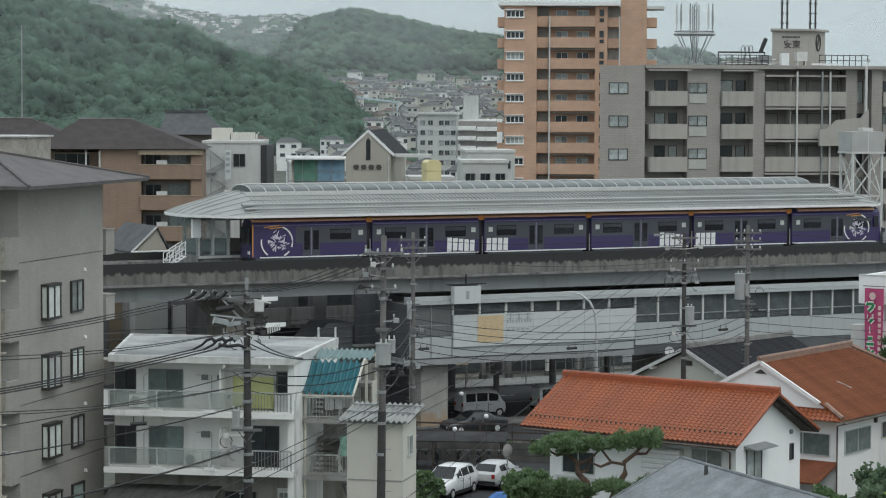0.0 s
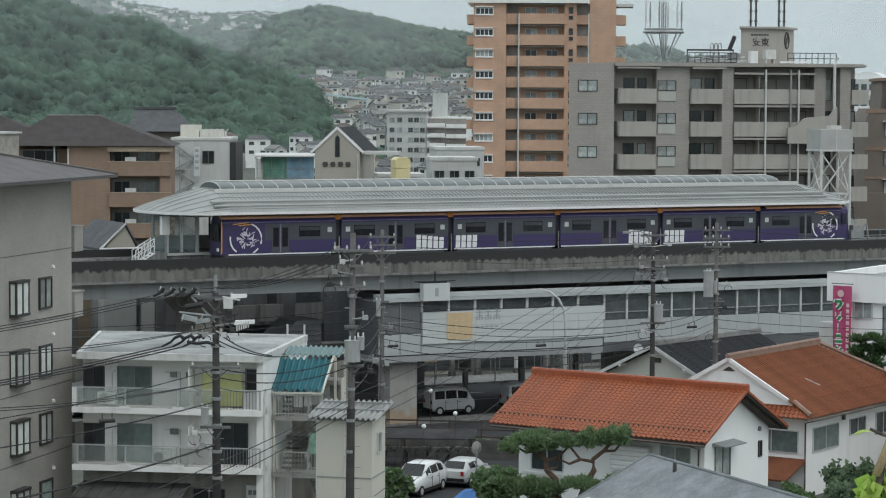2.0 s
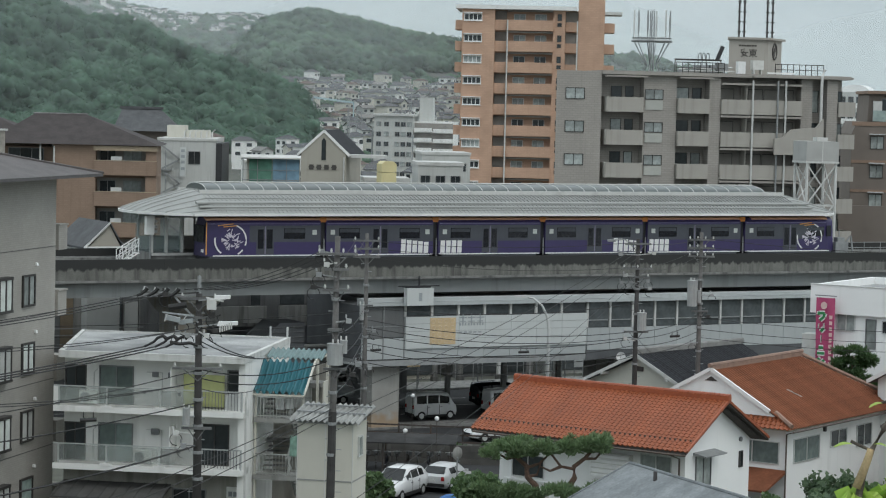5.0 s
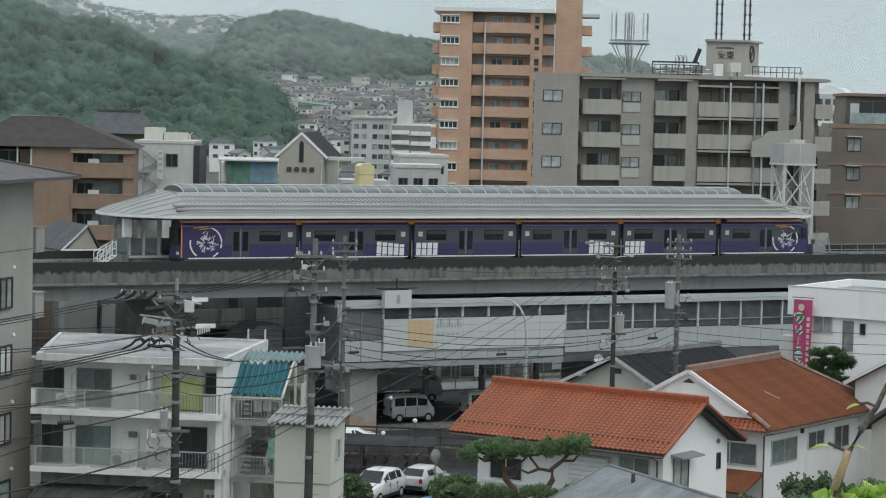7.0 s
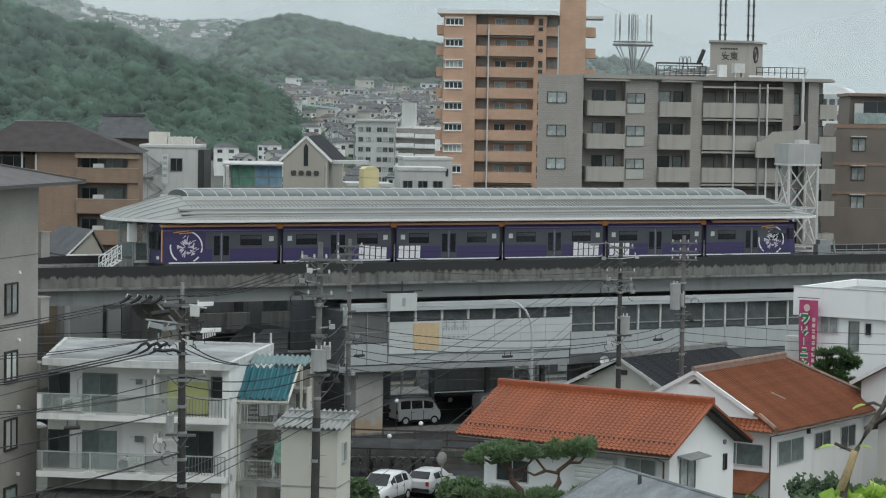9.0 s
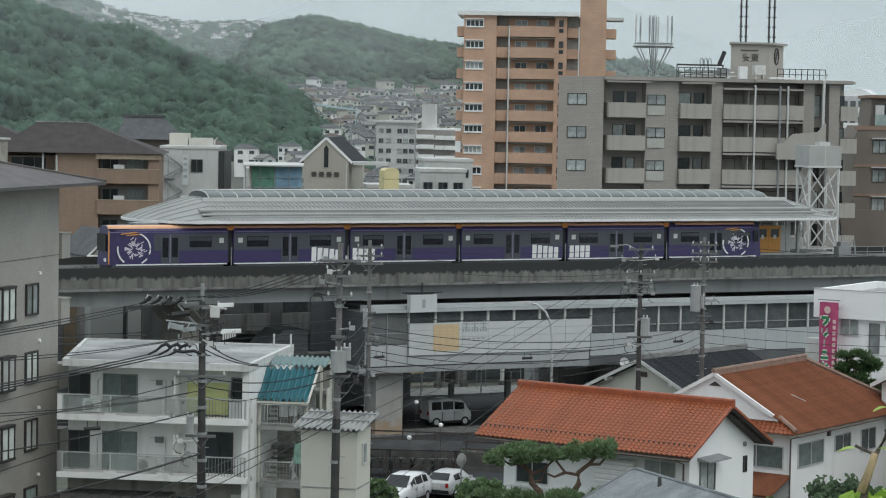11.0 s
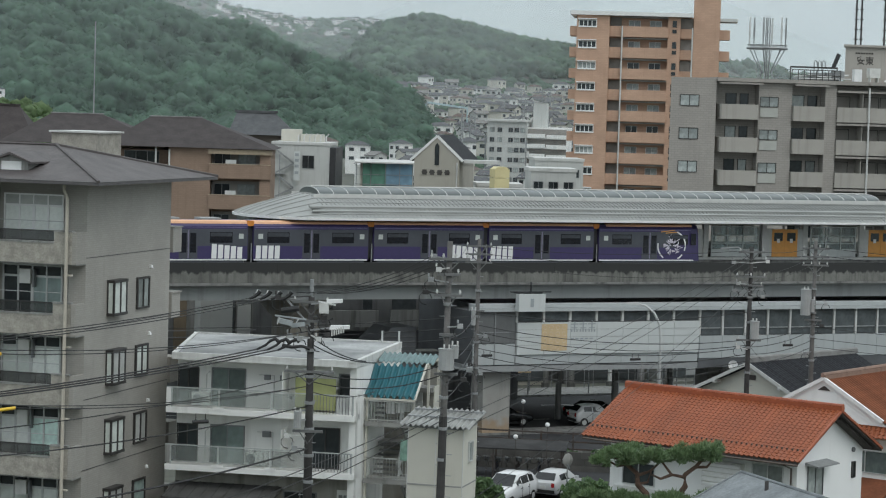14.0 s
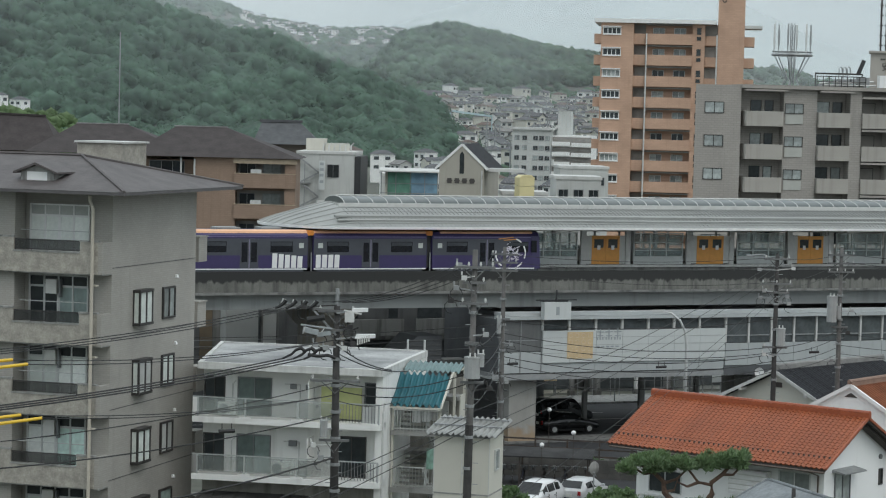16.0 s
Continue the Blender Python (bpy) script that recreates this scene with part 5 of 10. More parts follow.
def build_stair():
    s = thing("outside_stair", pose(-7.68, 103, 0, 0, 0, -8.5), "outside stair tower with a teal corrugated roof", "stairs")
    corrugated(0.05, 2.6, (5.2, 10.62), (3.95, 10.33), 11, 0.05, TEAL_PALE, "upper_sheet", s, "pale corrugated roof sheet")
    corrugated(-0.62, 2.2, (3.85, 10.22), (1.9, 9.02), 10, 0.085, TEAL, "lower_sheet", s, "teal corrugated roof sheet", sag=-0.14)
    part("roof_frame", Geo().beam((-0.3, 1.9, 8.91), (2.2, 1.9, 8.91), 0.08).beam((2.2, 1.9, 8.91), (2.3, 3.85, 10.24), 0.08).beam((-0.3, 1.9, 8.91), (-0.1, 3.85, 10.24), 0.08)
         .beam((2.3, 3.85, 10.24), (2.6, 5.2, 10.46), 0.1), WALL_CREAM, s)
    for x, y, z in ((2.15, 2.0, 8.88), (2.4, 3.9, 10.3), (2.6, 5.1, 10.45), (0.05, 2.1, 8.88)):
        part("post", Geo().box(x - 0.05, x + 0.05, y - 0.05, y + 0.05, 2.6, z), WALL_CREAM, s)
    part("door", Geo().box(0.9, 1.75, 5.9, 5.99, 7.9, 9.6), WHITE, s, "white flat door under the stair roof")
    for k, z in enumerate((7.9, 5.4)):
        part("landing", Geo().box(0.0, 2.25, 1.9, 3.1, z - 0.2, z), CONCRETE, s)
        part("landing", Geo().box(0.0, 2.35, 4.8, 6.0, z + 1.05, z + 1.25), CONCRETE, s)
        guard = part("guard", Geo().box(0.1, 2.2, 1.86, 1.9, z + 0.9, z + 0.95).box(0.1, 2.2, 1.86, 1.9, z + 0.08, z + 0.12), STAIR_SHEET, s, "worn steel landing guard")
        for i in range(15):
            part("picket", Geo().box(0.14 + i * 0.145, 0.165 + i * 0.145, 1.87, 1.89, z, z + 0.9), STAIR_SHEET, guard)
        for i in range(7):
            part("tread", Geo().box(0.15, 1.25, 3.1 + i * 0.25, 3.38 + i * 0.25, z + i * 0.18, z + 0.06 + i * 0.18), CONCRETE_DARK, s)
            part("tread", Geo().box(1.4, 2.5, 3.1 + i * 0.25, 3.38 + i * 0.25, z - i * 0.18, z + 0.06 - i * 0.18), CONCRETE_DARK, s)
        part("stringer", Geo().beam((1.3, 3.0, z + 0.4), (1.3, 4.9, z + 1.7), 0.07, 0.5), STAIR_SHEET, s)
        part("stringer", Geo().beam((1.35, 3.0, z + 0.2), (1.35, 4.9, z - 1.1), 0.07, 0.5), STAIR_SHEET, s)
    # back wall darkened for the shade inside the stair
    part("back_wall", Geo().box(0.0, 2.6, 6.0, 6.12, 2.6, 9.9), WALL_DIRTY_SHADED, s)
    part("panel", Geo().box(2.6, 2.65, 4.1, 5.2, 8.0, 9.3), WALL_CREAM, s)
    laundry = thing("laundry", pose(-7.68, 103, 0, 0, 0, -8.5) @ pose(1.3, 2.6, 8.2), "white towels hung up on a stair landing", "laundry")
    part("towel", Geo().box(-0.5, -0.1, 0, 0.02, 0, 0.55).box(-0.05, 0.3, 0, 0.02, 0.05, 0.55), WHITE, laundry)
    part("line", Geo().tube([(-0.9, 0.01, 0.56), (1.1, 0.01, 0.56)], 0.012, 4), ALU, laundry)
    bags = thing("tarpaulin", pose(-7.68, 103, 0, 0, 0, -8.5) @ pose(2.0, 1.75, 6.6), "faded green netting hung on the stair guard", "netting")
    part("sheet", Geo().sheet([[(-0.35 + 0.1 * i, 0.04 * math.sin(i * 2.2 + j), -0.3 + 0.3 * j + 0.02 * math.sin(i * 3)) for i in range(8)] for j in range(4)]), NET_GREEN, bags, smooth=True)


def build_shed():
    b = thing("utility_tower", pose(-5.08, 97.3, 0, 0, 0, -13), "cream rendered utility tower with a corrugated sheet roof", "shed")
    part("wall", Geo().box(0, 2.3, 0, 2.2, 3.0, 8.72), WALL_CREAM, b)
    for x in (-0.015, 1.15, 2.285):
        part("wall_seam", Geo().box(x, x + 0.03, -0.025, -0.001, 3.5, 8.7), TRIM, b)
    part("base_line", Geo().box(-0.02, 2.32, -0.02, 2.22, 6.4, 6.46), CONCRETE, b)
    window(b, 2.3, 1.1, 7.75, 0.55, 0.75, GLASS_PALE, ALU_PALE, 1, turn=90)
    corrugated(-0.35, 2.65, (2.5, 9.25), (-0.3, 8.86), 13, 0.05, SHEET_GREY, "roof_sheet", b, "grey corrugated roof sheet")
    part("top_plate", Geo().box(0, 2.3, 0, 2.2, 8.721, 8.8), GREY_METAL, b)
    part("batten", Geo().box(-0.3, 2.6, 0.8, 0.9, 9.05, 9.12), GREY_METAL, b)
    part("batten", Geo().box(-0.3, 2.6, 1.9, 2.0, 9.2, 9.27), GREY_METAL, b)


# grimy render with the shade under balconies and stair put into its colour
WALL_DIRTY_SHADED = surf("dirty_shaded_render", (0.30, 0.29, 0.26), 0.9, spread=0.2, scale=0.8, stain=0.6, streak=True, stain_col=(0.12, 0.115, 0.10), bump=0.08)
# near-black sheet colour that takes the place of shade
SHEET_SHADE = surf("shade_dark_sheet", (0.075, 0.075, 0.072), 0.8, spread=0.3, scale=1.5, stain=0.4, stain_col=(0.10, 0.09, 0.08), bump=0.05)
ROOF_EDGE = surf("weathered_white_roof_edge", (0.62, 0.625, 0.605), 0.9, spread=0.1, scale=0.7, stain=0.5, streak=True, stain_col=(0.34, 0.34, 0.32), bump=0.05)
DECK = surf("stained_roof_sheet", (0.33, 0.335, 0.33), 0.6, spread=0.28, scale=0.5, fine=8, stain=0.9, stain_col=(0.13, 0.135, 0.135), stain_scale=0.42, bump=0.05)
FROST_CLEAR = glaze("balcony_glass", (0.34, 0.38, 0.36), 0.3)
FROST_CLEAR.node_tree.nodes["Principled BSDF"].inputs["Alpha"].default_value = 0.34
GLASS_GREEN = glaze("green_tinted_glass", (0.15, 0.19, 0.18), 0.12)
LIME = surf("lime_screen", (0.40, 0.42, 0.19), 0.8, spread=0.08, bump=0.0)
TEAL = surf("teal_sheet", (0.014, 0.115, 0.14), 0.45, spread=0.15, scale=0.8, stain=0.4, stain_col=(0.02, 0.05, 0.055), bump=0.0)
TEAL_PALE = surf("faded_teal_sheet", (0.14, 0.215, 0.215), 0.5, spread=0.15, stain=0.5, stain_col=(0.13, 0.17, 0.17), bump=0.0)
SHEET_GREY = surf("grey_corrugated_sheet", (0.30, 0.305, 0.29), 0.7, spread=0.2, scale=1.2, stain=0.6, stain_col=(0.16, 0.16, 0.15), bump=0.0)
STAIR_SHEET = surf("worn_stair_sheet", (0.36, 0.37, 0.35), 0.7, spread=0.25, scale=1.0, stain=0.5, stain_col=(0.14, 0.14, 0.125), bump=0.05)
NET_GREEN = surf("faded_green_net", (0.20, 0.33, 0.27), 0.9, spread=0.3, scale=4, bump=0.0)
build_white_flats()
build_stair()
build_shed()


# ---- tiled houses ----
TILE = surf("orange_glazed_tile", (0.285, 0.078, 0.027), 0.42, spread=0.16, scale=0.6, fine=7, bump=0.1, each=0.05, stain=0.3, stain_col=(0.22, 0.066, 0.03), stain_scale=1.6, spec=0.5)
TILE_BROWN = surf("rust_brown_tile", (0.185, 0.070, 0.038), 0.85, spread=0.22, scale=0.7, fine=7, bump=0.15, each=0.06, stain=0.35, stain_col=(0.13, 0.065, 0.038), stain_scale=1.2, spec=0.15)
RIDGE_TILE = surf("dark_red_ridge_tile", (0.33, 0.085, 0.035), 0.45, spread=0.15, bump=0.1)
RIDGE_GREY = surf("mortared_ridge_tile", (0.26, 0.17, 0.13), 0.8, spread=0.2, scale=2.0, bump=0.2)
EAVE_WOOD = surf("dark_eave_timber", (0.06, 0.05, 0.045), 0.8, spread=0.25, bump=0.1)
WHITE_WALL = surf("white_plaster", (0.85, 0.855, 0.845), 0.9, spread=0.03, scale=0.3, stain=0.2, streak=True, stain_col=(0.5, 0.5, 0.48), stain_scale=0.6, bump=0.06)


def tile_course(x0, x1, length, pitch=0.29, lap=0.035):
    """One course of wavy pan tiles: lies along x, falls towards -y by length; the front edge stands proud."""
    n = max(int(round((x1 - x0) / pitch)), 1)
    wave = (0.0, 0.055, 0.062, 0.03, -0.012, -0.02)
    xs, hs = [], []
    for i in range(n):
        for k, h in enumerate(wave):
            xs.append(x0 + (x1 - x0) * (i + k / 6) / n)
            hs.append(h)
    xs.append(x1)
    hs.append(0.0)
    g = Geo()
    g.sheet([[(x, 0, h) for x, h in zip(xs, hs)], [(x, -length - 0.03, h + lap) for x, h in zip(xs, hs)], [(x, -length - 0.03, h + lap - 0.05) for x, h in zip(xs, hs)]])
    return g


def tiled_slope(parent, mat, x0, x1, y_ridge, z_ridge, y_eave, z_eave, rows, turn=0, trim=None, lap=0.035):
    """Courses from ridge to eave. trim(k) gives (x0, x1) of course k for hipped slopes."""
    run, drop = y_ridge - y_eave, z_ridge - z_eave
    tilt = math.degrees(math.atan2(drop, run))
    length = math.hypot(run, drop) / rows
    shared = None
    for k in range(rows):
        a, c = trim(k / rows) if trim else (x0, x1)
        if trim:
            me = tile_course(a, c, length, lap=lap).mesh("tile_course", mat)
        else:
            shared = shared or tile_course(a, c, length).mesh("tile_course", mat)
            me = shared
        ob = part("tile_course", me, None, parent)
        ob.matrix_basis = pose(0, 0, 0, 0, 0, turn) @ pose(0, y_ridge - run * k / rows, z_ridge - drop * k / rows, tilt, 0, 0)


def build_orange_house():
    h = thing("house", pose(5.04, 130, 0, 0, 0, -35), "white plastered house with a bright orange pan-tile gable roof", "house")
    part("wall", Geo().prism([(-2.9, 0), (4.0, 0), (4.0, 4.62), (0.1, 6.72), (-2.9, 5.1)], "x", 0.8, 11.9), WHITE_WALL, h)
    part("roof_board", Geo().prism([(-4.3, 4.74), (0.0, 6.92), (4.6, 4.6), (4.6, 4.48), (0.0, 6.78), (-4.3, 4.62)], "x", -0.1, 12.7), EAVE_WOOD, h)
    r = part("roof", Geo().prism([(-4.25, 4.78), (0.0, 6.95), (4.55, 4.64), (0.0, 6.92)], "x", -0.15, 12.72), TILE, h)
    tiled_slope(r, TILE, -0.2, 12.75, 0.0, 6.98, -4.3, 4.78, 19)
    tiled_slope(r, TILE, -12.75, 0.2, 0.0, 6.98, -4.6, 4.62, 20, turn=180)
    ridge = Geo().box(-0.25, 12.8, -0.13, 0.13, 6.96, 7.18)
    for i in range(44):
        ridge.tube([(-0.25 + i * 0.297, 0, 7.20), (0.03 + i * 0.297, 0, 7.21)], 0.11, 7)
    part("ridge", ridge, RIDGE_TILE, r)
    part("verge", Geo().beam((12.72, -4.25, 4.8), (12.72, 0, 6.96), 0.1, 0.12).beam((12.72, 4.55, 4.66), (12.72, 0, 6.96), 0.1, 0.12), RIDGE_TILE, r)
    snow = Geo().box(0.05, 0.13, -3.64, -3.56, 5.2, 5.31).mesh("snow_guard", EAVE_WOOD)
    for i in range(44):
        part("snow_guard", snow, None, r, at=(i * 0.29, 0, 0))
    for y0, z0, y1, z1 in ((-3.9, 4.72, -0.3, 6.55), (4.1, 4.62, 0.4, 6.5)):
        part("rafter_end", Geo().beam((12.2, y0, z0), (12.2, y1, z1), 0.5, 0.1), EAVE_WOOD, h)
    part("gutter", Geo().tube([(0, -4.37, 4.63), (12.7, -4.37, 4.6)], 0.06, 6).tube([(11.6, -4.25, 4.58), (11.6, -2.97, 4.2), (11.6, -2.97, 0.4)], 0.045, 6), COPPER, h)
    # gable end: window under a flat hood, slit window, vent
    window(h, 11.9, -1.05, 3.45, 1.5, 1.55, GLASS_PALE, ALU, 2, turn=90, label="sliding window under a hood")
    part("hood", Geo().prism([(11.9, 4.45), (12.65, 4.3), (12.65, 4.24), (11.9, 4.3)], "y", -2.1, 0.15), GREY_METAL, h)
    window(h, 11.9, 3.0, 3.6, 0.28, 0.75, GLASS, BRONZE, 1, turn=90)
    part("gable_vent", Geo().tube([(11.9, 2.9, 4.65), (12.0, 2.9, 4.65)], 0.13, 10), ALU, h)
    # front: door hood, windows and a shutter box
    window(h, 10.25, -2.9, 3.4, 1.7, 1.6, GLASS_PALE, ALU_PALE, 2)
    window(h, 2.6, -2.9, 2.9, 1.9, 1.1, GLASS, ALU_PALE, 2)
    box = part("shutter_box", Geo().box(6.6, 8.9, -3.25, -2.91, 2.85, 4.1), BOX_WHITE, h, "cream slatted shutter box")
    for k in range(5):
        part("slat", Geo().prism([(-3.25, 2.85 + k * 0.26), (-3.34, 2.83 + k * 0.26), (-3.34, 2.96 + k * 0.26), (-3.25, 3.02 + k * 0.26)], "x", 6.65, 8.85), WHITE, box)
    part("sill_shelf", Geo().box(1.2, 4.2, -3.1, -2.91, 2.1, 2.2), WHITE, h)
    dish = thing("satellite_dish", pose(1.9, 126.5, 0, 0, 0, 35), "grey satellite dish on a pole", "satellite dish")
    part("pole", Geo().tube([(0, 0.2, 0), (0, 0.2, 3.4)], 0.04, 6), GREY_METAL, dish)
    rows = [[(0.32 * r * math.cos(a * math.pi / 8), 0.05 - 0.14 * (1 - r * r) + 0.14, 3.4 + 0.36 * r * math.sin(a * math.pi / 8)) for a in range(17)] for r in (0.02, 0.5, 1.0)]
    part("bowl", Geo().sheet(rows), CONCRETE, dish, smooth=True)
    part("arm", Geo().beam((0, 0, 3.0), (-0.5, -0.5, 3.3), 0.05), GREY_METAL, dish)


def build_brown_house():
    """Hip-and-gable roof; x along the long eave, y back towards the line."""
    h = thing("house", pose(19.46, 130, 0, 0, 0, 55), "white plastered house with a rust-brown tiled hip-and-gable roof", "house")
    part("wall", Geo().box(1.5, 15.2, 0.7, 9.6, 0, 4.55), WHITE_WALL, h)
    part("gable_wall", Geo().prism([(1.1, 5.1), (9.1, 5.1), (5.1, 7.34)], "x", 0.98, 1.08), WHITE_WALL, h)
    r = part("roof", Geo().hull([(0.55, -0.1, 4.55), (15.9, -0.1, 4.55), (15.9, 10.3, 4.55), (0.55, 10.3, 4.55), (1.1, 5.1, 7.38), (11.8, 5.1, 7.38), (1.1, 1.1, 5.15), (1.1, 9.1, 5.15)],
                                [(0, 1, 5, 4, 6), (1, 2, 5), (2, 3, 7, 4, 5), (0, 6, 7, 3), (6, 4, 7), (3, 2, 1, 0)]), TILE_BROWN, h)
    tiled_slope(r, TILE_BROWN, 0, 16, 5.1, 7.40, -0.1, 4.56, 24, lap=0.011, trim=lambda k: (0.85 if k < 0.78 else 0.85 - (k - 0.78) * 1.5, 11.8 + 4.1 * k))
    part("skirt_base", Geo().hull([(0.5, -0.15, 4.52), (1.2, 1.1, 5.2), (1.2, 9.1, 5.2), (0.5, 10.3, 4.52)], [(0, 1, 2, 3)]), TILE, r)
    for k in range(4):
        ob = part("tile_course", tile_course(-9.1 - 1.2 * (k + 0.5) / 4, -1.1 + 1.2 * (k + 0.5) / 4, 0.28), TILE, r)
        ob.matrix_basis = pose(1.25 - 0.19 * k, 0, 5.24 - 0.175 * k, 0, 0, 0) @ pose(0, 0, 0, 0, 0, -90) @ pose(0, 0, 0, 42, 0, 0)
    part("ridge", Geo().box(0.8, 12.0, 4.95, 5.25, 7.36, 7.58).tube([(0.7, 5.1, 7.62), (12.1, 5.1, 7.64)], 0.12, 7), RIDGE_GREY, r)
    for pts in ([(11.9, 5.1, 7.5), (14.0, 2.4, 6.02), (15.95, -0.1, 4.68)], [(11.9, 5.1, 7.5), (15.95, 10.2, 4.68)], [(1.2, 1.2, 5.32), (0.55, -0.12, 4.72)]):
        part("hip_ridge", Geo().tube(pts, 0.13, 6), RIDGE_GREY, r)
    verge = Geo()
    for y0, z0 in ((1.4, 5.37), (9.0, 5.26)):
        verge.beam((0.85, y0, z0), (0.85, 5.1, 7.42), 0.16, 0.2)
    part("bargeboard", verge, WHITE, r, "white bargeboards")
    part("gable_vent", Geo().prism([(4.7, 6.75), (5.5, 6.75), (5.1, 7.0)], "x", 0.94, 0.975), EAVE_WOOD, r)
    part("soffit", Geo().box(0.7, 15.7, 0.1, 10.0, 4.4, 4.5), WALL_CREAM, h)
    part("gutter", Geo().tube([(0.5, -0.25, 4.42), (15.9, -0.25, 4.42)], 0.06, 6).tube([(1.4, -0.2, 4.4), (1.4, 0.6, 4.15), (1.4, 0.6, 0.2)], 0.05, 6), COPPER, h)
    window(h, 4.05, 0.7, 3.1, 3.1, 1.25, GLASS_GREEN, ALU_PALE, 2, label="broad sliding window")
    window(h, 8.1, 0.7, 3.32, 2.0, 0.85, GLASS, ALU_PALE, 2)
    window(h, 11.5, 0.7, 3.15, 1.9, 1.2, GLASS, ALU_PALE, 2)
    part("wall_lamp", Geo().box(6.1, 6.3, 0.55, 0.7, 3.85, 4.15), BRONZE, h)
    window(h, 1.5, 2.7, 3.05, 3.2, 1.15, GLASS_GREEN, ALU_PALE, 2, turn=-90)
    part("loose_batten", Geo().beam((5.3, 2.6, 6.12), (5.75, 1.9, 5.74), 0.05, 0.04), TRIM, r, "pale batten lying on the tiles")
    part("lean_to_roof", Geo().prism([(1.5, 2.15), (-0.95, 1.3), (-0.95, 1.2), (1.5, 2.0)], "y", 0.6, 7.5), TILE_BROWN, h)


def build_dark_house():
    h = thing("house", pose(13.0, 150.0, 0, 0, 0, 48), "cream-walled house with a dark grey tiled gable roof", "house")
    part("wall", Geo().prism([(-4.1, 0), (4.1, 0), (4.1, 4.45), (0, 6.3), (-4.1, 4.45)], "x", 0.5, 11), WALL_CREAM, h)
    r = part("roof", Geo().prism([(-4.9, 4.2), (0, 6.5), (4.9, 4.2), (4.9, 4.08), (0, 6.36), (-4.9, 4.08)], "x", 0, 11.5), ROOF_DARK, h)
    tiled_slope(r, ROOF_DARK, 0.0, 11.5, 0, 6.52, -4.9, 4.22, 16)
    tiled_slope(r, ROOF_DARK, -11.5, 0.0, 0, 6.52, -4.9, 4.22, 16, turn=180)
    part("ridge", Geo().box(-0.1, 11.6, -0.15, 0.15, 6.5, 6.75).tube([(-0.1, 0, 6.78), (11.6, 0, 6.78)], 0.11, 6), RIDGE_PALE, r)
    part("bargeboard", Geo().beam((-0.03, -4.9, 4.15), (-0.03, 0, 6.45), 0.06, 0.2).beam((-0.03, 4.9, 4.15), (-0.03, 0, 6.45), 0.06, 0.2), TRIM, r)
    for y in (-3.9, -2.5, 2.5, 3.9):
        part("purlin_end", Geo().box(-0.15, 0.5, y - 0.09, y + 0.09, 6.2 - abs(y) * 0.47, 6.38 - abs(y) * 0.47), TRIM, h)
    part("vent", Geo().box(0.42, 0.5, -0.3, 0.3, 5.4, 5.7), EAVE_WOOD, h)


COPPER = surf("brown_gutter", (0.10, 0.075, 0.06), 0.5, spread=0.15, bump=0.0)
RIDGE_PALE = surf("pale_ridge_tile", (0.26, 0.26, 0.25), 0.8, spread=0.2, scale=2.0, bump=0.2)
build_orange_house()
build_brown_house()
build_dark_house()


SHOP = pose(24.3, 153.4, -1.73, 0, 0, -33) @ Matrix.Scale(1.08, 4)


def build_white_shop():
    """White flat-roofed building with a banner; x along its front."""
    b = thing("shop_building", SHOP, "white flat-roofed building with a pink banner on its corner", "shop")
    part("wall", Geo().box(0.3, 16, 0.25, 9, 0, 11.2), WHITE_WALL, b)
    part("wall_band", Geo().box(0.0, 16.2, 0.0, 0.3, 10.0, 11.65).box(0.0, 0.29, 0.31, 9.2, 10.0, 11.65).box(15.9, 16.2, 0.31, 9.2, 10.0, 11.65).box(0.3, 15.89, 8.9, 9.2, 10.0, 11.65), WHITE_WALL, b)
    part("roof_deck", Geo().box(0.31, 15.88, 0.32, 8.88, 11.21, 11.24), DECK, b, "stained grey flat roof")
    part("coping", Geo().box(-0.03, 16.25, -0.03, 0.22, 11.655, 11.7), TRIM, b)
    window(b, 2.2, 0.25, 9.55, 1.05, 0.95, GLASS_PALE, ALU_PALE, 2)
    window(b, 3.75, 0.25, 8.95, 0.55, 1.65, GLASS_PALE, ALU, 1)
    window(b, 4.65, 0.25, 9.4, 0.35, 0.65, GLASS, ALU_PALE, 1)
    window(b, 8.05, 0.25, 8.6, 1.0, 1.75, GLASS_PALE, ALU, 1)
    part("awning_box", Geo().box(-0.6, 0.3, 0.3, 1.2, 6.9, 8.7), BOX_WHITE, b)
    s = thing("banner_sign", SHOP @ pose(0.62, -0.5, 0), "pink vertical laundry banner with white and green characters", "banner")
    part("bracket", Geo().box(-0.1, 1.25, -0.03, 0.03, 11.05, 11.1).tube([(0.0, 0.0, 10.9), (0.0, 0.5, 10.9)], 0.03), ALU, s)
    cloth = Geo().sheet([[(0.0 + 1.15 * i / 8, 0.05 * math.sin(i * 1.1 + j * 0.5), 6.4 + 4.55 * j / 12) for i in range(9)] for j in range(13)])
    part("cloth", cloth, PINK, s, smooth=True)
    glyphs(s)
    return b


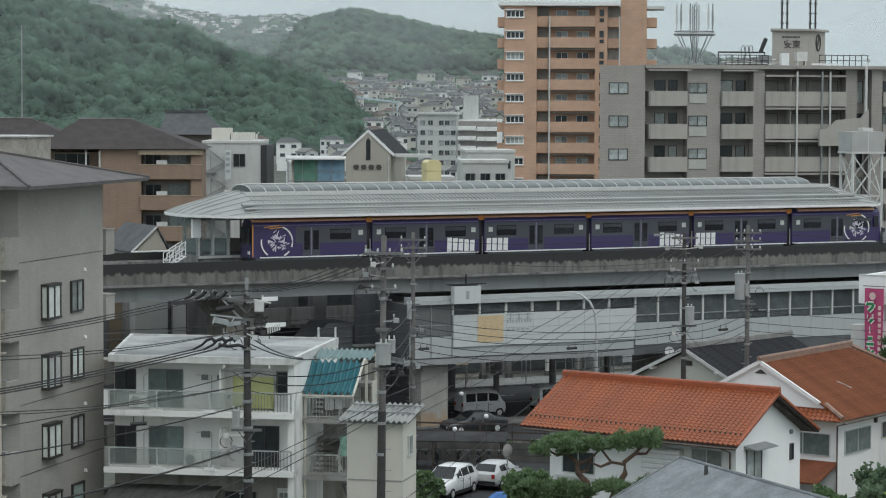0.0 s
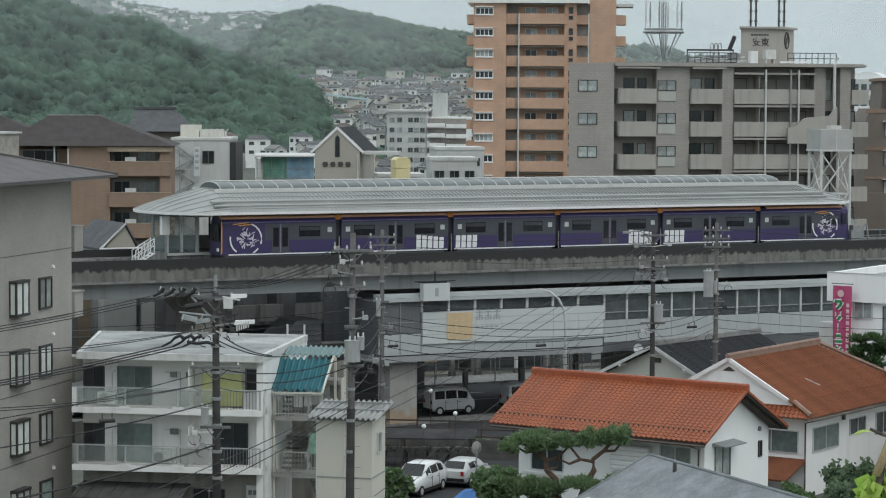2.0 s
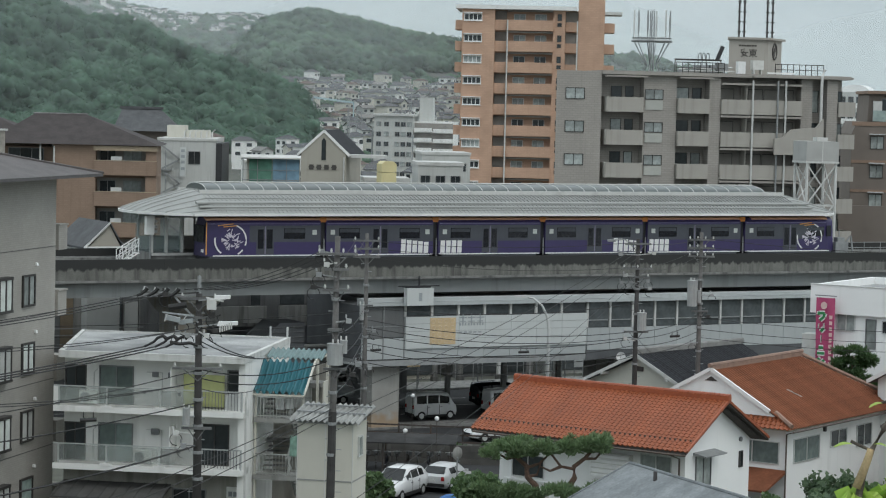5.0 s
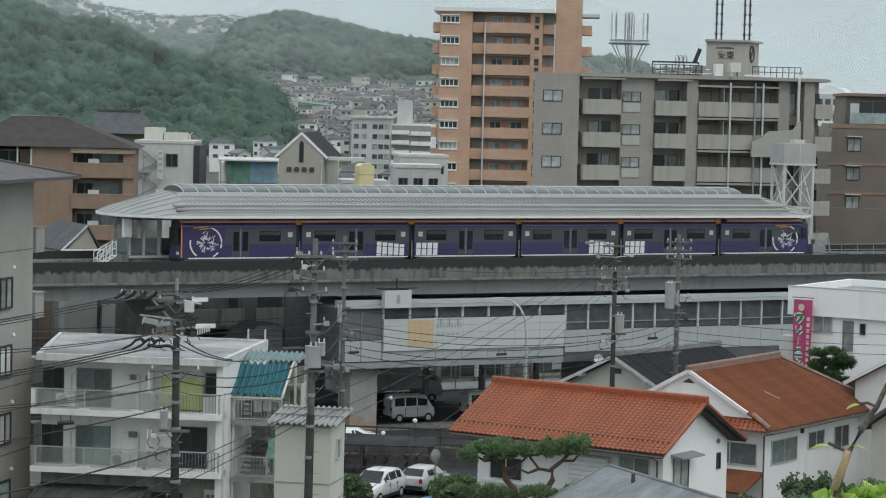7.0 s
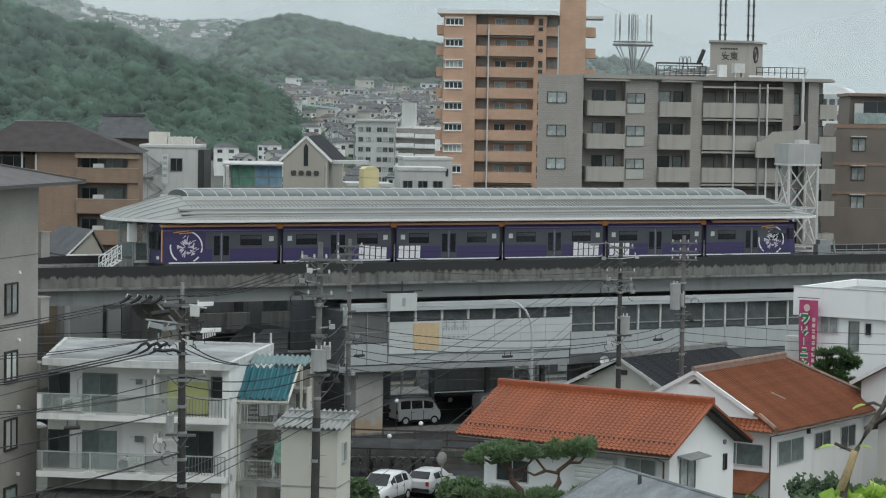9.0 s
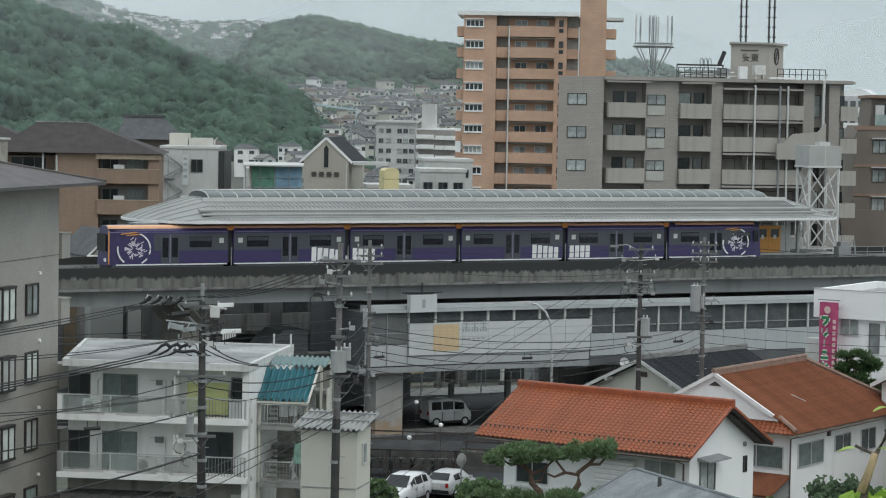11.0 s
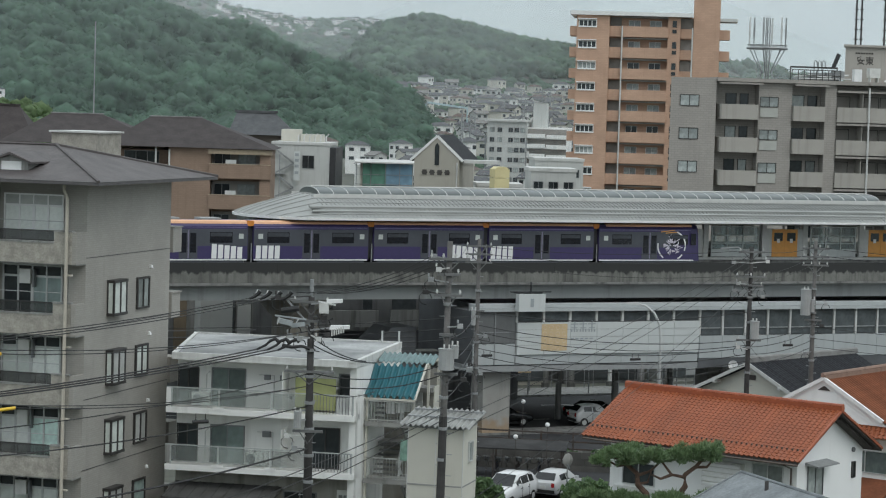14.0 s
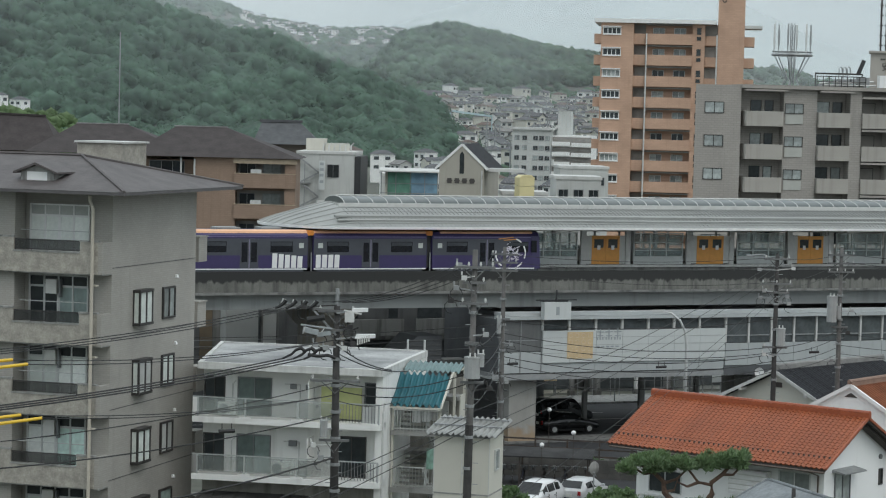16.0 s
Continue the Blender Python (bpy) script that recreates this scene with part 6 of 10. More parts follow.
def glyphs(s):
    """The banner's upright word, clipped where the roof covers it, and a column of small unreadable bars."""
    def line(g, pts, w):
        for p, q in zip(pts, pts[1:]):
            g.beam((p[0], -0.075 if w < 0.2 else -0.06, p[1]), (q[0], -0.075 if w < 0.2 else -0.06, q[1]), 0.012, w)
    signs = {
        "ku": [[(0.25, 1), (0.12, 0.62)], [(0.22, 0.85), (0.8, 0.85), (0.7, 0.45), (0.3, 0.0)]],
        "ri": [[(0.22, 0.95), (0.22, 0.4)], [(0.75, 1.0), (0.75, 0.45), (0.4, 0.0)]],
        "bar": [[(0.5, 0.95), (0.5, 0.05)]],
        "ni": [[(0.25, 0.8), (0.75, 0.8)], [(0.1, 0.12), (0.9, 0.12)]],
        "n": [[(0.15, 0.85), (0.4, 0.65)], [(0.15, 0.08), (0.5, 0.2), (0.9, 0.7)]],
        "gu": [[(0.25, 1), (0.12, 0.62)], [(0.22, 0.85), (0.7, 0.85), (0.62, 0.45), (0.25, 0.0)], [(0.8, 1.1), (0.86, 0.95)], [(0.92, 1.15), (0.98, 1.0)]],
    }
    for k, key in enumerate(("ku", "ri", "bar", "ni", "n", "gu")):
        z0 = 9.62 - k * 0.66
        white, green = Geo(), Geo()
        for st in signs[key]:
            pts = [(0.10 + 0.58 * x, z0 + 0.50 * y) for x, y in st]
            line(white, pts, 0.30)
            line(green, pts, 0.15)
        c = part("character", white, WHITE, s, "white-edged green character")
        part("fill", green, SIGN_GREEN, c)
    part("crest", Geo().prism([(0.5 + 0.2 * math.cos(a * math.pi / 6), 10.5 + 0.22 * math.sin(a * math.pi / 6)) for a in range(12)], "y", -0.075, -0.06), CREST, s)
    for k in range(9):
        part("text_bar", Geo().box(0.86, 1.04, -0.075, -0.06, 7.0 + k * 0.34, 7.22 + k * 0.34), CREST, s, "small pale writing as a bar")


PINK = surf("pink_cloth", (0.44, 0.075, 0.17), 0.9, spread=0.12, scale=1.0, bump=0.0)
SIGN_GREEN = surf("green_print", (0.04, 0.25, 0.09), 0.8, spread=0.1, bump=0.0)
CREST = surf("pale_pink_print", (0.72, 0.52, 0.50), 0.8, spread=0.1, bump=0.0)
build_white_shop()


def build_corner_houses():
    h = thing("house", pose(27.6, 131, 0, 0, 0, 35), "cream house with a brown tiled roof beside the white shop", "house")
    part("wall", Geo().prism([(-3.2, 0), (3.2, 0), (3.2, 4.6), (0, 6.6), (-3.2, 4.6)], "x", 0.4, 9), WALL_CREAM, h)
    part("roof", Geo().prism([(-3.8, 4.4), (0, 6.85), (3.8, 4.4), (3.8, 4.25), (0, 6.7), (-3.8, 4.25)], "x", 0, 9.5), ROOF_SLATE, h)
    part("bargeboard", Geo().beam((-0.03, -3.8, 4.32), (-0.03, 0, 6.78), 0.06, 0.2).beam((-0.03, 3.8, 4.32), (-0.03, 0, 6.78), 0.06, 0.2), ROOF_SLATE, h)
    part("porch", Geo().prism([(-3.2, 2.8), (-4.3, 2.45), (-4.3, 2.3), (-3.2, 2.5)], "x", 0.5, 5), ROOF_SLATE, h)
    part("pipe", Geo().tube([(0.35, 1.0, 0), (0.35, 1.0, 3.2), (0.35, 0.6, 4.0)], 0.04, 6), COPPER, h)
    h = thing("house", pose(28.1, 139.5, 0, 0, 0, 40), "white house with a grey-brown gable roof", "house")
    part("wall", Geo().prism([(-2.8, 0), (2.8, 0), (2.8, 6.3), (0, 7.6), (-2.8, 6.3)], "x", 0.4, 8), WHITE_WALL, h)
    part("roof", Geo().prism([(-3.3, 6.05), (0, 7.75), (3.3, 6.05), (3.3, 5.9), (0, 7.6), (-3.3, 5.9)], "x", 0, 8.4), ROOF_SLATE, h)
    part("bargeboard", Geo().beam((-0.03, -3.3, 6.0), (-0.03, 0, 7.68), 0.06, 0.22).beam((-0.03, 3.3, 6.0), (-0.03, 0, 7.68), 0.06, 0.22), WHITE, h)
    # blue-grey sheet roof below the eye
    h = thing("house", pose(8.6, 100.0, 0, 0, 0, -66.6), "low house with a blue-grey sheet gable roof", "house")
    part("wall", Geo().prism([(-4, 2.0), (4, 2.0), (4, 5.1), (0, 6.85), (-4, 5.1)], "x", 0.5, 13), WALL_CREAM, h)
    r = part("roof", Geo().prism([(-4.9, 4.62), (0, 7.0), (4.9, 4.62), (4.9, 4.52), (0, 6.88), (-4.9, 4.52)], "x", 0, 13.5), ROOF_BLUE, h)
    part("ridge_cap", Geo().tube([(-0.02, 0, 7.0), (13.5, 0, 7.0)], 0.07, 6), ROOF_BLUE, r)
    part("verge", Geo().beam((-0.03, -4.9, 4.6), (-0.03, 0, 6.98), 0.08, 0.12), ROOF_BLUE, r)
    part("verge", Geo().beam((-0.03, 4.9, 4.6), (-0.03, 0, 6.98), 0.08, 0.12), ROOF_BLUE, r)
    seam = Geo().beam((0, 0, 6.99), (0, -4.9, 4.62), 0.02, 0.02).mesh("seam", ROOF_BLUE)
    for i in range(14):
        part("seam", seam, None, r, at=(0.5 + i * 0.91, 0, 0))


ROOF_BLUE = surf("weathered_grey_sheet_roof", (0.215, 0.232, 0.24), 0.8, spread=0.22, scale=0.9, fine=9, stain=0.6, stain_col=(0.14, 0.155, 0.165), stain_scale=1.4, bump=0.15, spec=0.25)
build_corner_houses()

# ---- taupe apartment block with the roof sign ----
def build_taupe_block():
    b = thing("apartment_block", pose(10.97, 214, 0, 0, 0, 12), "taupe mid-rise apartment block with solid balconies and a roof sign", "apartment building")
    part("wall", Geo().prism([(0, 0), (4.12, 0), (4.12, 12), (3.4, 12)], "z", 0, 24.96), WALL_TAUPE, b)
    part("wall", Geo().box(4.13, 27.2, 1.5, 12, 0, 24.7), WALL_TAUPE, b)
    part("wall", Geo().box(8.1, 11.15, 0.3, 1.49, 0, 24.7), WALL_TAUPE, b)
    part("wall", Geo().box(14.15, 15.2, 0.1, 1.49, 0, 24.7), WALL_TAUPE, b)
    part("pillar", Geo().box(22.85, 23.9, 0.2, 1.49, 0, 24.7), WALL_TAUPE, b)
    part("wall", Geo().box(25.2, 26.2, -0.1, 1.49, 0, 24.7), WALL_TAUPE, b)
    part("roof_slab", Geo().box(4.13, 27.4, -0.25, 12.2, 24.72, 25.05), WALL_TAUPE, b)
    for x0, x1, y0, z0, z1 in ((4.3, 8.2, -0.6, 24.5, 24.65), (11.2, 14.3, -0.6, 24.5, 24.65), (18.0, 27.5, -0.55, 24.75, 24.95)):
        part("roof_step", Geo().box(x0, x1, y0, -0.26, z0, z1), WALL_TAUPE, b)
    bal = Geo().prism([(0, -0.05), (0.12, -0.2), (3.3, -0.2), (3.5, -0.05), (3.5, 1.4), (3.38, 1.4), (3.25, 0.0), (0.25, 0.0), (0.12, 1.4), (0, 1.4)], "z", 0, 1.32)
    bal.box(0.1, 3.4, 0.0, 1.45, -0.02, 0.1)
    bal1 = bal.mesh("balcony", BALCONY)
    bal2 = Geo().box(0, 2.9, -0.15, -0.02, 0, 1.32).box(0, 0.12, -0.02, 1.4, 0, 1.32).box(2.78, 2.9, -0.02, 1.4, 0, 1.32).box(0.12, 2.78, -0.02, 1.4, 0, 0.1).mesh("balcony", BALCONY)
    bal3 = Geo().box(0, 7.6, -0.15, -0.02, 0, 1.32).box(0, 7.6, -0.02, 1.4, 0, 0.1).mesh("balcony", BALCONY)
    bal4 = Geo().box(0, 1.6, -0.3, -0.15, 0, 1.32).box(1.48, 1.6, -0.14, 2.5, 0, 1.32).box(0, 1.48, -0.14, 1.4, 0, 0.1).mesh("balcony", BALCONY)
    for k in range(8):
        z = 21.42 - 2.91 * k
        window(b, 1.7, 0, z + 1.55, 1.65, 0.9, GLASS_PALE, BRONZE, 2)
        for me, x in ((bal1, 4.5), (bal2, 11.2), (bal3, 15.22), (bal4, 26.25)):
            part("balcony", me, None, b, at=(x, 0, z))
        window(b, 9.05, 0.3, z + 1.6, 1.6, 0.8, GLASS_PALE, BRONZE, 2)
        part("spandrel", Geo().box(8.25, 9.85, 0.22, 0.28, z + 0.25, z + 1.08), SPANDREL, b)
        for x, w in ((5.9, 0.9), (7.1, 0.7), (12.0, 1.2), (13.4, 0.8), (16.2, 1.3), (18.9, 1.3), (20.4, 1.3), (22.1, 0.8), (24.55, 0.7), (26.8, 0.8)):
            window(b, x, 1.5, z + 1.3, w, 1.9, GLASS if (k + int(x)) % 3 else GLASS_PALE, BRONZE, 1, name="balcony_door")
        part("divider", Geo().box(17.6, 17.65, 0, 1.45, z + 0.1, z + 2.6), BALCONY, b)
        # darker sheet on the back wall, for the shade in the recess
        part("recess_back", Geo().box(15.3, 22.8, 1.44, 1.48, z + 0.1, z + 2.7), RECESS_SHADE, b)
        part("slab_edge", Geo().box(15.2, 22.85, -0.18, 1.4, z + 2.62, z + 2.8), WALL_TAUPE, b)
    pipes = ((18.1, TRIM), (20.45, GREY_METAL), (21.2, TRIM))
    for x, m in pipes:
        part("pipe", Geo().tube([(x, -0.3, 2), (x, -0.3, 24.5)], 0.09, 6), m, b)
    part("flue", Geo().tube([(24.5, -0.5, 20.8), (24.5, -0.5, 25.0), (24.8, -0.4, 25.6)], 0.14, 8), TRIM, b, "pale flue pipe with a cowl")
    part("stair_wall", Geo().prism([(20.0, 17.9), (24.6, 17.9), (24.6, 21.2), (23.9, 20.4), (21.6, 20.2), (20.6, 19.4), (20.0, 19.3)], "y", -1.0, -0.7), BALCONY, b)
    roof = part("sign_house", Geo().prism([(16.66, 2.5), (20.4, 2.5), (22.95, 6.0), (17.9, 6.0)], "z", 25.05, 28.2), BALCONY, b, "rooftop sign housing")
    part("cap", Geo().prism([(16.4, 2.2), (20.55, 2.2), (23.4, 6.2), (17.8, 6.2)], "z", 28.21, 28.4), BALCONY, roof)
    for x, sign in ((17.72, "安"), (18.54, "東")):
        lettering("sign_character", sign, 0.80, INK, roof, (x, 2.485, 26.70), label="dark painted character")
    for k in range(7):
        part("sign_bar", Geo().box(17.6 + k * 0.245, 17.78 + k * 0.245, 2.45, 2.49, 27.58, 27.72), INK, roof)
    mark = [(21.58 + 0.589 * 0.68 * math.cos(a), 4.06 + 0.808 * 0.68 * math.cos(a), 27.2 + 0.70 * math.sin(a)) for a in [i * math.pi / 8 for i in range(17)]]
    part("sign_mark", Geo().tube(mark, 0.09, 5).beam((21.39, 3.8, 26.7), (21.77, 4.32, 27.7), 0.07, 0.3), INK, roof, "round dark mark")
    for i, x in enumerate((18.25, 18.75, 20.95, 21.45)):
        g = Geo().tube([(x, 4.5, 28.4), (x, 4.5, 36.5)], 0.085, 6)
        for j in range(9):
            g.box(x - 0.16, x + 0.16, 4.4, 4.6, 28.9 + j * 0.9, 29.02 + j * 0.9)
        part("mast", g, BRONZE, b, "dark lattice radio mast")
    part("roof_tank", Geo().box(16.7, 17.4, -0.05, 0.6, 25.06, 26.15), WHITE, b, "white rooftop cabinet")
    part("roof_unit", Geo().box(18.3, 19.3, 0.5, 1.3, 25.45, 26.3).box(18.4, 18.5, 0.6, 1.2, 25.06, 25.45).box(19.1, 19.2, 0.6, 1.2, 25.06, 25.45), BOX_WHITE, b)
    for x0, x1, h in ((11.3, 15.8, 0.95), (20.6, 25.2, 1.0)):
        g = Geo()
        n = int((x1 - x0) / 0.55)
        for i in range(n + 1):
            g.box(x0 + (x1 - x0) * i / n - 0.03, x0 + (x1 - x0) * i / n + 0.03, 1.0, 1.06, 25.06, 25.06 + h)
        for z in (0.5, 0.98):
            g.box(x0, x1, 1.0, 1.06, 25.06 + h * z - 0.06, 25.06 + h * z)
        part("roof_rail", g, BRONZE, b)
    gear = part("roof_gear", Geo().box(12.0, 15.9, 1.6, 3.2, 25.06, 25.3).box(13.3, 14.5, 1.5, 2.6, 25.3, 25.75).box(14.6, 15.9, 1.4, 2.4, 25.45, 25.8), GREY_METAL, b, "grey rooftop plant on a frame")
    part("fan_unit", Geo().box(15.2, 16.2, 1.2, 2.0, 25.3, 25.95).box(15.3, 16.1, 1.15, 1.2, 25.4, 25.85), GREY_METAL, gear, "dark rooftop fan unit")
    part("frame", Geo().box(11.3, 11.38, 1.6, 1.68, 25.06, 26.3).box(15.6, 15.68, 1.6, 1.68, 25.06, 26.3).box(11.3, 15.7, 1.58, 1.7, 26.15, 26.3).box(12.2, 15.4, 1.7, 1.76, 25.95, 26.02), BRONZE, gear)
    for k in range(3):
        part("pipe_bend", Geo().tube([(13.55 + k * 0.38, 1.8, 25.7), (13.55 + k * 0.38, 1.8, 26.7), (13.65 + k * 0.38, 1.8, 26.85), (13.8 + k * 0.38, 1.8, 26.8), (13.85 + k * 0.38, 1.8, 26.3)], 0.05, 6), GREY_METAL, gear)
    part("dish", Geo().beam((15.4, 2, 26.25), (15.9, 2, 27.5), 0.12, 0.36), DARK, gear, "dark tilted antenna plate")
    part("pipe", Geo().tube([(11.6, 1.3, 25.35), (13.0, 1.3, 25.5), (14.2, 1.3, 25.4), (16.6, 1.3, 25.6)], 0.09, 6).tube([(12.0, 1.2, 25.2), (16.8, 1.2, 25.25)], 0.07, 6), ALU_PALE, gear)
    part("pipe_run", Geo().box(19.5, 22.0, -0.1, 0.1, 25.1, 25.25), WHITE, b)
    # lattice antenna mast behind the roof edge
    a = thing("radio_mast", pose(21.2, 236, 0), "grey lattice radio mast with a ring of panel antennas", "antenna mast")
    shaft = Geo()
    for dx, dy in ((-0.2, -0.2), (0.2, -0.2), (0, 0.25)):
        shaft.tube([(dx, dy, 18), (dx, dy, 31.2)], 0.055, 5)
    for k in range(22):
        shaft.beam((-0.2, -0.2, 18.2 + k * 0.6), (0.2, -0.2, 18.8 + k * 0.6), 0.06).beam((0.2, -0.2, 18.2 + k * 0.6), (-0.2, -0.2, 18.8 + k * 0.6), 0.05)
    part("shaft", shaft, GREY_METAL, a, "lattice shaft")
    part("platform", Geo().tube([(1.9 * math.cos(i * math.pi / 6), 1.9 * math.sin(i * math.pi / 6), 28.3) for i in range(13)], 0.12, 5).tube([(1.9 * math.cos(i * math.pi / 6), 1.9 * math.sin(i * math.pi / 6), 28.6) for i in range(13)], 0.05, 5).beam((-1.9, 0, 28.3), (1.9, 0, 28.3), 0.15), GREY_METAL, a)
    for i in range(6):
        x, y = 1.8 * math.cos(i * math.pi / 3 + 0.2), 1.8 * math.sin(i * math.pi / 3 + 0.2)
        part("panel_antenna", Geo().tube([(x, y, 28.3), (x, y, 30.2)], 0.06, 5).box(x - 0.09, x + 0.09, y - 0.07, y + 0.07, 29.3, 30.7).box(x - 0.07, x + 0.07, y - 0.06, y + 0.06, 30.75, 31.25), ALU_PALE if i % 2 else GREY_METAL, a)
        part("brace", Geo().beam((x, y, 28.3), (0.3 * x, 0.3 * y, 26.0), 0.09).beam((0.3 * x, 0.3 * y, 26.0), (x, y, 24.0), 0.07), GREY_METAL, a)


SPANDREL = surf("pale_spandrel_sheet", (0.42, 0.425, 0.39), 0.7, spread=0.08, scale=1.0, bump=0.02)
BALCONY = surf("taupe_balcony", (0.375, 0.355, 0.32), 0.9, spread=0.07, scale=0.4, stain=0.3, streak=True, stain_col=(0.22, 0.205, 0.18), bump=0.06)
# the balconies' shade is put into this back-wall colour
RECESS_SHADE = surf("shaded_balcony_back", (0.26, 0.245, 0.225), 0.9, spread=0.15, scale=0.8, bump=0.0)
INK = surf("dark_print", (0.06, 0.055, 0.05), 0.7, spread=0.1, bump=0.0)
build_taupe_block()


def build_brick_tower():
    b = thing("apartment_tower", pose(4.0, 336, 0, 0, 0, -3), "tall orange-brick apartment tower with balconies and white awnings", "apartment tower")
    part("wall", Geo().box(0, 4.5, 0, 14, 0, 35.0), WALL_BRICK, b)
    part("wall", Geo().box(4.51, 16, 1.6, 14, 0, 35.0), WALL_BRICK, b)
    part("column", Geo().box(12.5, 14.2, 0.3, 1.59, 0, 35.0), WALL_BRICK, b)
    part("shaft_mark", Geo().tube([(16.75 + 0.3 * math.cos(k * math.pi / 5), 0.77, 38.55 + 0.42 * math.sin(k * math.pi / 5)) for k in range(11)], 0.07, 5), INK, b, "small dark mark")
    part("lift_shaft", Geo().box(16.0, 19.6, 0.8, 8, 0, 39.5), WALL_BRICK, b, "brick lift shaft rising above the roof")
    part("shaft_cap", Geo().box(15.7, 19.9, 0.5, 8.3, 39.51, 39.9), TRIM, b)
    part("roof_slab", Geo().box(-0.9, 15.8, -0.5, 14.3, 35.02, 35.55), EAVE_WHITE, b, "white roof slab edge")
    main = Geo().box(6.2, 12.5, -0.1, 0.06, 0, 1.45).box(12.36, 12.5, 0.06, 1.6, 0, 1.45).box(6.2, 12.36, 0.06, 1.6, 0, 0.15).mesh("balcony", WALL_BRICK)
    small = Geo().box(4.5, 6.1, 0.4, 0.52, 0, 1.45).box(4.5, 6.1, 0.52, 1.6, 0, 0.15).mesh("balcony", WALL_BRICK)
    side = Geo().box(-0.95, 0.0, 0.5, 6, 0, 1.3).mesh("balcony", WALL_BRICK)
    nook = Geo().box(14.25, 15.95, 0.9, 1.05, 0, 1.3).box(14.25, 15.95, 1.06, 1.6, 0, 0.15).mesh("balcony", WALL_BRICK)
    right = Geo().box(19.62, 21.0, 1.5, 6, 0, 1.3).mesh("balcony", WALL_BRICK)
    awn = Geo().box(0.15, 2.75, -0.45, 0.0, 0, 0.12).mesh("awning", WHITE)
    for k in range(12):
        z = 32.15 - 2.9 * k
        for me in (main, small, side, nook, right):
            part("balcony", me, None, b, at=(0, 0, z))
        part("awning", awn, None, b, at=(0, 0, z + 2.28))
        window(b, 1.5, 0, z + 1.75, 2.3, 0.75, GLASS_PALE if k % 4 == 2 else GLASS, WHITE, 4, bar=0.1)
        part("sill", Geo().box(0.2, 2.8, -0.12, 0.0, z + 1.18, z + 1.28), WHITE, b)
        part("recess_back", Geo().box(4.55, 6.1, 1.52, 1.58, z + 0.2, z + 2.75), RECESS_SHADE, b)
        # dark strip under the slab above, in place of its shade
        part("slab_shadow_gap", Geo().box(6.2, 12.45, 0.2, 1.58, z + 2.62, z + 2.78), RECESS_SHADE, b)
        for x in (7.9, 10.8):
            window(b, x, 1.55, z + 1.75, 1.5, 1.0, GLASS_PALE if (k + int(x)) % 3 else GLASS, ALU_PALE, 2, bar=0.07)
        window(b, 13.4, 0.3, z + 1.9, 0.5, 0.8, GLASS, BRONZE, 1)
        window(b, 13.4, 0.3, z + 0.9, 0.5, 0.4, GLASS, BRONZE, 1)
        part("recess_back", Geo().box(14.25, 15.95, 1.52, 1.58, z + 0.2, z + 2.75), RECESS_SHADE, b)
    for x in (6.25, 15.85):
        part("pipe", Geo().tube([(x, -0.2, 1), (x, -0.2, 33.6)], 0.11, 6), TRIM, b)
    part("right_slab", Geo().box(19.62, 22, 1.0, 7, 34.6, 35.0), TRIM, b)


build_brick_tower()


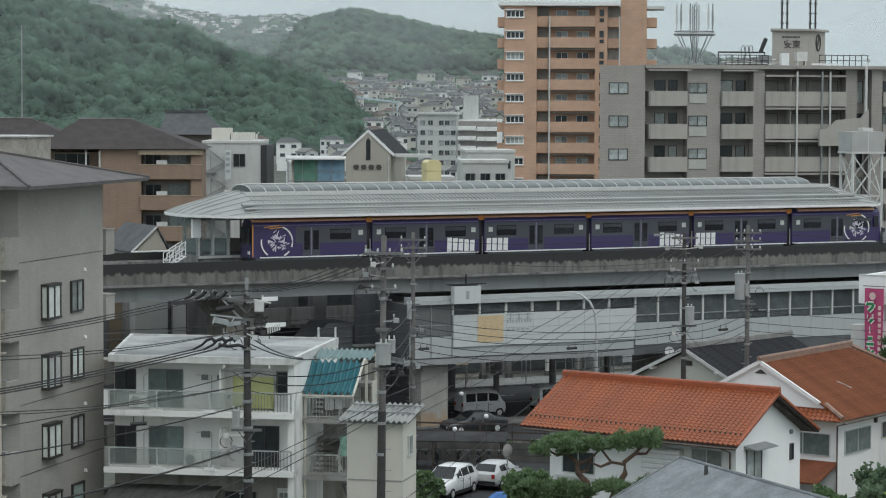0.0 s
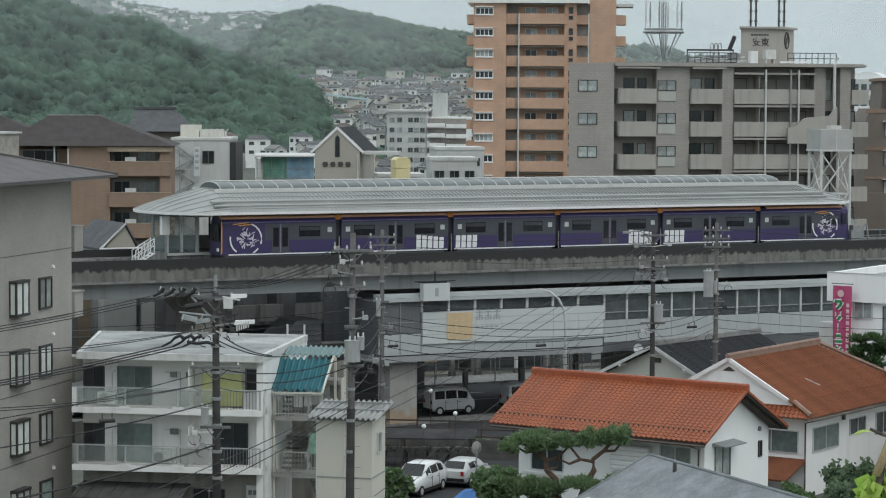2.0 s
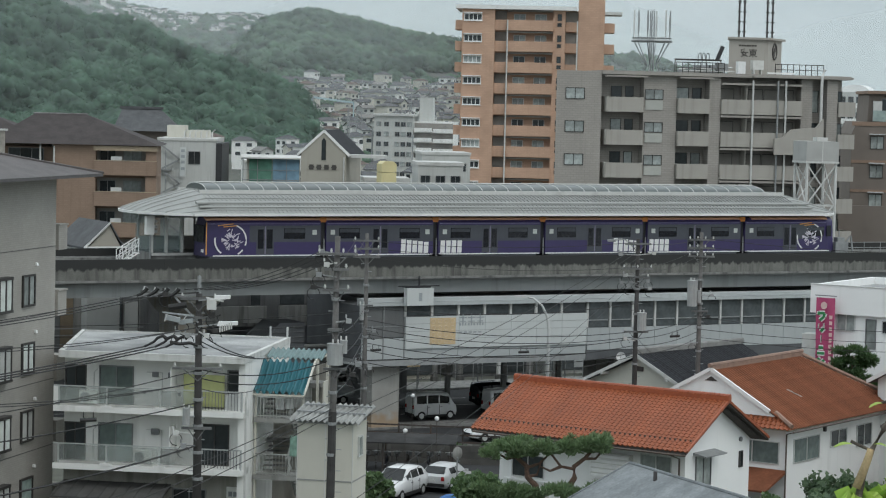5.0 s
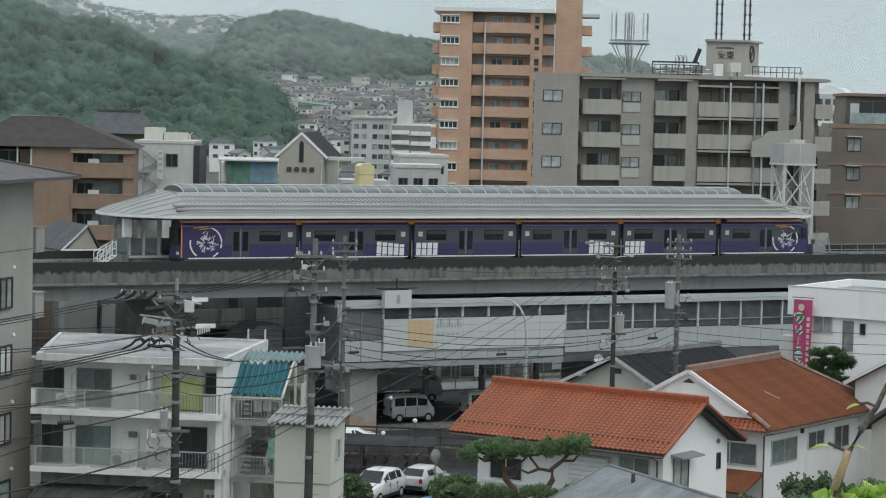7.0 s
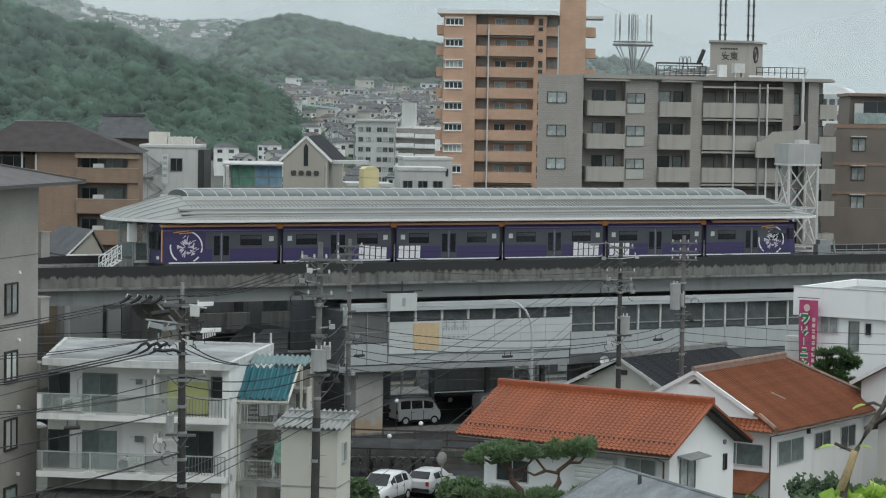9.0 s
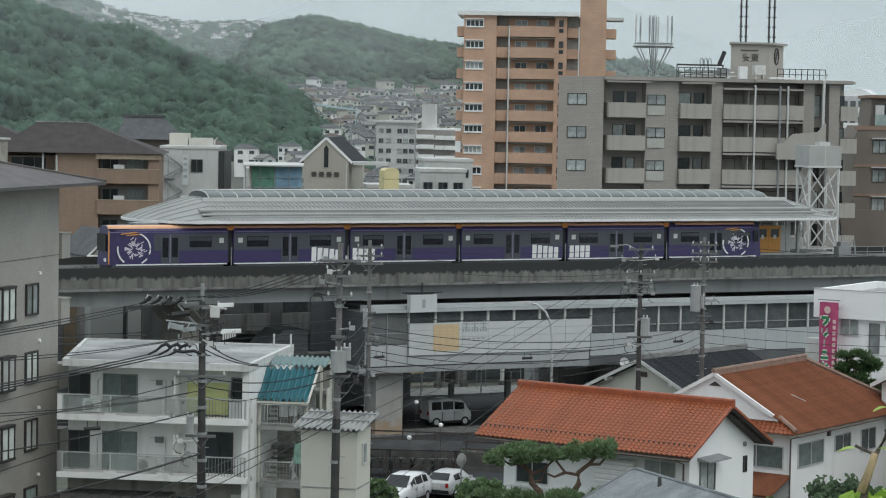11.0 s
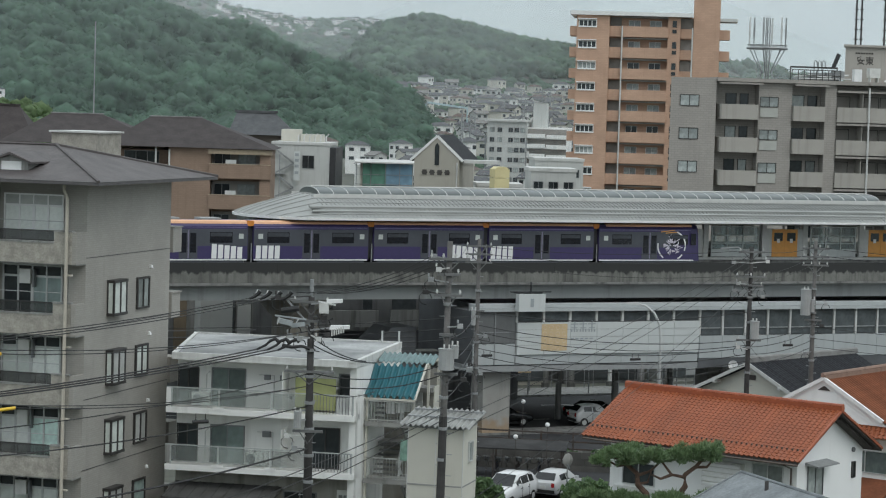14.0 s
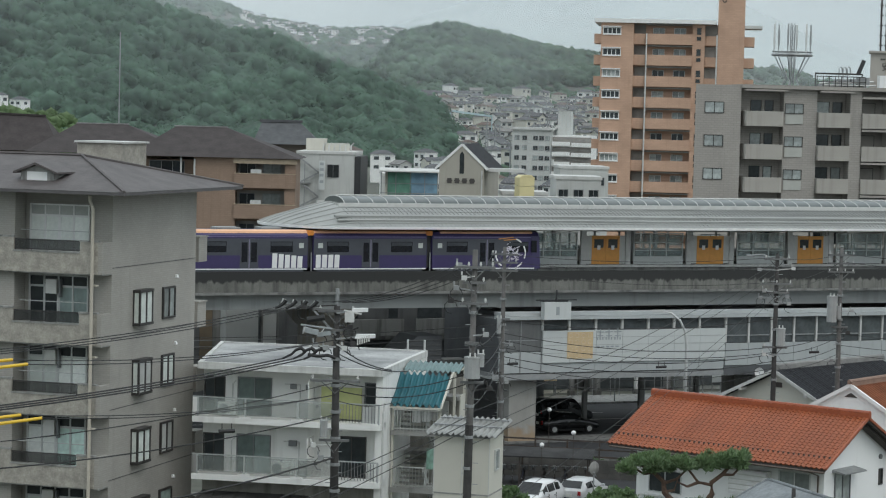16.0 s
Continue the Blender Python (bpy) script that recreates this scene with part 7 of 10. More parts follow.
def build_brown_flats(name_at, label, ridge_x, wing):
    """Brown tiled flats with a dark hipped roof; x along the front."""
    b = thing("apartment_block", name_at, label, "apartment building", "brown tiled flats")
    part("wall", Geo().box(-3.9, -0.01, 0.0, 11, 0, 17.2), WALL_BROWN, b)
    part("wall", Geo().box(0, 5.4, 1.5, 11, 0, 17.2), WALL_BROWN, b)
    part("pier_wall", Geo().box(4.6, 5.6, 0.0, 1.49, 0, 17.2), WALL_BROWN, b)
    if wing:
        part("wing_wall", Geo().box(-9.5, -3.91, 1.5, 11, 0, 16.9), WALL_BROWN, b)
    for k in range(6):
        z = 14.43 - 2.88 * k
        part("balcony", Geo().box(-0.1, 5.65, -0.25, -0.1, z, z + 1.3).box(0, 5.5, -0.1, 1.49, z, z + 0.15), WALL_BROWN, b)
        part("coping", Geo().box(-0.12, 5.67, -0.28, -0.07, z + 1.31, z + 1.38), TRIM_TAN, b)
        part("recess_back", Geo().box(0.02, 4.58, 1.44, 1.49, z + 0.15, z + 2.6), RECESS_SHADE, b)
        window(b, 1.0, 1.43, z + 1.35, 1.4, 1.9, GLASS, ALU, 2, name="balcony_door")
        window(b, 3.3, 1.43, z + 1.35, 1.6, 1.9, GLASS_PALE, ALU, 2, name="balcony_door")
        part("screen", Geo().box(1.4, 2.4, 0.0, 0.05, z + 1.3, z + 1.75), ALU_PALE, b)
        if wing:
            part("wing_balcony", Geo().box(-9.5, -3.95, -0.1, 0.05, z, z + 1.15).box(-9.5, -3.95, 0.06, 1.49, z, z + 0.15), TRIM_TAN, b)
            window(b, -6.6, 1.48, z + 1.5, 3.2, 1.6, GLASS, ALU, 3, name="balcony_door")
            part("wing_post", Geo().box(-5.2, -5.05, -0.05, 0.1, z + 1.15, z + 2.88), TRIM, b)
    part("lintel", Geo().box(-0.2, 5.7, -0.35, 1.49, 16.7, 17.15), TRIM_TAN, b)
    part("pipe", Geo().tube([(-3.85, -0.12, 2), (-3.85, -0.12, 17.0)], 0.1, 6), TRIM, b)
    lo, hi = (-10.2, 6.0)
    part("roof", Geo().hull([(lo, -0.6, 17.22), (hi, -0.6, 17.22), (hi, 11.6, 17.22), (lo, 11.6, 17.22), (ridge_x[0], 5.5, 20.0), (ridge_x[1], 5.5, 20.0)],
                            [(0, 1, 5, 4), (1, 2, 5), (2, 3, 4, 5), (3, 0, 4), (3, 2, 1, 0)]), ROOF_BROWN, b)
    part("ridge_cap", Geo().box(ridge_x[0] - 0.2, ridge_x[1] + 0.2, 5.4, 5.6, 19.98, 20.08), CONCRETE, b)
    return b


TRIM_TAN = surf("tan_coping", (0.36, 0.29, 0.21), 0.8, spread=0.1, stain=0.3, stain_col=(0.22, 0.17, 0.13), bump=0.0)
ROOF_BROWN = surf("dark_brown_slate_roof", (0.048, 0.040, 0.039), 0.9, spread=0.2, scale=1.0, fine=6, bump=0.3, bump_scale=5)
build_brown_flats(pose(-31.05, 226, 0, 0, 0, 3), "brown tiled flats with a dark hipped roof and open balconies", (-6.2, -1.5), True)
B2 = build_brown_flats(pose(-41.8, 231, 0, 0, 0, 3), "brown tiled flats with a dark hipped roof and a thin mast", (-6.0, -1.2), True)
part("mast", Geo().tube([(-2.0, 5.5, 20.1), (-2.0, 5.5, 29.0)], 0.06, 5), GREY_METAL, B2)


def build_background():
    """The low town behind the station, building by building."""
    w = thing("clinic_building", pose(-29.1, 260, 0, 0, 0, 0), "pale three-storey building with an outside stair and an upright sign", "building")
    part("wall", Geo().box(0, 6.2, 0, 9, 0, 17.2), WALL_PALE, w)
    part("dark_fin", Geo().box(6.21, 6.85, -0.1, 9, 0, 17.0), DARK, w)
    part("parapet", Geo().box(-0.1, 6.3, -0.1, 9.1, 17.21, 17.5), TRIM, w)
    window(w, 3.9, 0, 15.4, 1.2, 1.3, GLASS, ALU, 2)
    for k in range(4):
        g = Geo()
        g.beam((0.3, -0.4, 16.8 - 2.6 * k), (2.4, -0.4, 15.2 - 2.6 * k), 0.18).beam((2.4, -0.4, 15.2 - 2.6 * k), (0.5, -0.4, 14.2 - 2.6 * k), 0.18).box(0.2, 1.5, -0.6, 0, 14.0 - 2.6 * k, 14.12 - 2.6 * k)
        part("stair_flight", g, GREY_METAL, w)
        part("stair_post", Geo().tube([(0.9, -0.5, 14.1 - 2.6 * k), (0.9, -0.5, 16.2 - 2.6 * k)], 0.06), GREY_METAL, w)
    s = part("sign", Geo().box(2.45, 3.05, -0.75, -0.55, 13.4, 16.5), SIGN_WHITE, w, "upright white sign")
    for z in (16.0, 15.4, 14.8, 14.1):
        part("sign_bar", Geo().box(2.55, 2.95, -0.78, -0.76, z, z + 0.3), BAR_GREY, s)
    for i in range(6):
        part("roof_vent", Geo().tube([(2.5 + i * 0.6, 3, 17.5), (2.5 + i * 0.6, 3, 18.1), (2.8 + i * 0.6, 3, 18.4)], 0.1, 6), TRIM, w)
    part("roof_room", Geo().box(0.5, 2.5, 4, 7, 17.5, 18.8).box(2.6, 5.0, 4, 7, 17.5, 18.3), WALL_CREAM, w)
    t = thing("temple_roof_house", pose(-38.6, 300, 0, 0, 0, 5), "old house with a broad dark grey tiled roof", "house")
    part("wall", Geo().box(0.4, 7, 0.5, 8, 0, 17.9), WALL_UMBER, t)
    part("roof", Geo().hull([(-0.6, -0.8, 17.6), (8, -0.8, 17.6), (8, 9, 17.6), (-0.6, 9, 17.6), (0.4, 4, 20.3), (5.2, 4, 20.3)], [(0, 1, 5, 4), (1, 2, 5), (2, 3, 4, 5), (3, 0, 4), (3, 2, 1, 0)]), ROOF_GREY, t)
    part("ridge_cap", Geo().box(0.1, 5.5, 3.8, 4.2, 20.28, 20.6), ROOF_GREY, t)
    g = thing("gabled_hall", pose(-10.08, 230, 0, 0, 0, -4), "beige gabled hall with a narrow arched window and dark lettering", "building")
    part("wall", Geo().prism([(-2.14, 0), (2.14, 0), (2.14, 16.95), (0, 18.85), (-2.14, 16.95)], "y", 0, 14), WALL_BEIGE, g)
    part("roof", Geo().prism([(-2.5, 16.65), (0, 19.0), (2.5, 16.65), (2.5, 16.5), (0, 18.83), (-2.5, 16.5)], "y", 0.1, 14.3), ROOF_DARK, g)
    part("bargeboard", Geo().beam((-2.5, 0.0, 16.62), (0, 0.0, 18.95), 0.22, 0.22).beam((2.5, 0.0, 16.62), (0, 0.0, 18.95), 0.22, 0.22), WHITE, g)
    part("slit_window", Geo().prism([(-0.2, 16.2), (0.22, 16.2), (0.22, 18.0), (0.01, 18.3), (-0.2, 18.0)], "y", -0.06, 0.02), GLASS, g)
    for i in range(4):
        x = -1.35 + i * 0.72
        part("letter_bar", Geo().box(x, x + 0.42, -0.08, 0.0, 15.28, 15.75).box(x - 0.06, x + 0.48, -0.07, 0.0, 15.45, 15.58), INK, g, "dark sign character as bars")
    part("lower_canopy", Geo().box(2.2, 5.8, 0.5, 3, 16.45, 16.75), TRIM, g)
    part("downpipe", Geo().tube([(1.95, -0.1, 3), (1.95, -0.1, 16.5)], 0.08, 6), TRIM, g)
    n = thing("netted_stall", pose(-20.2, 268, 0, 0, 0, 4), "balcony front hung with green and blue netting under a sheet awning", "building")
    part("wall", Geo().box(0, 5.9, 0.4, 5, 0, 15.6), WALL_CREAM, n)
    part("awning", Geo().prism([(0.4, 15.75), (-0.7, 15.45), (-0.7, 15.3), (0.4, 15.55)], "x", -0.6, 6.2), TRIM, n)
    for x0, x1, m, nm in ((0.3, 2.9, NET_GREEN2, "green_net"), (2.9, 5.8, NET_BLUE, "blue_net")):
        part(nm, Geo().sheet([[(x0 + (x1 - x0) * i / 8, 0.2 + 0.06 * math.sin(i * 2 + j), 12.6 + 2.7 * j / 6) for i in range(9)] for j in range(7)]), m, n, smooth=True)
    for k in range(5):
        part("pole", Geo().tube([(-0.4 + k * 1.6, 0.05, 11.5), (-0.4 + k * 1.6, 0.02, 15.4)], 0.045, 5), GREY_METAL, n)
    part("rails", Geo().box(-0.5, 6.2, 0.1, 0.16, 12.9, 13.0).box(-0.5, 6.2, 0.1, 0.16, 14.0, 14.06), GREY_METAL, n)
    k = thing("water_tank", pose(-4.0, 225, 0, 0, 0, 20), "cream yellow sectional water tank", "water tank")
    part("stand", Geo().box(-0.8, 0.8, -0.8, 0.8, 0, 14.3), CONCRETE, k)
    part("tank", Geo().box(-0.72, 0.72, -0.72, 0.72, 14.35, 15.3).box(-0.72, 0.72, -0.72, 0.72, 15.34, 16.1), TANK, k)
    part("lid", Geo().prism([(-0.72, 16.11), (0.72, 16.11), (0.4, 16.35), (-0.4, 16.35)], "y", -0.7, 0.7), TANK, k)
    o = thing("dome_roof_store", pose(-7.6, 206, 0, 0, 0, 10), "low store with a white curved roof", "building")
    part("roof", Geo().prism([(2.2 * math.cos(a * math.pi / 8), 13.4 + 0.75 * math.sin(a * math.pi / 8)) for a in range(9)], "y", 0, 5), WHITE, o)
    part("wall", Geo().box(-2.2, 2.2, 0.1, 5, 0, 13.38), WALL_PALE, o)
    for (x, y, wd, dp, h, m, lab) in ((-6.5, 243, 4.5, 6, 13.9, WALL_WHITE, "white low commercial block with small windows"), (-1.2, 246, 4.6, 6, 15.5, WALL_PALE, "pale flat-roofed block with a small stair room"),
                                      (-13.5, 300, 5, 6, 15.0, WALL_CREAM, "cream flat-roofed block behind the station"), (-24.5, 320, 6, 6, 13.5, WALL_PALE, "pale flat-roofed block behind the station"), (-1.0, 300, 6, 8, 15.5, WALL_PALE, "pale walk-up block behind the station")):
        q = thing("low_building", pose(x, y, 0, 0, 0, 6), lab, "building")
        part("wall", Geo().box(0, wd, 0, dp, 0, h), m, q)
        part("parapet", Geo().box(-0.1, wd + 0.1, -0.1, dp + 0.1, h + 0.01, h + 0.35), TRIM, q)
        for i in range(3):
            for j in range(3):
                window(q, wd * (i + 0.5) / 3, 0, h - 1.5 - 2.8 * j, 0.9, 0.9, GLASS, ALU, 2)
    m = thing("white_mid_rise", pose(-10.4, 445, 0, 0, 0, -6), "weathered white mid-rise flats with stacked balconies", "apartment building")
    part("wall", Geo().box(0, 7.2, 0, 12, 0, 19.5), WALL_PALE, m)
    part("wall", Geo().box(7.21, 14.4, 1.4, 12, 0, 18.6), WALL_WHITE, m)
    part("stair_tower", Geo().box(7.9, 10.3, 4, 8, 18.61, 23.0), WALL_PALE, m)
    part("roof_edge", Geo().box(-0.4, 7.6, -0.5, 12.2, 19.51, 19.9), TRIM, m)
    for k2 in range(9):
        z = 16.7 - 1.82 * k2
        part("balcony", Geo().box(7.3, 10.6, 0.1, 0.3, z, z + 0.75).box(7.3, 10.6, 0.31, 1.39, z, z + 0.12), WALL_WHITE, m)
        part("balcony", Geo().box(10.9, 14.6, -0.2, 0.0, z - 0.15, z + 0.6).box(10.9, 14.6, 0.01, 1.39, z - 0.15, z), WALL_WHITE, m)
        part("recess_back", Geo().box(7.3, 14.4, 1.3, 1.38, z + 0.13, z + 1.6), RECESS_SHADE, m)
        for x in (0.9, 2.3, 4.3, 5.4, 6.5):
            window(m, x, 0, z + 1.3, 0.8, 0.75, GLASS if (k2 + int(x)) % 3 else GLASS_PALE, ALU, 2)
    # far blocks beyond the taupe flats
    f = thing("distant_tower_block", pose(72.4, 420, 0, 0, 0, -20), "distant white tower block with rows of balconies", "apartment building")
    part("wall", Geo().box(-2.2, 3.5, 0, 9, 0, 25.6), WALL_PALE, f)
    part("roof_room", Geo().prism([(2.6 * math.cos(a * math.pi / 8) + 0.4, 25.6 + 1.3 * math.sin(a * math.pi / 8)) for a in range(9)], "y", 1, 7), WHITE, f)
    for k2 in range(9):
        for x in (-1.4, 0.0, 1.4, 2.7):
            window(f, x, 0, 24.2 - 2.7 * k2, 0.9, 1.1, GLASS, ALU, 1)
        part("balcony", Geo().box(-2.3, 3.6, -0.5, -0.4, 22.8 - 2.7 * k2, 23.7 - 2.7 * k2), WALL_WHITE, f)
    u = thing("umber_apartment_block", pose(40.7, 235, 0, 0, 0, -4), "dark brown tiled apartment block with a sloped corner and roof terrace", "apartment building")
    part("wall", Geo().prism([(0.0, 0), (14, 0), (14, 21.0), (0.5, 21.0), (0.0, 19.8)], "y", 0, 12), WALL_UMBER, u)
    part("wall_top", Geo().prism([(1.61, 21.01), (14, 21.01), (14, 23.7), (1.75, 23.7)], "y", 1.6, 12), WALL_UMBER, u)
    part("band", Geo().box(0.0, 14.05, -0.06, 0.0, 20.6, 21.0).box(0, 14.05, -0.06, 0.0, 17.0, 17.3).box(0, 14.05, -0.06, 0.0, 14.2, 14.45), WALL_BROWN, u)
    part("terrace_glass", Geo().box(2.0, 14, 0.1, 0.14, 21.05, 22.1), FROST, u)
    window(u, 5.0, 1.6, 22.3, 4.0, 1.8, GLASS, ALU, 3)
    part("terrace_tank", Geo().box(2.1, 2.9, 0.6, 1.4, 21.05, 23.0), TRIM, u)
    part("roof_edge", Geo().box(1.5, 14.2, 0.9, 12.2, 23.71, 24.0), WALL_BROWN, u)
    for k2 in range(6):
        z = 19.0 - 2.8 * k2
        window(u, 2.45, 0, z, 1.2, 1.15, GLASS_PALE, BRONZE, 2, label="window under a small hood")
        part("hood", Geo().box(1.7, 3.2, -0.4, 0, z + 0.75, z + 0.85), ALU_PALE, u)
        window(u, 6.6, 0, z, 1.0, 1.2, GLASS, ALU_PALE, 1)
    part("street_wall", Geo().box(-9, 14, -9, -8.6, 10, 13.2), WALL_UMBER, u)
    a = thing("white_air_duct", pose(36.0, 226, 0), "white box lamp on a bracket at a wall", "lamp")
    part("box", Geo().box(-0.6, 0.8, -0.3, 0.3, 14.2, 14.75), WHITE, a)
    part("bracket", Geo().box(-1.6, -0.6, -0.1, 0.1, 14.3, 14.4).tube([(-1.5, 0, 0), (-1.5, 0, 14.3)], 0.1), GREY_METAL, a)
    # raised water tank on a lattice stand
    wt = thing("water_tower", pose(30.15, 190, 0, 0, 0, 14), "pale square water tank on a white lattice stand", "water tower")
    part("tank", Geo().box(-1.35, 1.35, -1.35, 1.35, 17.95, 19.5), TANK_PALE, wt)
    part("tank_seam", Geo().box(-0.03, 0.03, -1.37, -1.35, 17.95, 19.5), TRIM, wt)
    part("tank_base", Geo().box(-1.4, 1.4, -1.4, 1.4, 17.8, 17.94), TRIM, wt)
    part("hatch", Geo().box(-0.2, 0.7, -0.6, 0.2, 19.51, 19.8), TRIM, wt)
    st = Geo()
    for x, y in ((-1.2, -1.2), (1.2, -1.2), (1.2, 1.2), (-1.2, 1.2)):
        st.tube([(x, y, 0), (x, y, 17.8)], 0.11, 6)
    for z in (2.5, 5.5, 8.5, 11.5, 14.5):
        for p, q in (((-1.2, -1.2), (1.2, -1.2)), ((1.2, -1.2), (1.2, 1.2)), ((1.2, 1.2), (-1.2, 1.2)), ((-1.2, 1.2), (-1.2, -1.2))):
            st.beam((*p, z), (*q, z), 0.1).beam((*p, z), (*q, z + 3.2), 0.09).beam((*q, z), (*p, z + 3.2), 0.09)
    part("stand", st, TRIM, wt, "white lattice stand")
    # hall seen under the line, left of the pier, and houses beyond
    an = thing("station_annex", LINE @ pose(0, 15.5, 0), "grey annex with pale wall panels and dark windows behind the line", "building")
    part("wall", Geo().box(-44, 6, 0, 8, 0, 8.6), ANNEX_SHADED, an)
    for s, w in ((-10.8, 5.0), (-4.8, 2.5)):
        part("pale_panel", Geo().box(s, s + w, -0.6, -0.4, 5.65, 6.85), CONCRETE, an, "pale grey balcony front")
        part("dark_window", Geo().box(s + 0.3, s + 1.6, -0.08, -0.02, 6.9, 8.0).box(s + w - 1.0, s + w - 0.3, -0.08, -0.02, 6.9, 8.0), HALL_GLASS, an)
        part("balcony_floor", Geo().box(s, s + w, -0.6, -0.02, 5.4, 5.64), CONCRETE_DARK, an)
        # dark strip standing in for the shade below each balcony
        part("dark_band", Geo().box(s, s + w + 1.2, -0.1, -0.03, 3.6, 5.3), SIDE_DARK, an)
    part("shutter", Geo().box(-21.2, -20.25, -0.1, -0.02, 4.0, 7.6), ANNEX_SHUT, an)
    part("pale_panel", Geo().box(-20.2, -19.0, -0.12, -0.02, 4.5, 7.7), CONCRETE, an)
    part("pale_panel", Geo().box(-18.9, -17.6, -0.14, -0.02, 4.5, 7.6), WALL_PALE, an)
    part("pale_panel", Geo().box(-16.5, -15.5, -0.14, -0.02, 4.5, 7.3), WALL_PALE, an)
    part("shutter", Geo().box(-13.5, -12.2, -0.1, -0.02, 6.1, 7.5), ANNEX_OCHRE, an, "faded ochre shutter")
    part("lattice", Geo().box(-12.1, -10.95, -0.12, -0.06, 6.5, 6.56).box(-12.1, -10.95, -0.12, -0.06, 6.95, 7.01).box(-12.1, -10.95, -0.12, -0.06, 7.4, 7.46).box(-12.1, -12.02, -0.12, -0.06, 6.56, 7.4).box(-11.56, -11.5, -0.12, -0.06, 6.56, 6.95).box(-11.56, -11.5, -0.12, -0.06, 7.01, 7.4).box(-11.03, -10.95, -0.12, -0.06, 6.56, 6.95), ANNEX_OCHRE, an)
    for s in (-20.22, -18.95, -17.55, -16.6, -15.4):
        part("wall_post", Geo().box(s - 0.06, s + 0.06, -0.22, -0.02, 3.0, 8.3), CONCRETE_DARK, an)
    part("dark_window", Geo().box(-17.4, -16.7, -0.08, -0.02, 5.6, 7.4), HALL_GLASS, an)
    part("rail", Geo().box(-22, -15.2, -0.5, -0.44, 5.5, 5.56).box(-22, -15.2, -0.5, -0.44, 5.05, 5.1), GREY_METAL, an)
    for s in (-33, -29.5, -26):
        part("pale_panel", Geo().box(s, s + 1.7, -0.12, -0.02, 4.5, 7.5), WALL_PALE, an)
        part("shutter", Geo().box(s + 1.9, s + 2.6, -0.1, -0.02, 4.5, 7.2), ANNEX_SHUT, an)
    # added dark stair block, in place of the deep shade under the deck
    st2 = thing("station_stair", LINE @ pose(0, 1.6, 0), "added dark slatted stair block filling the shadowed void beside the hall", "stairs", kind="structure")
    part("side", Geo().prism([(-12.5, 0), (-8.8, 0), (-8.8, 6.9), (-10.6, 6.9), (-12.5, 5.2)], "y", 0.2, 3.2), SIDE_DARK, st2)
    for k in range(7):
        part("slat", Geo().box(-11.6 + 0.05 * k, -8.85, 0.12, 0.19, 4.6 + k * 0.33, 4.66 + k * 0.33), PANEL_DULL, st2)
    ph = thing("track_pavilion", LINE @ pose(-18.2, 14, 0), "small grey gabled roof behind the parapet", "house")
    part("wall", Geo().box(-1.5, 0.9, 0.2, 6, 0, 11.2), WALL_PALE, ph)
    part("roof", Geo().prism([(-1.85, 11.25), (0.05, 13.0), (1.1, 11.25), (1.1, 11.12), (0.05, 12.85), (-1.85, 11.12)], "y", 0, 6.5), ROOF_GREY, ph)
    part("gable", Geo().prism([(-1.5, 11.21), (0.9, 11.21), (0.05, 12.8)], "y", 0.15, 0.3), WALL_BEIGE, ph)
    part("verge", Geo().beam((-1.85, -0.04, 11.2), (0.05, -0.04, 12.95), 0.08, 0.12), TRIM, ph)
    part("front_edge", Geo().box(-1.9, 1.15, -0.5, -0.1, 11.15, 11.3), WALL_WHITE, ph)
    dk = thing("hillside_house", pose(-56.0, 252, 0, 0, 0, 4), "old house with a wide dark slate hipped roof below the woods", "house")
    part("wall", Geo().box(-14, 1.6, 1, 9, 0, 16.9), WALL_UMBER, dk)
    part("roof", Geo().hull([(-15, 0, 16.9), (2.9, 0, 16.9), (2.9, 10, 16.9), (-15, 10, 16.9), (-13, 4, 20.9), (0.6, 4, 20.5)], [(0, 1, 5, 4), (1, 2, 5), (2, 3, 4, 5), (3, 0, 4), (3, 2, 1, 0)]), ROOF_BROWN, dk)
    part("ridge_cap", Geo().beam((-13, 4, 20.95), (0.7, 4, 20.55), 0.3, 0.2), ROOF_BROWN, dk)


WALL_PALE = surf("pale_grey_render", (0.50, 0.51, 0.49), 0.9, spread=0.08, scale=0.4, stain=0.4, streak=True, stain_col=(0.3, 0.3, 0.28), bump=0.05)
WALL_BEIGE = surf("beige_panel_wall", (0.38, 0.36, 0.31), 0.9, spread=0.06, scale=0.4, stain=0.3, streak=True, stain_col=(0.25, 0.235, 0.2), bump=0.05)
ROOF_GREY = surf("grey_tile_roof", (0.085, 0.088, 0.092), 0.9, spread=0.2, scale=1.0, fine=6, bump=0.3, bump_scale=5)
NET_GREEN2 = surf("green_net", (0.13, 0.29, 0.22), 0.9, spread=0.2, scale=1.2, bump=0.0)
NET_BLUE = surf("blue_net", (0.20, 0.33, 0.43), 0.9, spread=0.2, scale=1.2, bump=0.0)
TANK = surf("cream_tank_panel", (0.68, 0.60, 0.33), 0.5, spread=0.06, scale=0.8, bump=0.0, stain=0.2, streak=True, stain_col=(0.45, 0.4, 0.22))
TANK_PALE = surf("pale_tank_panel", (0.38, 0.38, 0.365), 0.6, spread=0.08, scale=0.8, stain=0.4, streak=True, stain_col=(0.3, 0.3, 0.28), bump=0.0)
ANNEX_SHUT = surf("dull_brown_shutter", (0.20, 0.16, 0.11), 0.9, spread=0.2, scale=0.8, bump=0.05)
ANNEX_OCHRE = surf("faded_ochre_shutter", (0.34, 0.24, 0.13), 0.9, spread=0.2, scale=1.5, bump=0.05)
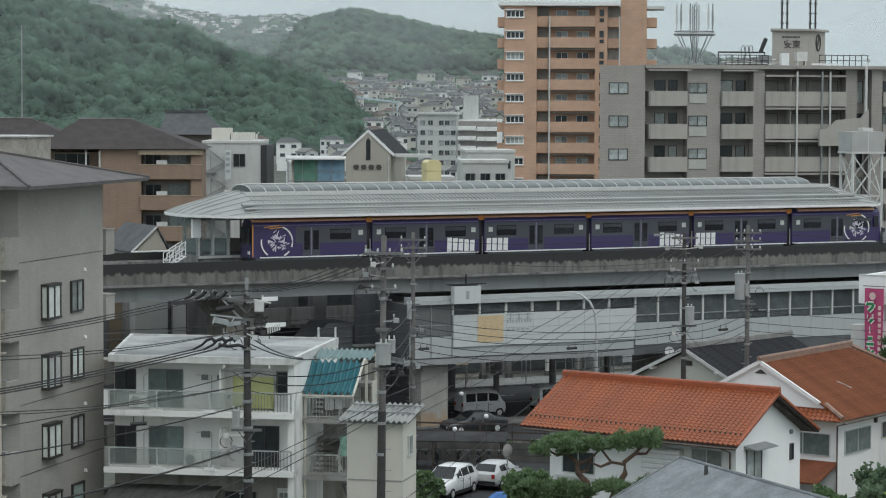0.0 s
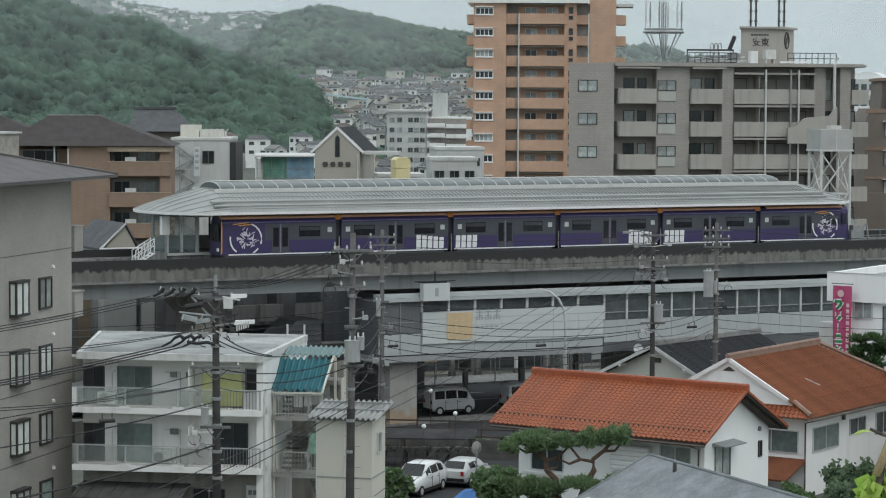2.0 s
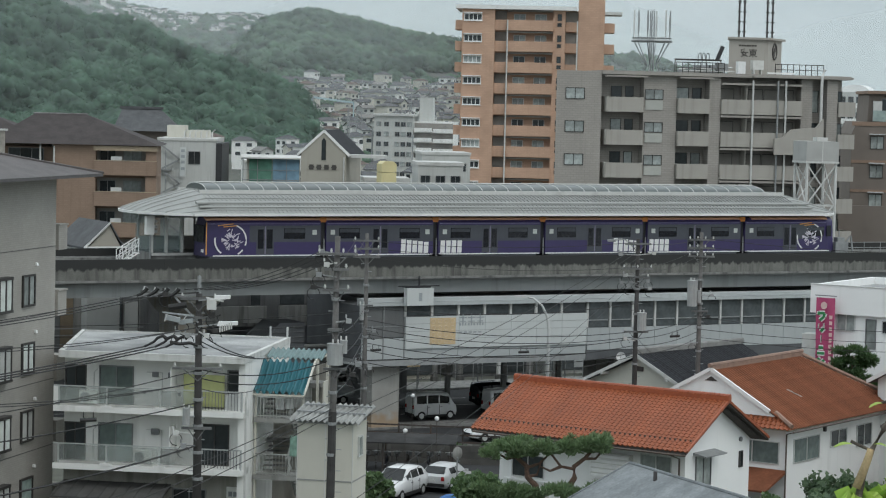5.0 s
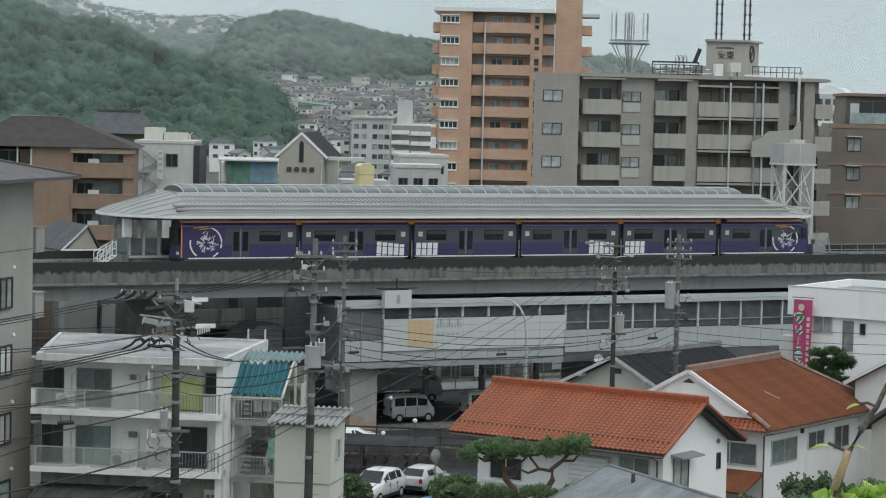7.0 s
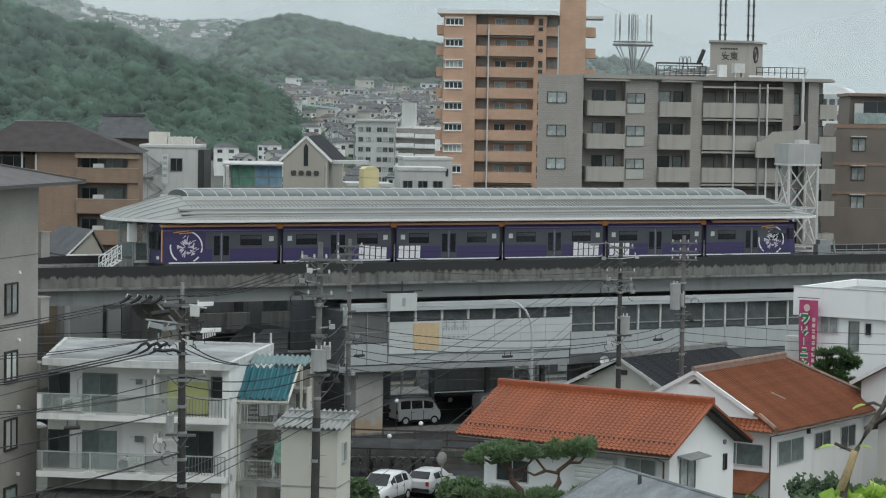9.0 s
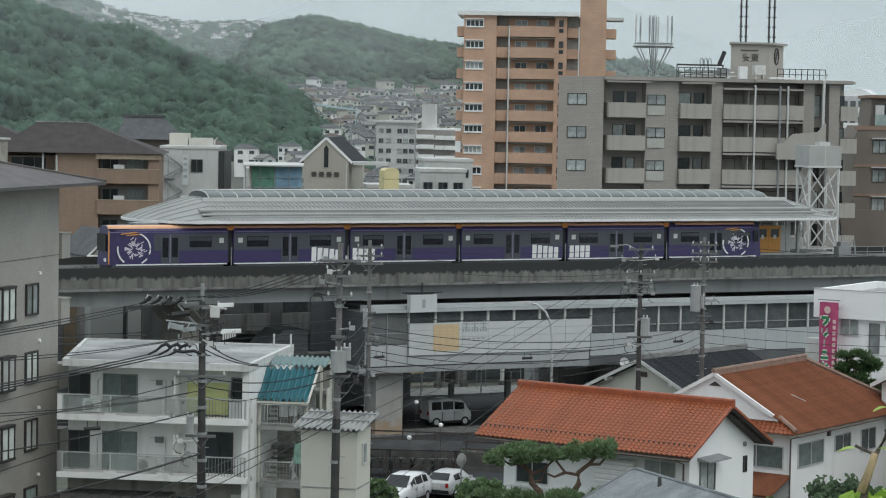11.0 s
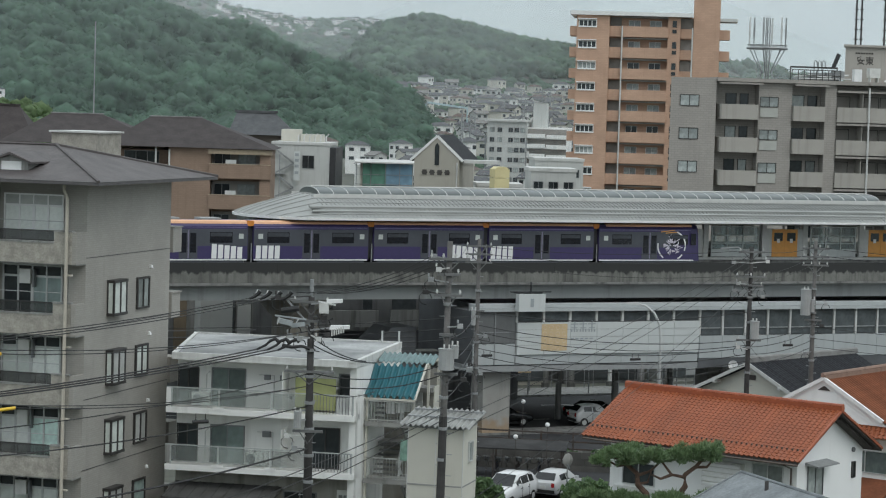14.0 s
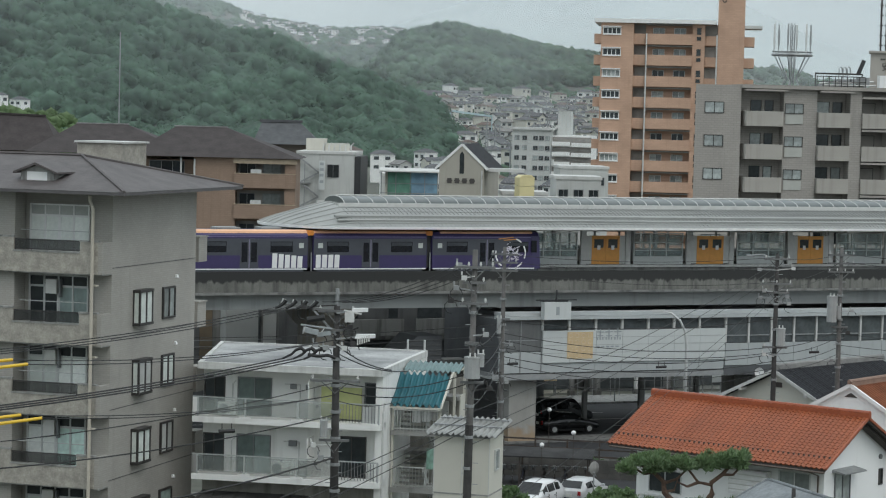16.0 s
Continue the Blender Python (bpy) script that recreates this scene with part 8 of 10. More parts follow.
# the shade under the deck is put into this dark wall colour
ANNEX_SHADED = surf("shade_darkened_wall", (0.15, 0.155, 0.155), 0.9, spread=0.2, scale=0.5, stain=0.4, streak=True, bump=0.05)
build_background()


# ---- houses up the valley ----
def house_kind(wall, roof, w, d, h, hipped):
    t = thing("hill_house", pose(0, 0, -50), "distant two-storey house with a tiled roof on the hillside", "house", "hillside houses")
    part("wall", Geo().box(-w / 2, w / 2, -d / 2, d / 2, -6, h), wall, t)
    e, r = 0.4, h + 0.2 * d + 0.2
    if hipped:
        k = w / 2 - d * 0.4
        part("roof", Geo().hull([(-w / 2 - e, -d / 2 - e, h), (w / 2 + e, -d / 2 - e, h), (w / 2 + e, d / 2 + e, h), (-w / 2 - e, d / 2 + e, h), (-k, 0, r), (k, 0, r)],
                                [(0, 1, 5, 4), (1, 2, 5), (2, 3, 4, 5), (3, 0, 4), (3, 2, 1, 0)]), roof, t)
    else:
        part("roof", Geo().prism([(-d / 2 - e, h - 0.2), (0, r), (d / 2 + e, h - 0.2), (d / 2 + e, h - 0.45), (0, r - 0.25), (-d / 2 - e, h - 0.45)], "x", -w / 2 - e, w / 2 + e), roof, t)
        part("gable", Geo().prism([(-d / 2, h), (d / 2, h), (0, r - 0.25)], "x", -w / 2, w / 2), wall, t)
    if "hill" not in KEEP:
        g = Geo().hull([(-0.85, 0, -0.6), (0.85, 0, -0.6), (0.85, 0, 0.6), (-0.85, 0, 0.6), (-0.85, -0.07, -0.6), (0.85, -0.07, -0.6), (0.85, -0.07, 0.6), (-0.85, -0.07, 0.6),
                        (-0.75, -0.07, -0.5), (0.75, -0.07, -0.5), (0.75, -0.07, 0.5), (-0.75, -0.07, 0.5), (-0.75, -0.03, -0.5), (0.75, -0.03, -0.5), (0.75, -0.03, 0.5), (-0.75, -0.03, 0.5)],
                       [(0, 1, 5, 4), (1, 2, 6, 5), (2, 3, 7, 6), (3, 0, 4, 7), (4, 5, 9, 8), (5, 6, 10, 9), (6, 7, 11, 10), (7, 4, 8, 11), (8, 9, 13, 12), (9, 10, 14, 13), (10, 11, 15, 14), (11, 8, 12, 15)])
        g.slot = 1
        n = len(g.v)
        g.f.append((n - 4, n - 3, n - 2, n - 1))
        g.s.append(1)
        KEEP["hill"] = g.mesh("window", [ALU_PALE, GLASS])
    for x in (-w / 4, w / 4):
        for z in (h - 1.3, h - 4.0):
            part("window", KEEP["hill"], None, t, at=(x, -d / 2, z))
    part("window", KEEP["hill"], None, t, at=(w / 2, 0, h - 1.3), turn=90)
    return t


def build_town():
    rnd = random.Random(21)
    walls = (WALL_WHITE, WALL_CREAM, WALL_WHITE, WALL_PALE, WALL_CREAM)
    roofs = (ROOF_TOWN, ROOF_GREY, ROOF_PALE, ROOF_TOWN, ROOF_RUST)
    kinds = []
    for i in range(8):
        kinds.append(house_kind(walls[i % 5], roofs[(i * 2 + 1) % 5], rnd.uniform(5.2, 7.4), rnd.uniform(4.4, 5.6), rnd.uniform(5.0, 5.8), i % 2 == 0))
    spots = []
    tries = 0
    while len(spots) < 400 and tries < 30000:      # houses crowded up the valley
        tries += 1
        y = 372 + 553 * rnd.random() ** 0.85
        u = rnd.uniform(-0.105, 0.065)
        x = u * y
        if y > 430 and u < -0.045 - 0.03 * smoothstep(600, 900, y) or -16 < x < 8 and 436 < y < 470:
            continue
        if any(abs(x - p[0]) < 4.6 and abs(y - p[1]) < 8.5 for p in spots):
            continue
        spots.append((x, y))
    for i in range(84):       # houses along the far ridge
        u = -0.138 + 0.080 * (i + rnd.random()) / 84
        yy = rnd.uniform(1555, 1690)
        spots.append((u * yy, yy))
    for x, yy in ((-90.3, 396), (-95.3, 400)):
        spots.append((x, yy))
    spots.sort(key=lambda p: p[1])
    joined = {}
    for i, (x, yy) in enumerate(spots):
        which = 0 if x < -85 and i >= 8 else i % 8
        m = pose(x, yy, land(x, yy) + (-1.0 if yy > 1500 else 14.6 if x < -85 else rnd.uniform(0.0, 2.0)), 0, 0, rnd.choice((-25, 10, 30, 60, -50)) + rnd.uniform(-8, 8)) @ Matrix.Scale(rnd.uniform(0.5, 0.85) * (0.9 if yy > 1500 else 0.85 if yy < 445 else 1), 4)
        if i >= 290:          # the farthest houses, too small to pick apart
            for child in kinds[which].children:
                k = child.data.materials[0].name
                v, f, mats, ids = joined.setdefault("town", ([], [], [], []))
                w = m @ child.matrix_basis
                n = len(v)
                v += [tuple(w @ q.co) for q in child.data.vertices]
                for pol in child.data.polygons:
                    mat = child.data.materials[pol.material_index]
                    if mat not in mats:
                        mats.append(mat)
                    f.append(tuple(n + q for q in pol.vertices))
                    ids.append(mats.index(mat))
            continue
        ob = kinds[i % 8] if i < 8 else copy_thing(kinds[which], m)
        ob.matrix_basis = m
    v, f, mats, ids = joined["town"]
    me = bpy.data.meshes.new("distant_houses")
    me.from_pydata(v, [], f)
    for mat in mats:
        me.materials.append(mat)
    me.polygons.foreach_set("material_index", ids)
    me.update()
    tagged(new("distant_houses", me), "tiny white and cream houses with tiled roofs far up the hills", "houses", kind="stuff")
    for i in range(30):       # poles over the roofs
        y = rnd.uniform(390, 800)
        x = rnd.uniform(-0.055, 0.005) * y
        p = thing("street_pole", pose(x, y, land(x, y), 0, 0, rnd.uniform(-40, 40)), "grey concrete utility pole among the houses", "utility pole", "poles among the houses")
        h = rnd.uniform(8.5, 10.5)
        part("shaft", Geo().tube([(0, 0, -2), (0, 0, h)], 0.14, 6), GREY_METAL, p)
        part("crossarm", Geo().box(-0.8, 0.8, -0.06, 0.06, h - 0.7, h - 0.55).box(-0.6, 0.6, -0.06, 0.06, h - 1.6, h - 1.47), GREY_METAL, p)
        if i % 2:
            part("transformer", Geo().tube([(0.32, 0, h - 2.9), (0.32, 0, h - 2.0)], 0.26, 8), TRIM, p)
    q = thing("hilltop_school", pose(-14.5, 1240, 44, 0, 0, 6), "long white flat-roofed building on the wooded hilltop", "building")
    part("wall", Geo().box(0, 13, 0, 8, 0, 13.6), WALL_PALE, q)
    part("roof_edge", Geo().box(-0.5, 13.5, -0.6, 8.2, 13.61, 14.2), WALL_WHITE, q)
    part("roof_room", Geo().box(2, 5, 2, 6, 14.21, 16.0), WALL_PALE, q)
    for k in range(6):
        part("window", Geo().box(0.7 + k * 2.05, 2.1 + k * 2.05, -0.12, -0.01, 10.4, 12.4), GLASS, q)
    c = thing("construction_crane", pose(-30, 640, 14, 0, 0, 0), "pale blue steel gantry roof frame among the houses", "gantry")
    part("beam", Geo().beam((-1, 0, 9), (9.5, 2, 7.8), 0.5).beam((-1, 0, 9), (-2.2, 0, 6.6), 0.4), PALE_BLUE, c)
    part("legs", Geo().tube([(-2.2, 0, -2), (-2.2, 0, 6.6)], 0.2).tube([(9.5, 2, -2), (9.5, 2, 7.8)], 0.2), PALE_BLUE, c)


ROOF_RUST = surf("brown_tile_town_roof", (0.12, 0.088, 0.075), 0.95, spread=0.2, scale=0.6, fine=5, bump=0.2, bump_scale=5)
ROOF_PALE = surf("weathered_sheet_roof", (0.19, 0.185, 0.175), 0.9, spread=0.25, scale=0.3, fine=5, bump=0.1, bump_scale=5)
ROOF_TOWN = surf("pale_grey_tile_roof", (0.095, 0.096, 0.10), 0.95, spread=0.3, scale=0.3, fine=5, bump=0.2, bump_scale=5)
PALE_BLUE = surf("pale_blue_steel", (0.40, 0.52, 0.55), 0.5, spread=0.08, bump=0.0)
build_town()

# ---- road, car park, fences ----
def build_road():
    r = thing("road", LINE, "wet dark asphalt road running under the line", "road", kind="structure")
    part("carriageway", Geo().box(-140, 160, -10.6, 16.5, -0.3, 0.03), ASPHALT, r)
    part("median", Geo().box(-140, 160, -2.2, -0.1, 0.031, 0.17), CONCRETE_DARK, r, "raised concrete median under the piers")
    part("kerb", Geo().box(-140, 160, -10.85, -10.61, -0.2, 0.18), CONCRETE_DARK, r)
    part("kerb", Geo().box(-140, 160, 16.51, 16.75, -0.2, 0.18), CONCRETE, r)
    part("pavement", Geo().box(-140, 160, 16.76, 21, -0.2, 0.15), CONCRETE, r)
    for d in (4.6, 8.2, 11.8):
        for i in range(24):
            part("lane_dash", Geo().box(-60 + i * 6, -57 + i * 6, d - 0.07, d + 0.07, 0.031, 0.036), LINE_WHITE, r)
    part("edge_line", Geo().box(-140, 160, 0.5, 0.62, 0.031, 0.036), LINE_WHITE, r)
    lot = Geo()
    lot.hull([(-12, 127.5, 0.0), (18, 127.5, 0.0), (18, 150, 0.0), (-12, 150, 0.0), (-12, 127.5, 0.05), (18, 127.5, 0.05), (18, 150, 0.05), (-12, 150, 0.05)],
             [(4, 5, 6, 7), (0, 1, 5, 4), (2, 3, 7, 6), (1, 2, 6, 5), (3, 0, 4, 7)])
    solo("car_park", lot, ASPHALT, Matrix(), "dark asphalt car park between the houses", "car park", kind="structure")
    f = thing("fence", pose(-7.5, 150.5, 0, 0, 0, -8), "dark rusty rail fence beside the road", "fence")
    for i in range(9):
        part("post", Geo().box(i * 2 - 0.05, i * 2 + 0.05, -0.05, 0.05, 0, 1.9), RUST_DARK, f)
    for z in (0.35, 0.8, 1.25, 1.75):
        part("rail", Geo().box(0, 16, -0.03, 0.03, z, z + 0.1), RUST_DARK, f)
    w = thing("block_wall", pose(-7.5, 146.2, 0, 0, 0, -5), "low stained concrete block wall round the car park", "wall")
    for i in range(22):
        for j in range(3):
            part("block", Geo().box(i * 0.8 + 0.008 + (j % 2) * 0.2, i * 0.8 + 0.792 + (j % 2) * 0.2, 0, 0.16, j * 0.4 + 0.005, j * 0.4 + 0.39), BLOCK, w)
    sc = thing("bicycle_shelter", pose(-6.5, 143.0, 0, 0, 0, -4), "low dark lean-to roof beside the car park", "shelter")
    part("roof", Geo().prism([(-1.2, 1.75), (1.2, 2.0), (1.2, 2.08), (-1.2, 1.83)], "x", 0, 8.5), SHEET_DARK, sc)
    for x in (0.2, 4.2, 8.2):
        part("post", Geo().box(x - 0.04, x + 0.04, -1.0, -0.92, 0, 1.78), RUST_DARK, sc)
        part("post", Geo().box(x - 0.04, x + 0.04, 0.92, 1.0, 0, 1.97), RUST_DARK, sc)
    for x, y, z in ((-1.08, 140, 2.73), (0.74, 140, 3.49), (-0.75, 150, 3.6)):
        m = thing("lamp_globe", pose(x, y, 0), "small white globe on a thin post", "lamp", "car park globes")
        part("post", Geo().tube([(0, 0, 0), (0, 0, z - 0.1)], 0.018, 6), RUST_DARK, m)
        bm = Geo()
        bm.sheet([[(0.14 * math.sin(a * math.pi / 6) * math.cos(k * math.pi / 5), 0.14 * math.sin(a * math.pi / 6) * math.sin(k * math.pi / 5), z + 0.14 * math.cos(a * math.pi / 6)) for k in range(11)] for a in range(7)])
        part("globe", bm, WHITE, m, smooth=True)
    t = thing("tarpaulin", pose(1.5, 128.3, 0.05), "crumpled bright blue tarpaulin on the ground", "tarpaulin")
    part("sheet", Geo().sheet([[(-1.3 + 0.26 * i, -0.8 + 0.2 * j, 0.5 * math.exp(-((i - 5) ** 2 + (j - 4) ** 2) / 14) * 1.9 + 0.12 * noise.noise((i * 0.8, j * 0.9, 2))) for i in range(11)] for j in range(9)]), TARP, t, smooth=False)
    h = thing("hedge", pose(-4.4, 148.4, 0, 0, 0, -6), "low dark hedge along the car park wall", "hedge")
    leaf_cloud("leaves", h, [(x * 0.55, 0.15 * math.sin(x * 2.1), 0.55 + 0.12 * math.sin(x * 1.3), 0.5, 0.4, 0.42, 170) for x in range(24)], 0.16, HEDGE, 3)
    # added bicycles: dark clutter in place of the gloom under the shelter
    for i in range(13):
        bicycle(pose(-5.9 + i * 0.62, 142.9 + 0.1 * (i % 3), 0.05, 0, 0, 82 + 9 * (i % 2)), (RUST_DARK, GREY_METAL, CAR_DARK, ALU)[i % 4])
    # columns, boards and posts in the shade on the far pavement
    rnd = random.Random(31)
    for i in range(14):
        q = thing("shop_column", LINE @ pose(-9 + i * 2.9 + rnd.uniform(-0.5, 0.5), 21.6, 0.15), "pale square column before the shaded shops", "column", "columns of the arcade")
        part("shaft", Geo().box(-0.16, 0.16, -0.16, 0.16, 0, 4.4), CONCRETE if i % 3 else WALL_WHITE, q)
        part("base", Geo().box(-0.24, 0.24, -0.24, 0.24, -0.15, 0.3), CONCRETE_DARK, q)
    for i in range(11):
        s, h = -7 + i * 3.1 + rnd.uniform(-0.8, 0.8), rnd.uniform(1.7, 3.3)
        q = thing("sign_board", LINE @ pose(s, 20.2 + rnd.uniform(-1.5, 0.6), 0.15), "small pale notice board on two legs by the pavement", "sign", "boards by the pavement")
        w = rnd.uniform(0.3, 0.8)
        part("board", Geo().box(-w, w, -0.03, 0.03, h - rnd.uniform(0.5, 1.0), h), rnd.choice((SIGN_WHITE, WALL_PALE, OCHRE, PANEL)), q)
        for x in (-w + 0.05, w - 0.05):
            part("leg", Geo().box(x - 0.03, x + 0.03, 0.031, 0.08, -0.15, h - 0.1), GREY_METAL, q)
    for i in range(16):
        p = thing("roadside_post", LINE @ pose(-8 + i * 2.6, 16.9, 0.15), "slim pale barrier post on the far pavement", "post", "roadside posts")
        part("post", Geo().tube([(0, 0, 0), (0, 0, 1.6 + (i % 3) * 0.9)], 0.05, 6), GREY_METAL, p)
    for i, (s, wd, hh, mt) in enumerate(((-6, 5, 6.2, WALL_PALE), (0.5, 6, 5.4, WALL_UMBER), (8, 5, 6.4, WALL_CREAM), (14.5, 7, 5.8, ANNEX_SHADED), (23, 8, 6.6, WALL_PALE), (-13, 6, 5.5, WALL_UMBER))):
        q = thing("roadside_shop", LINE @ pose(s, 24, 0), "shaded shop front across the road under the line", "shop", "shops across the road")
        part("wall", Geo().box(0, wd, 0, 8, 0, hh), mt, q)
        part("shopfront", Geo().box(0.4, wd - 0.4, -0.06, 0, 0.3, 2.6), HALL_GLASS, q)
        part("fascia", Geo().box(0.1, wd - 0.1, -0.3, 0, 2.8, 3.4), (SIGN_WHITE, TEAL, OCHRE, SIGN_WHITE, PANEL, WALL_BRICK)[i], q)


def bicycle(m, paint):
    b = thing("bicycle", m, "added dark city bicycle under a low shelter", "bicycle", "parked bicycles")
    for x in (-0.52, 0.52):
        w = part("wheel", Geo().tube([(x + 0.32 * math.cos(k * math.pi / 8), 0, 0.33 + 0.32 * math.sin(k * math.pi / 8)) for k in range(17)], 0.025, 5), RUST_DARK, b)
        part("hub", Geo().tube([(x, -0.05, 0.33), (x, 0.05, 0.33)], 0.03, 6), GREY_METAL, w)
    part("bike_frame", Geo().tube([(-0.52, 0, 0.33), (-0.08, 0, 0.3), (0.38, 0, 0.78), (0.52, 0, 0.33)], 0.022, 5).tube([(-0.08, 0, 0.3), (-0.2, 0, 0.82)], 0.022, 5).tube([(-0.52, 0, 0.33), (-0.18, 0, 0.72), (0.38, 0, 0.72)], 0.018, 5), paint, b)
    part("saddle", Geo().prism([(-0.34, 0.84), (-0.08, 0.84), (-0.06, 0.9), (-0.34, 0.92)], "y", -0.07, 0.07), RUST_DARK, b)
    part("handlebar", Geo().tube([(0.38, 0, 0.74), (0.34, 0, 1.0)], 0.02, 5).tube([(0.22, -0.27, 1.0), (0.34, 0, 1.02), (0.22, 0.27, 1.0)], 0.016, 5), ALU_PALE, b)
    part("basket", Geo().box(0.42, 0.72, -0.16, 0.16, 0.72, 0.95), ALU, b)


CAR_DARK = surf("dark_blue_bike_paint", (0.03, 0.035, 0.06), 0.5, spread=0.1, bump=0.0)
LINE_WHITE = surf("worn_road_paint", (0.45, 0.45, 0.43), 0.8, spread=0.2, scale=3, bump=0.0)
RUST_DARK = surf("rusty_dark_steel", (0.055, 0.045, 0.04), 0.8, spread=0.3, scale=4, stain=0.4, stain_col=(0.12, 0.06, 0.035), bump=0.1)
BLOCK = surf("concrete_block", (0.095, 0.092, 0.085), 0.95, spread=0.2, scale=1.2, stain=0.6, stain_col=(0.07, 0.07, 0.065), bump=0.15, each=0.12)
SHEET_DARK = surf("dark_sheet_roof", (0.045, 0.045, 0.045), 0.95, spread=0.3, scale=0.8, stain=0.4, stain_col=(0.07, 0.068, 0.065), bump=0.05, spec=0.2)
TARP = surf("blue_tarpaulin", (0.05, 0.17, 0.45), 0.5, spread=0.15, scale=2, bump=0.1)


# ---- plants ----
def leaf_cloud(name, parent, pads, size, mat, seed, label="", spiky=False):
    """Loose leaves in uneven pads: x, y, z, three radii and a count for each."""
    rnd = np.random.RandomState(seed)
    vs, fs, n = [], [], 0
    for x, y, z, rx, ry, rz, count in pads:
        p = rnd.normal(size=(count, 3))
        p /= np.linalg.norm(p, axis=1)[:, None]
        p *= (rnd.rand(count, 1) ** 0.45)
        p += 0.18 * np.sin(p[:, [1, 2, 0]] * 5 + seed)
        c = p * (rx, ry, rz) + (x, y, z)
        a, b = rnd.normal(size=(count, 3)), rnd.normal(size=(count, 3))
        if spiky:
            a = a * 0.35 + p * 0.9 + (0, 0, 0.5)
        a /= np.linalg.norm(a, axis=1)[:, None]
        b -= a * np.sum(a * b, axis=1)[:, None]
        b /= np.linalg.norm(b, axis=1)[:, None]
        s = size * (0.6 + 0.8 * rnd.rand(count, 1))
        wide = 0.16 if spiky else 0.5
        quad = np.stack([c - a * s * 0.5, c + b * s * wide, c + a * s * 0.7, c - b * s * wide], 1).reshape(-1, 3)
        vs.append(quad)
        fs.append(np.arange(count * 4).reshape(-1, 4) + n)
        n += count * 4
    me = bpy.data.meshes.new(name)
    me.from_pydata(np.concatenate(vs).tolist(), [], np.concatenate(fs).tolist())
    me.materials.append(mat)
    me.update()
    ob = new(name, me)
    ob.parent = parent
    return tagged(ob, label)


def leaf_surface(name, col, col2):
    m = surf(name, col, 0.6, spread=0.3, scale=1.5, fine=10, bump=0.0)
    n, l = m.node_tree.nodes, m.node_tree.links
    b = n["Principled BSDF"]
    src = b.inputs["Base Color"].links[0].from_socket
    geo, x = n.new("ShaderNodeNewGeometry"), n.new("ShaderNodeMix")
    x.data_type = "RGBA"
    l.new(geo.outputs["Random Per Island"], x.inputs["Factor"])
    l.new(src, x.inputs["A"])
    x.inputs["B"].default_value = (*col2, 1)
    l.new(x.outputs["Result"], b.inputs["Base Color"])
    return leafy(m, 0.7)


SHRUB = leaf_surface("shrub_leaves", (0.05, 0.085, 0.042), (0.095, 0.14, 0.068))
HEDGE = leaf_surface("dark_hedge_leaves", (0.03, 0.055, 0.028), (0.055, 0.085, 0.042))
PINE = leaf_surface("pine_needles", (0.072, 0.115, 0.060), (0.115, 0.155, 0.085))
BANANA = leaf_surface("pale_large_leaves", (0.16, 0.26, 0.05), (0.30, 0.38, 0.09))
BARK = surf("pine_bark", (0.12, 0.075, 0.055), 0.95, spread=0.35, scale=5, fine=25, bump=0.5, bump_scale=12)
BARK_GREY = surf("grey_bark", (0.10, 0.085, 0.07), 0.95, spread=0.35, scale=5, fine=25, bump=0.5, bump_scale=12)


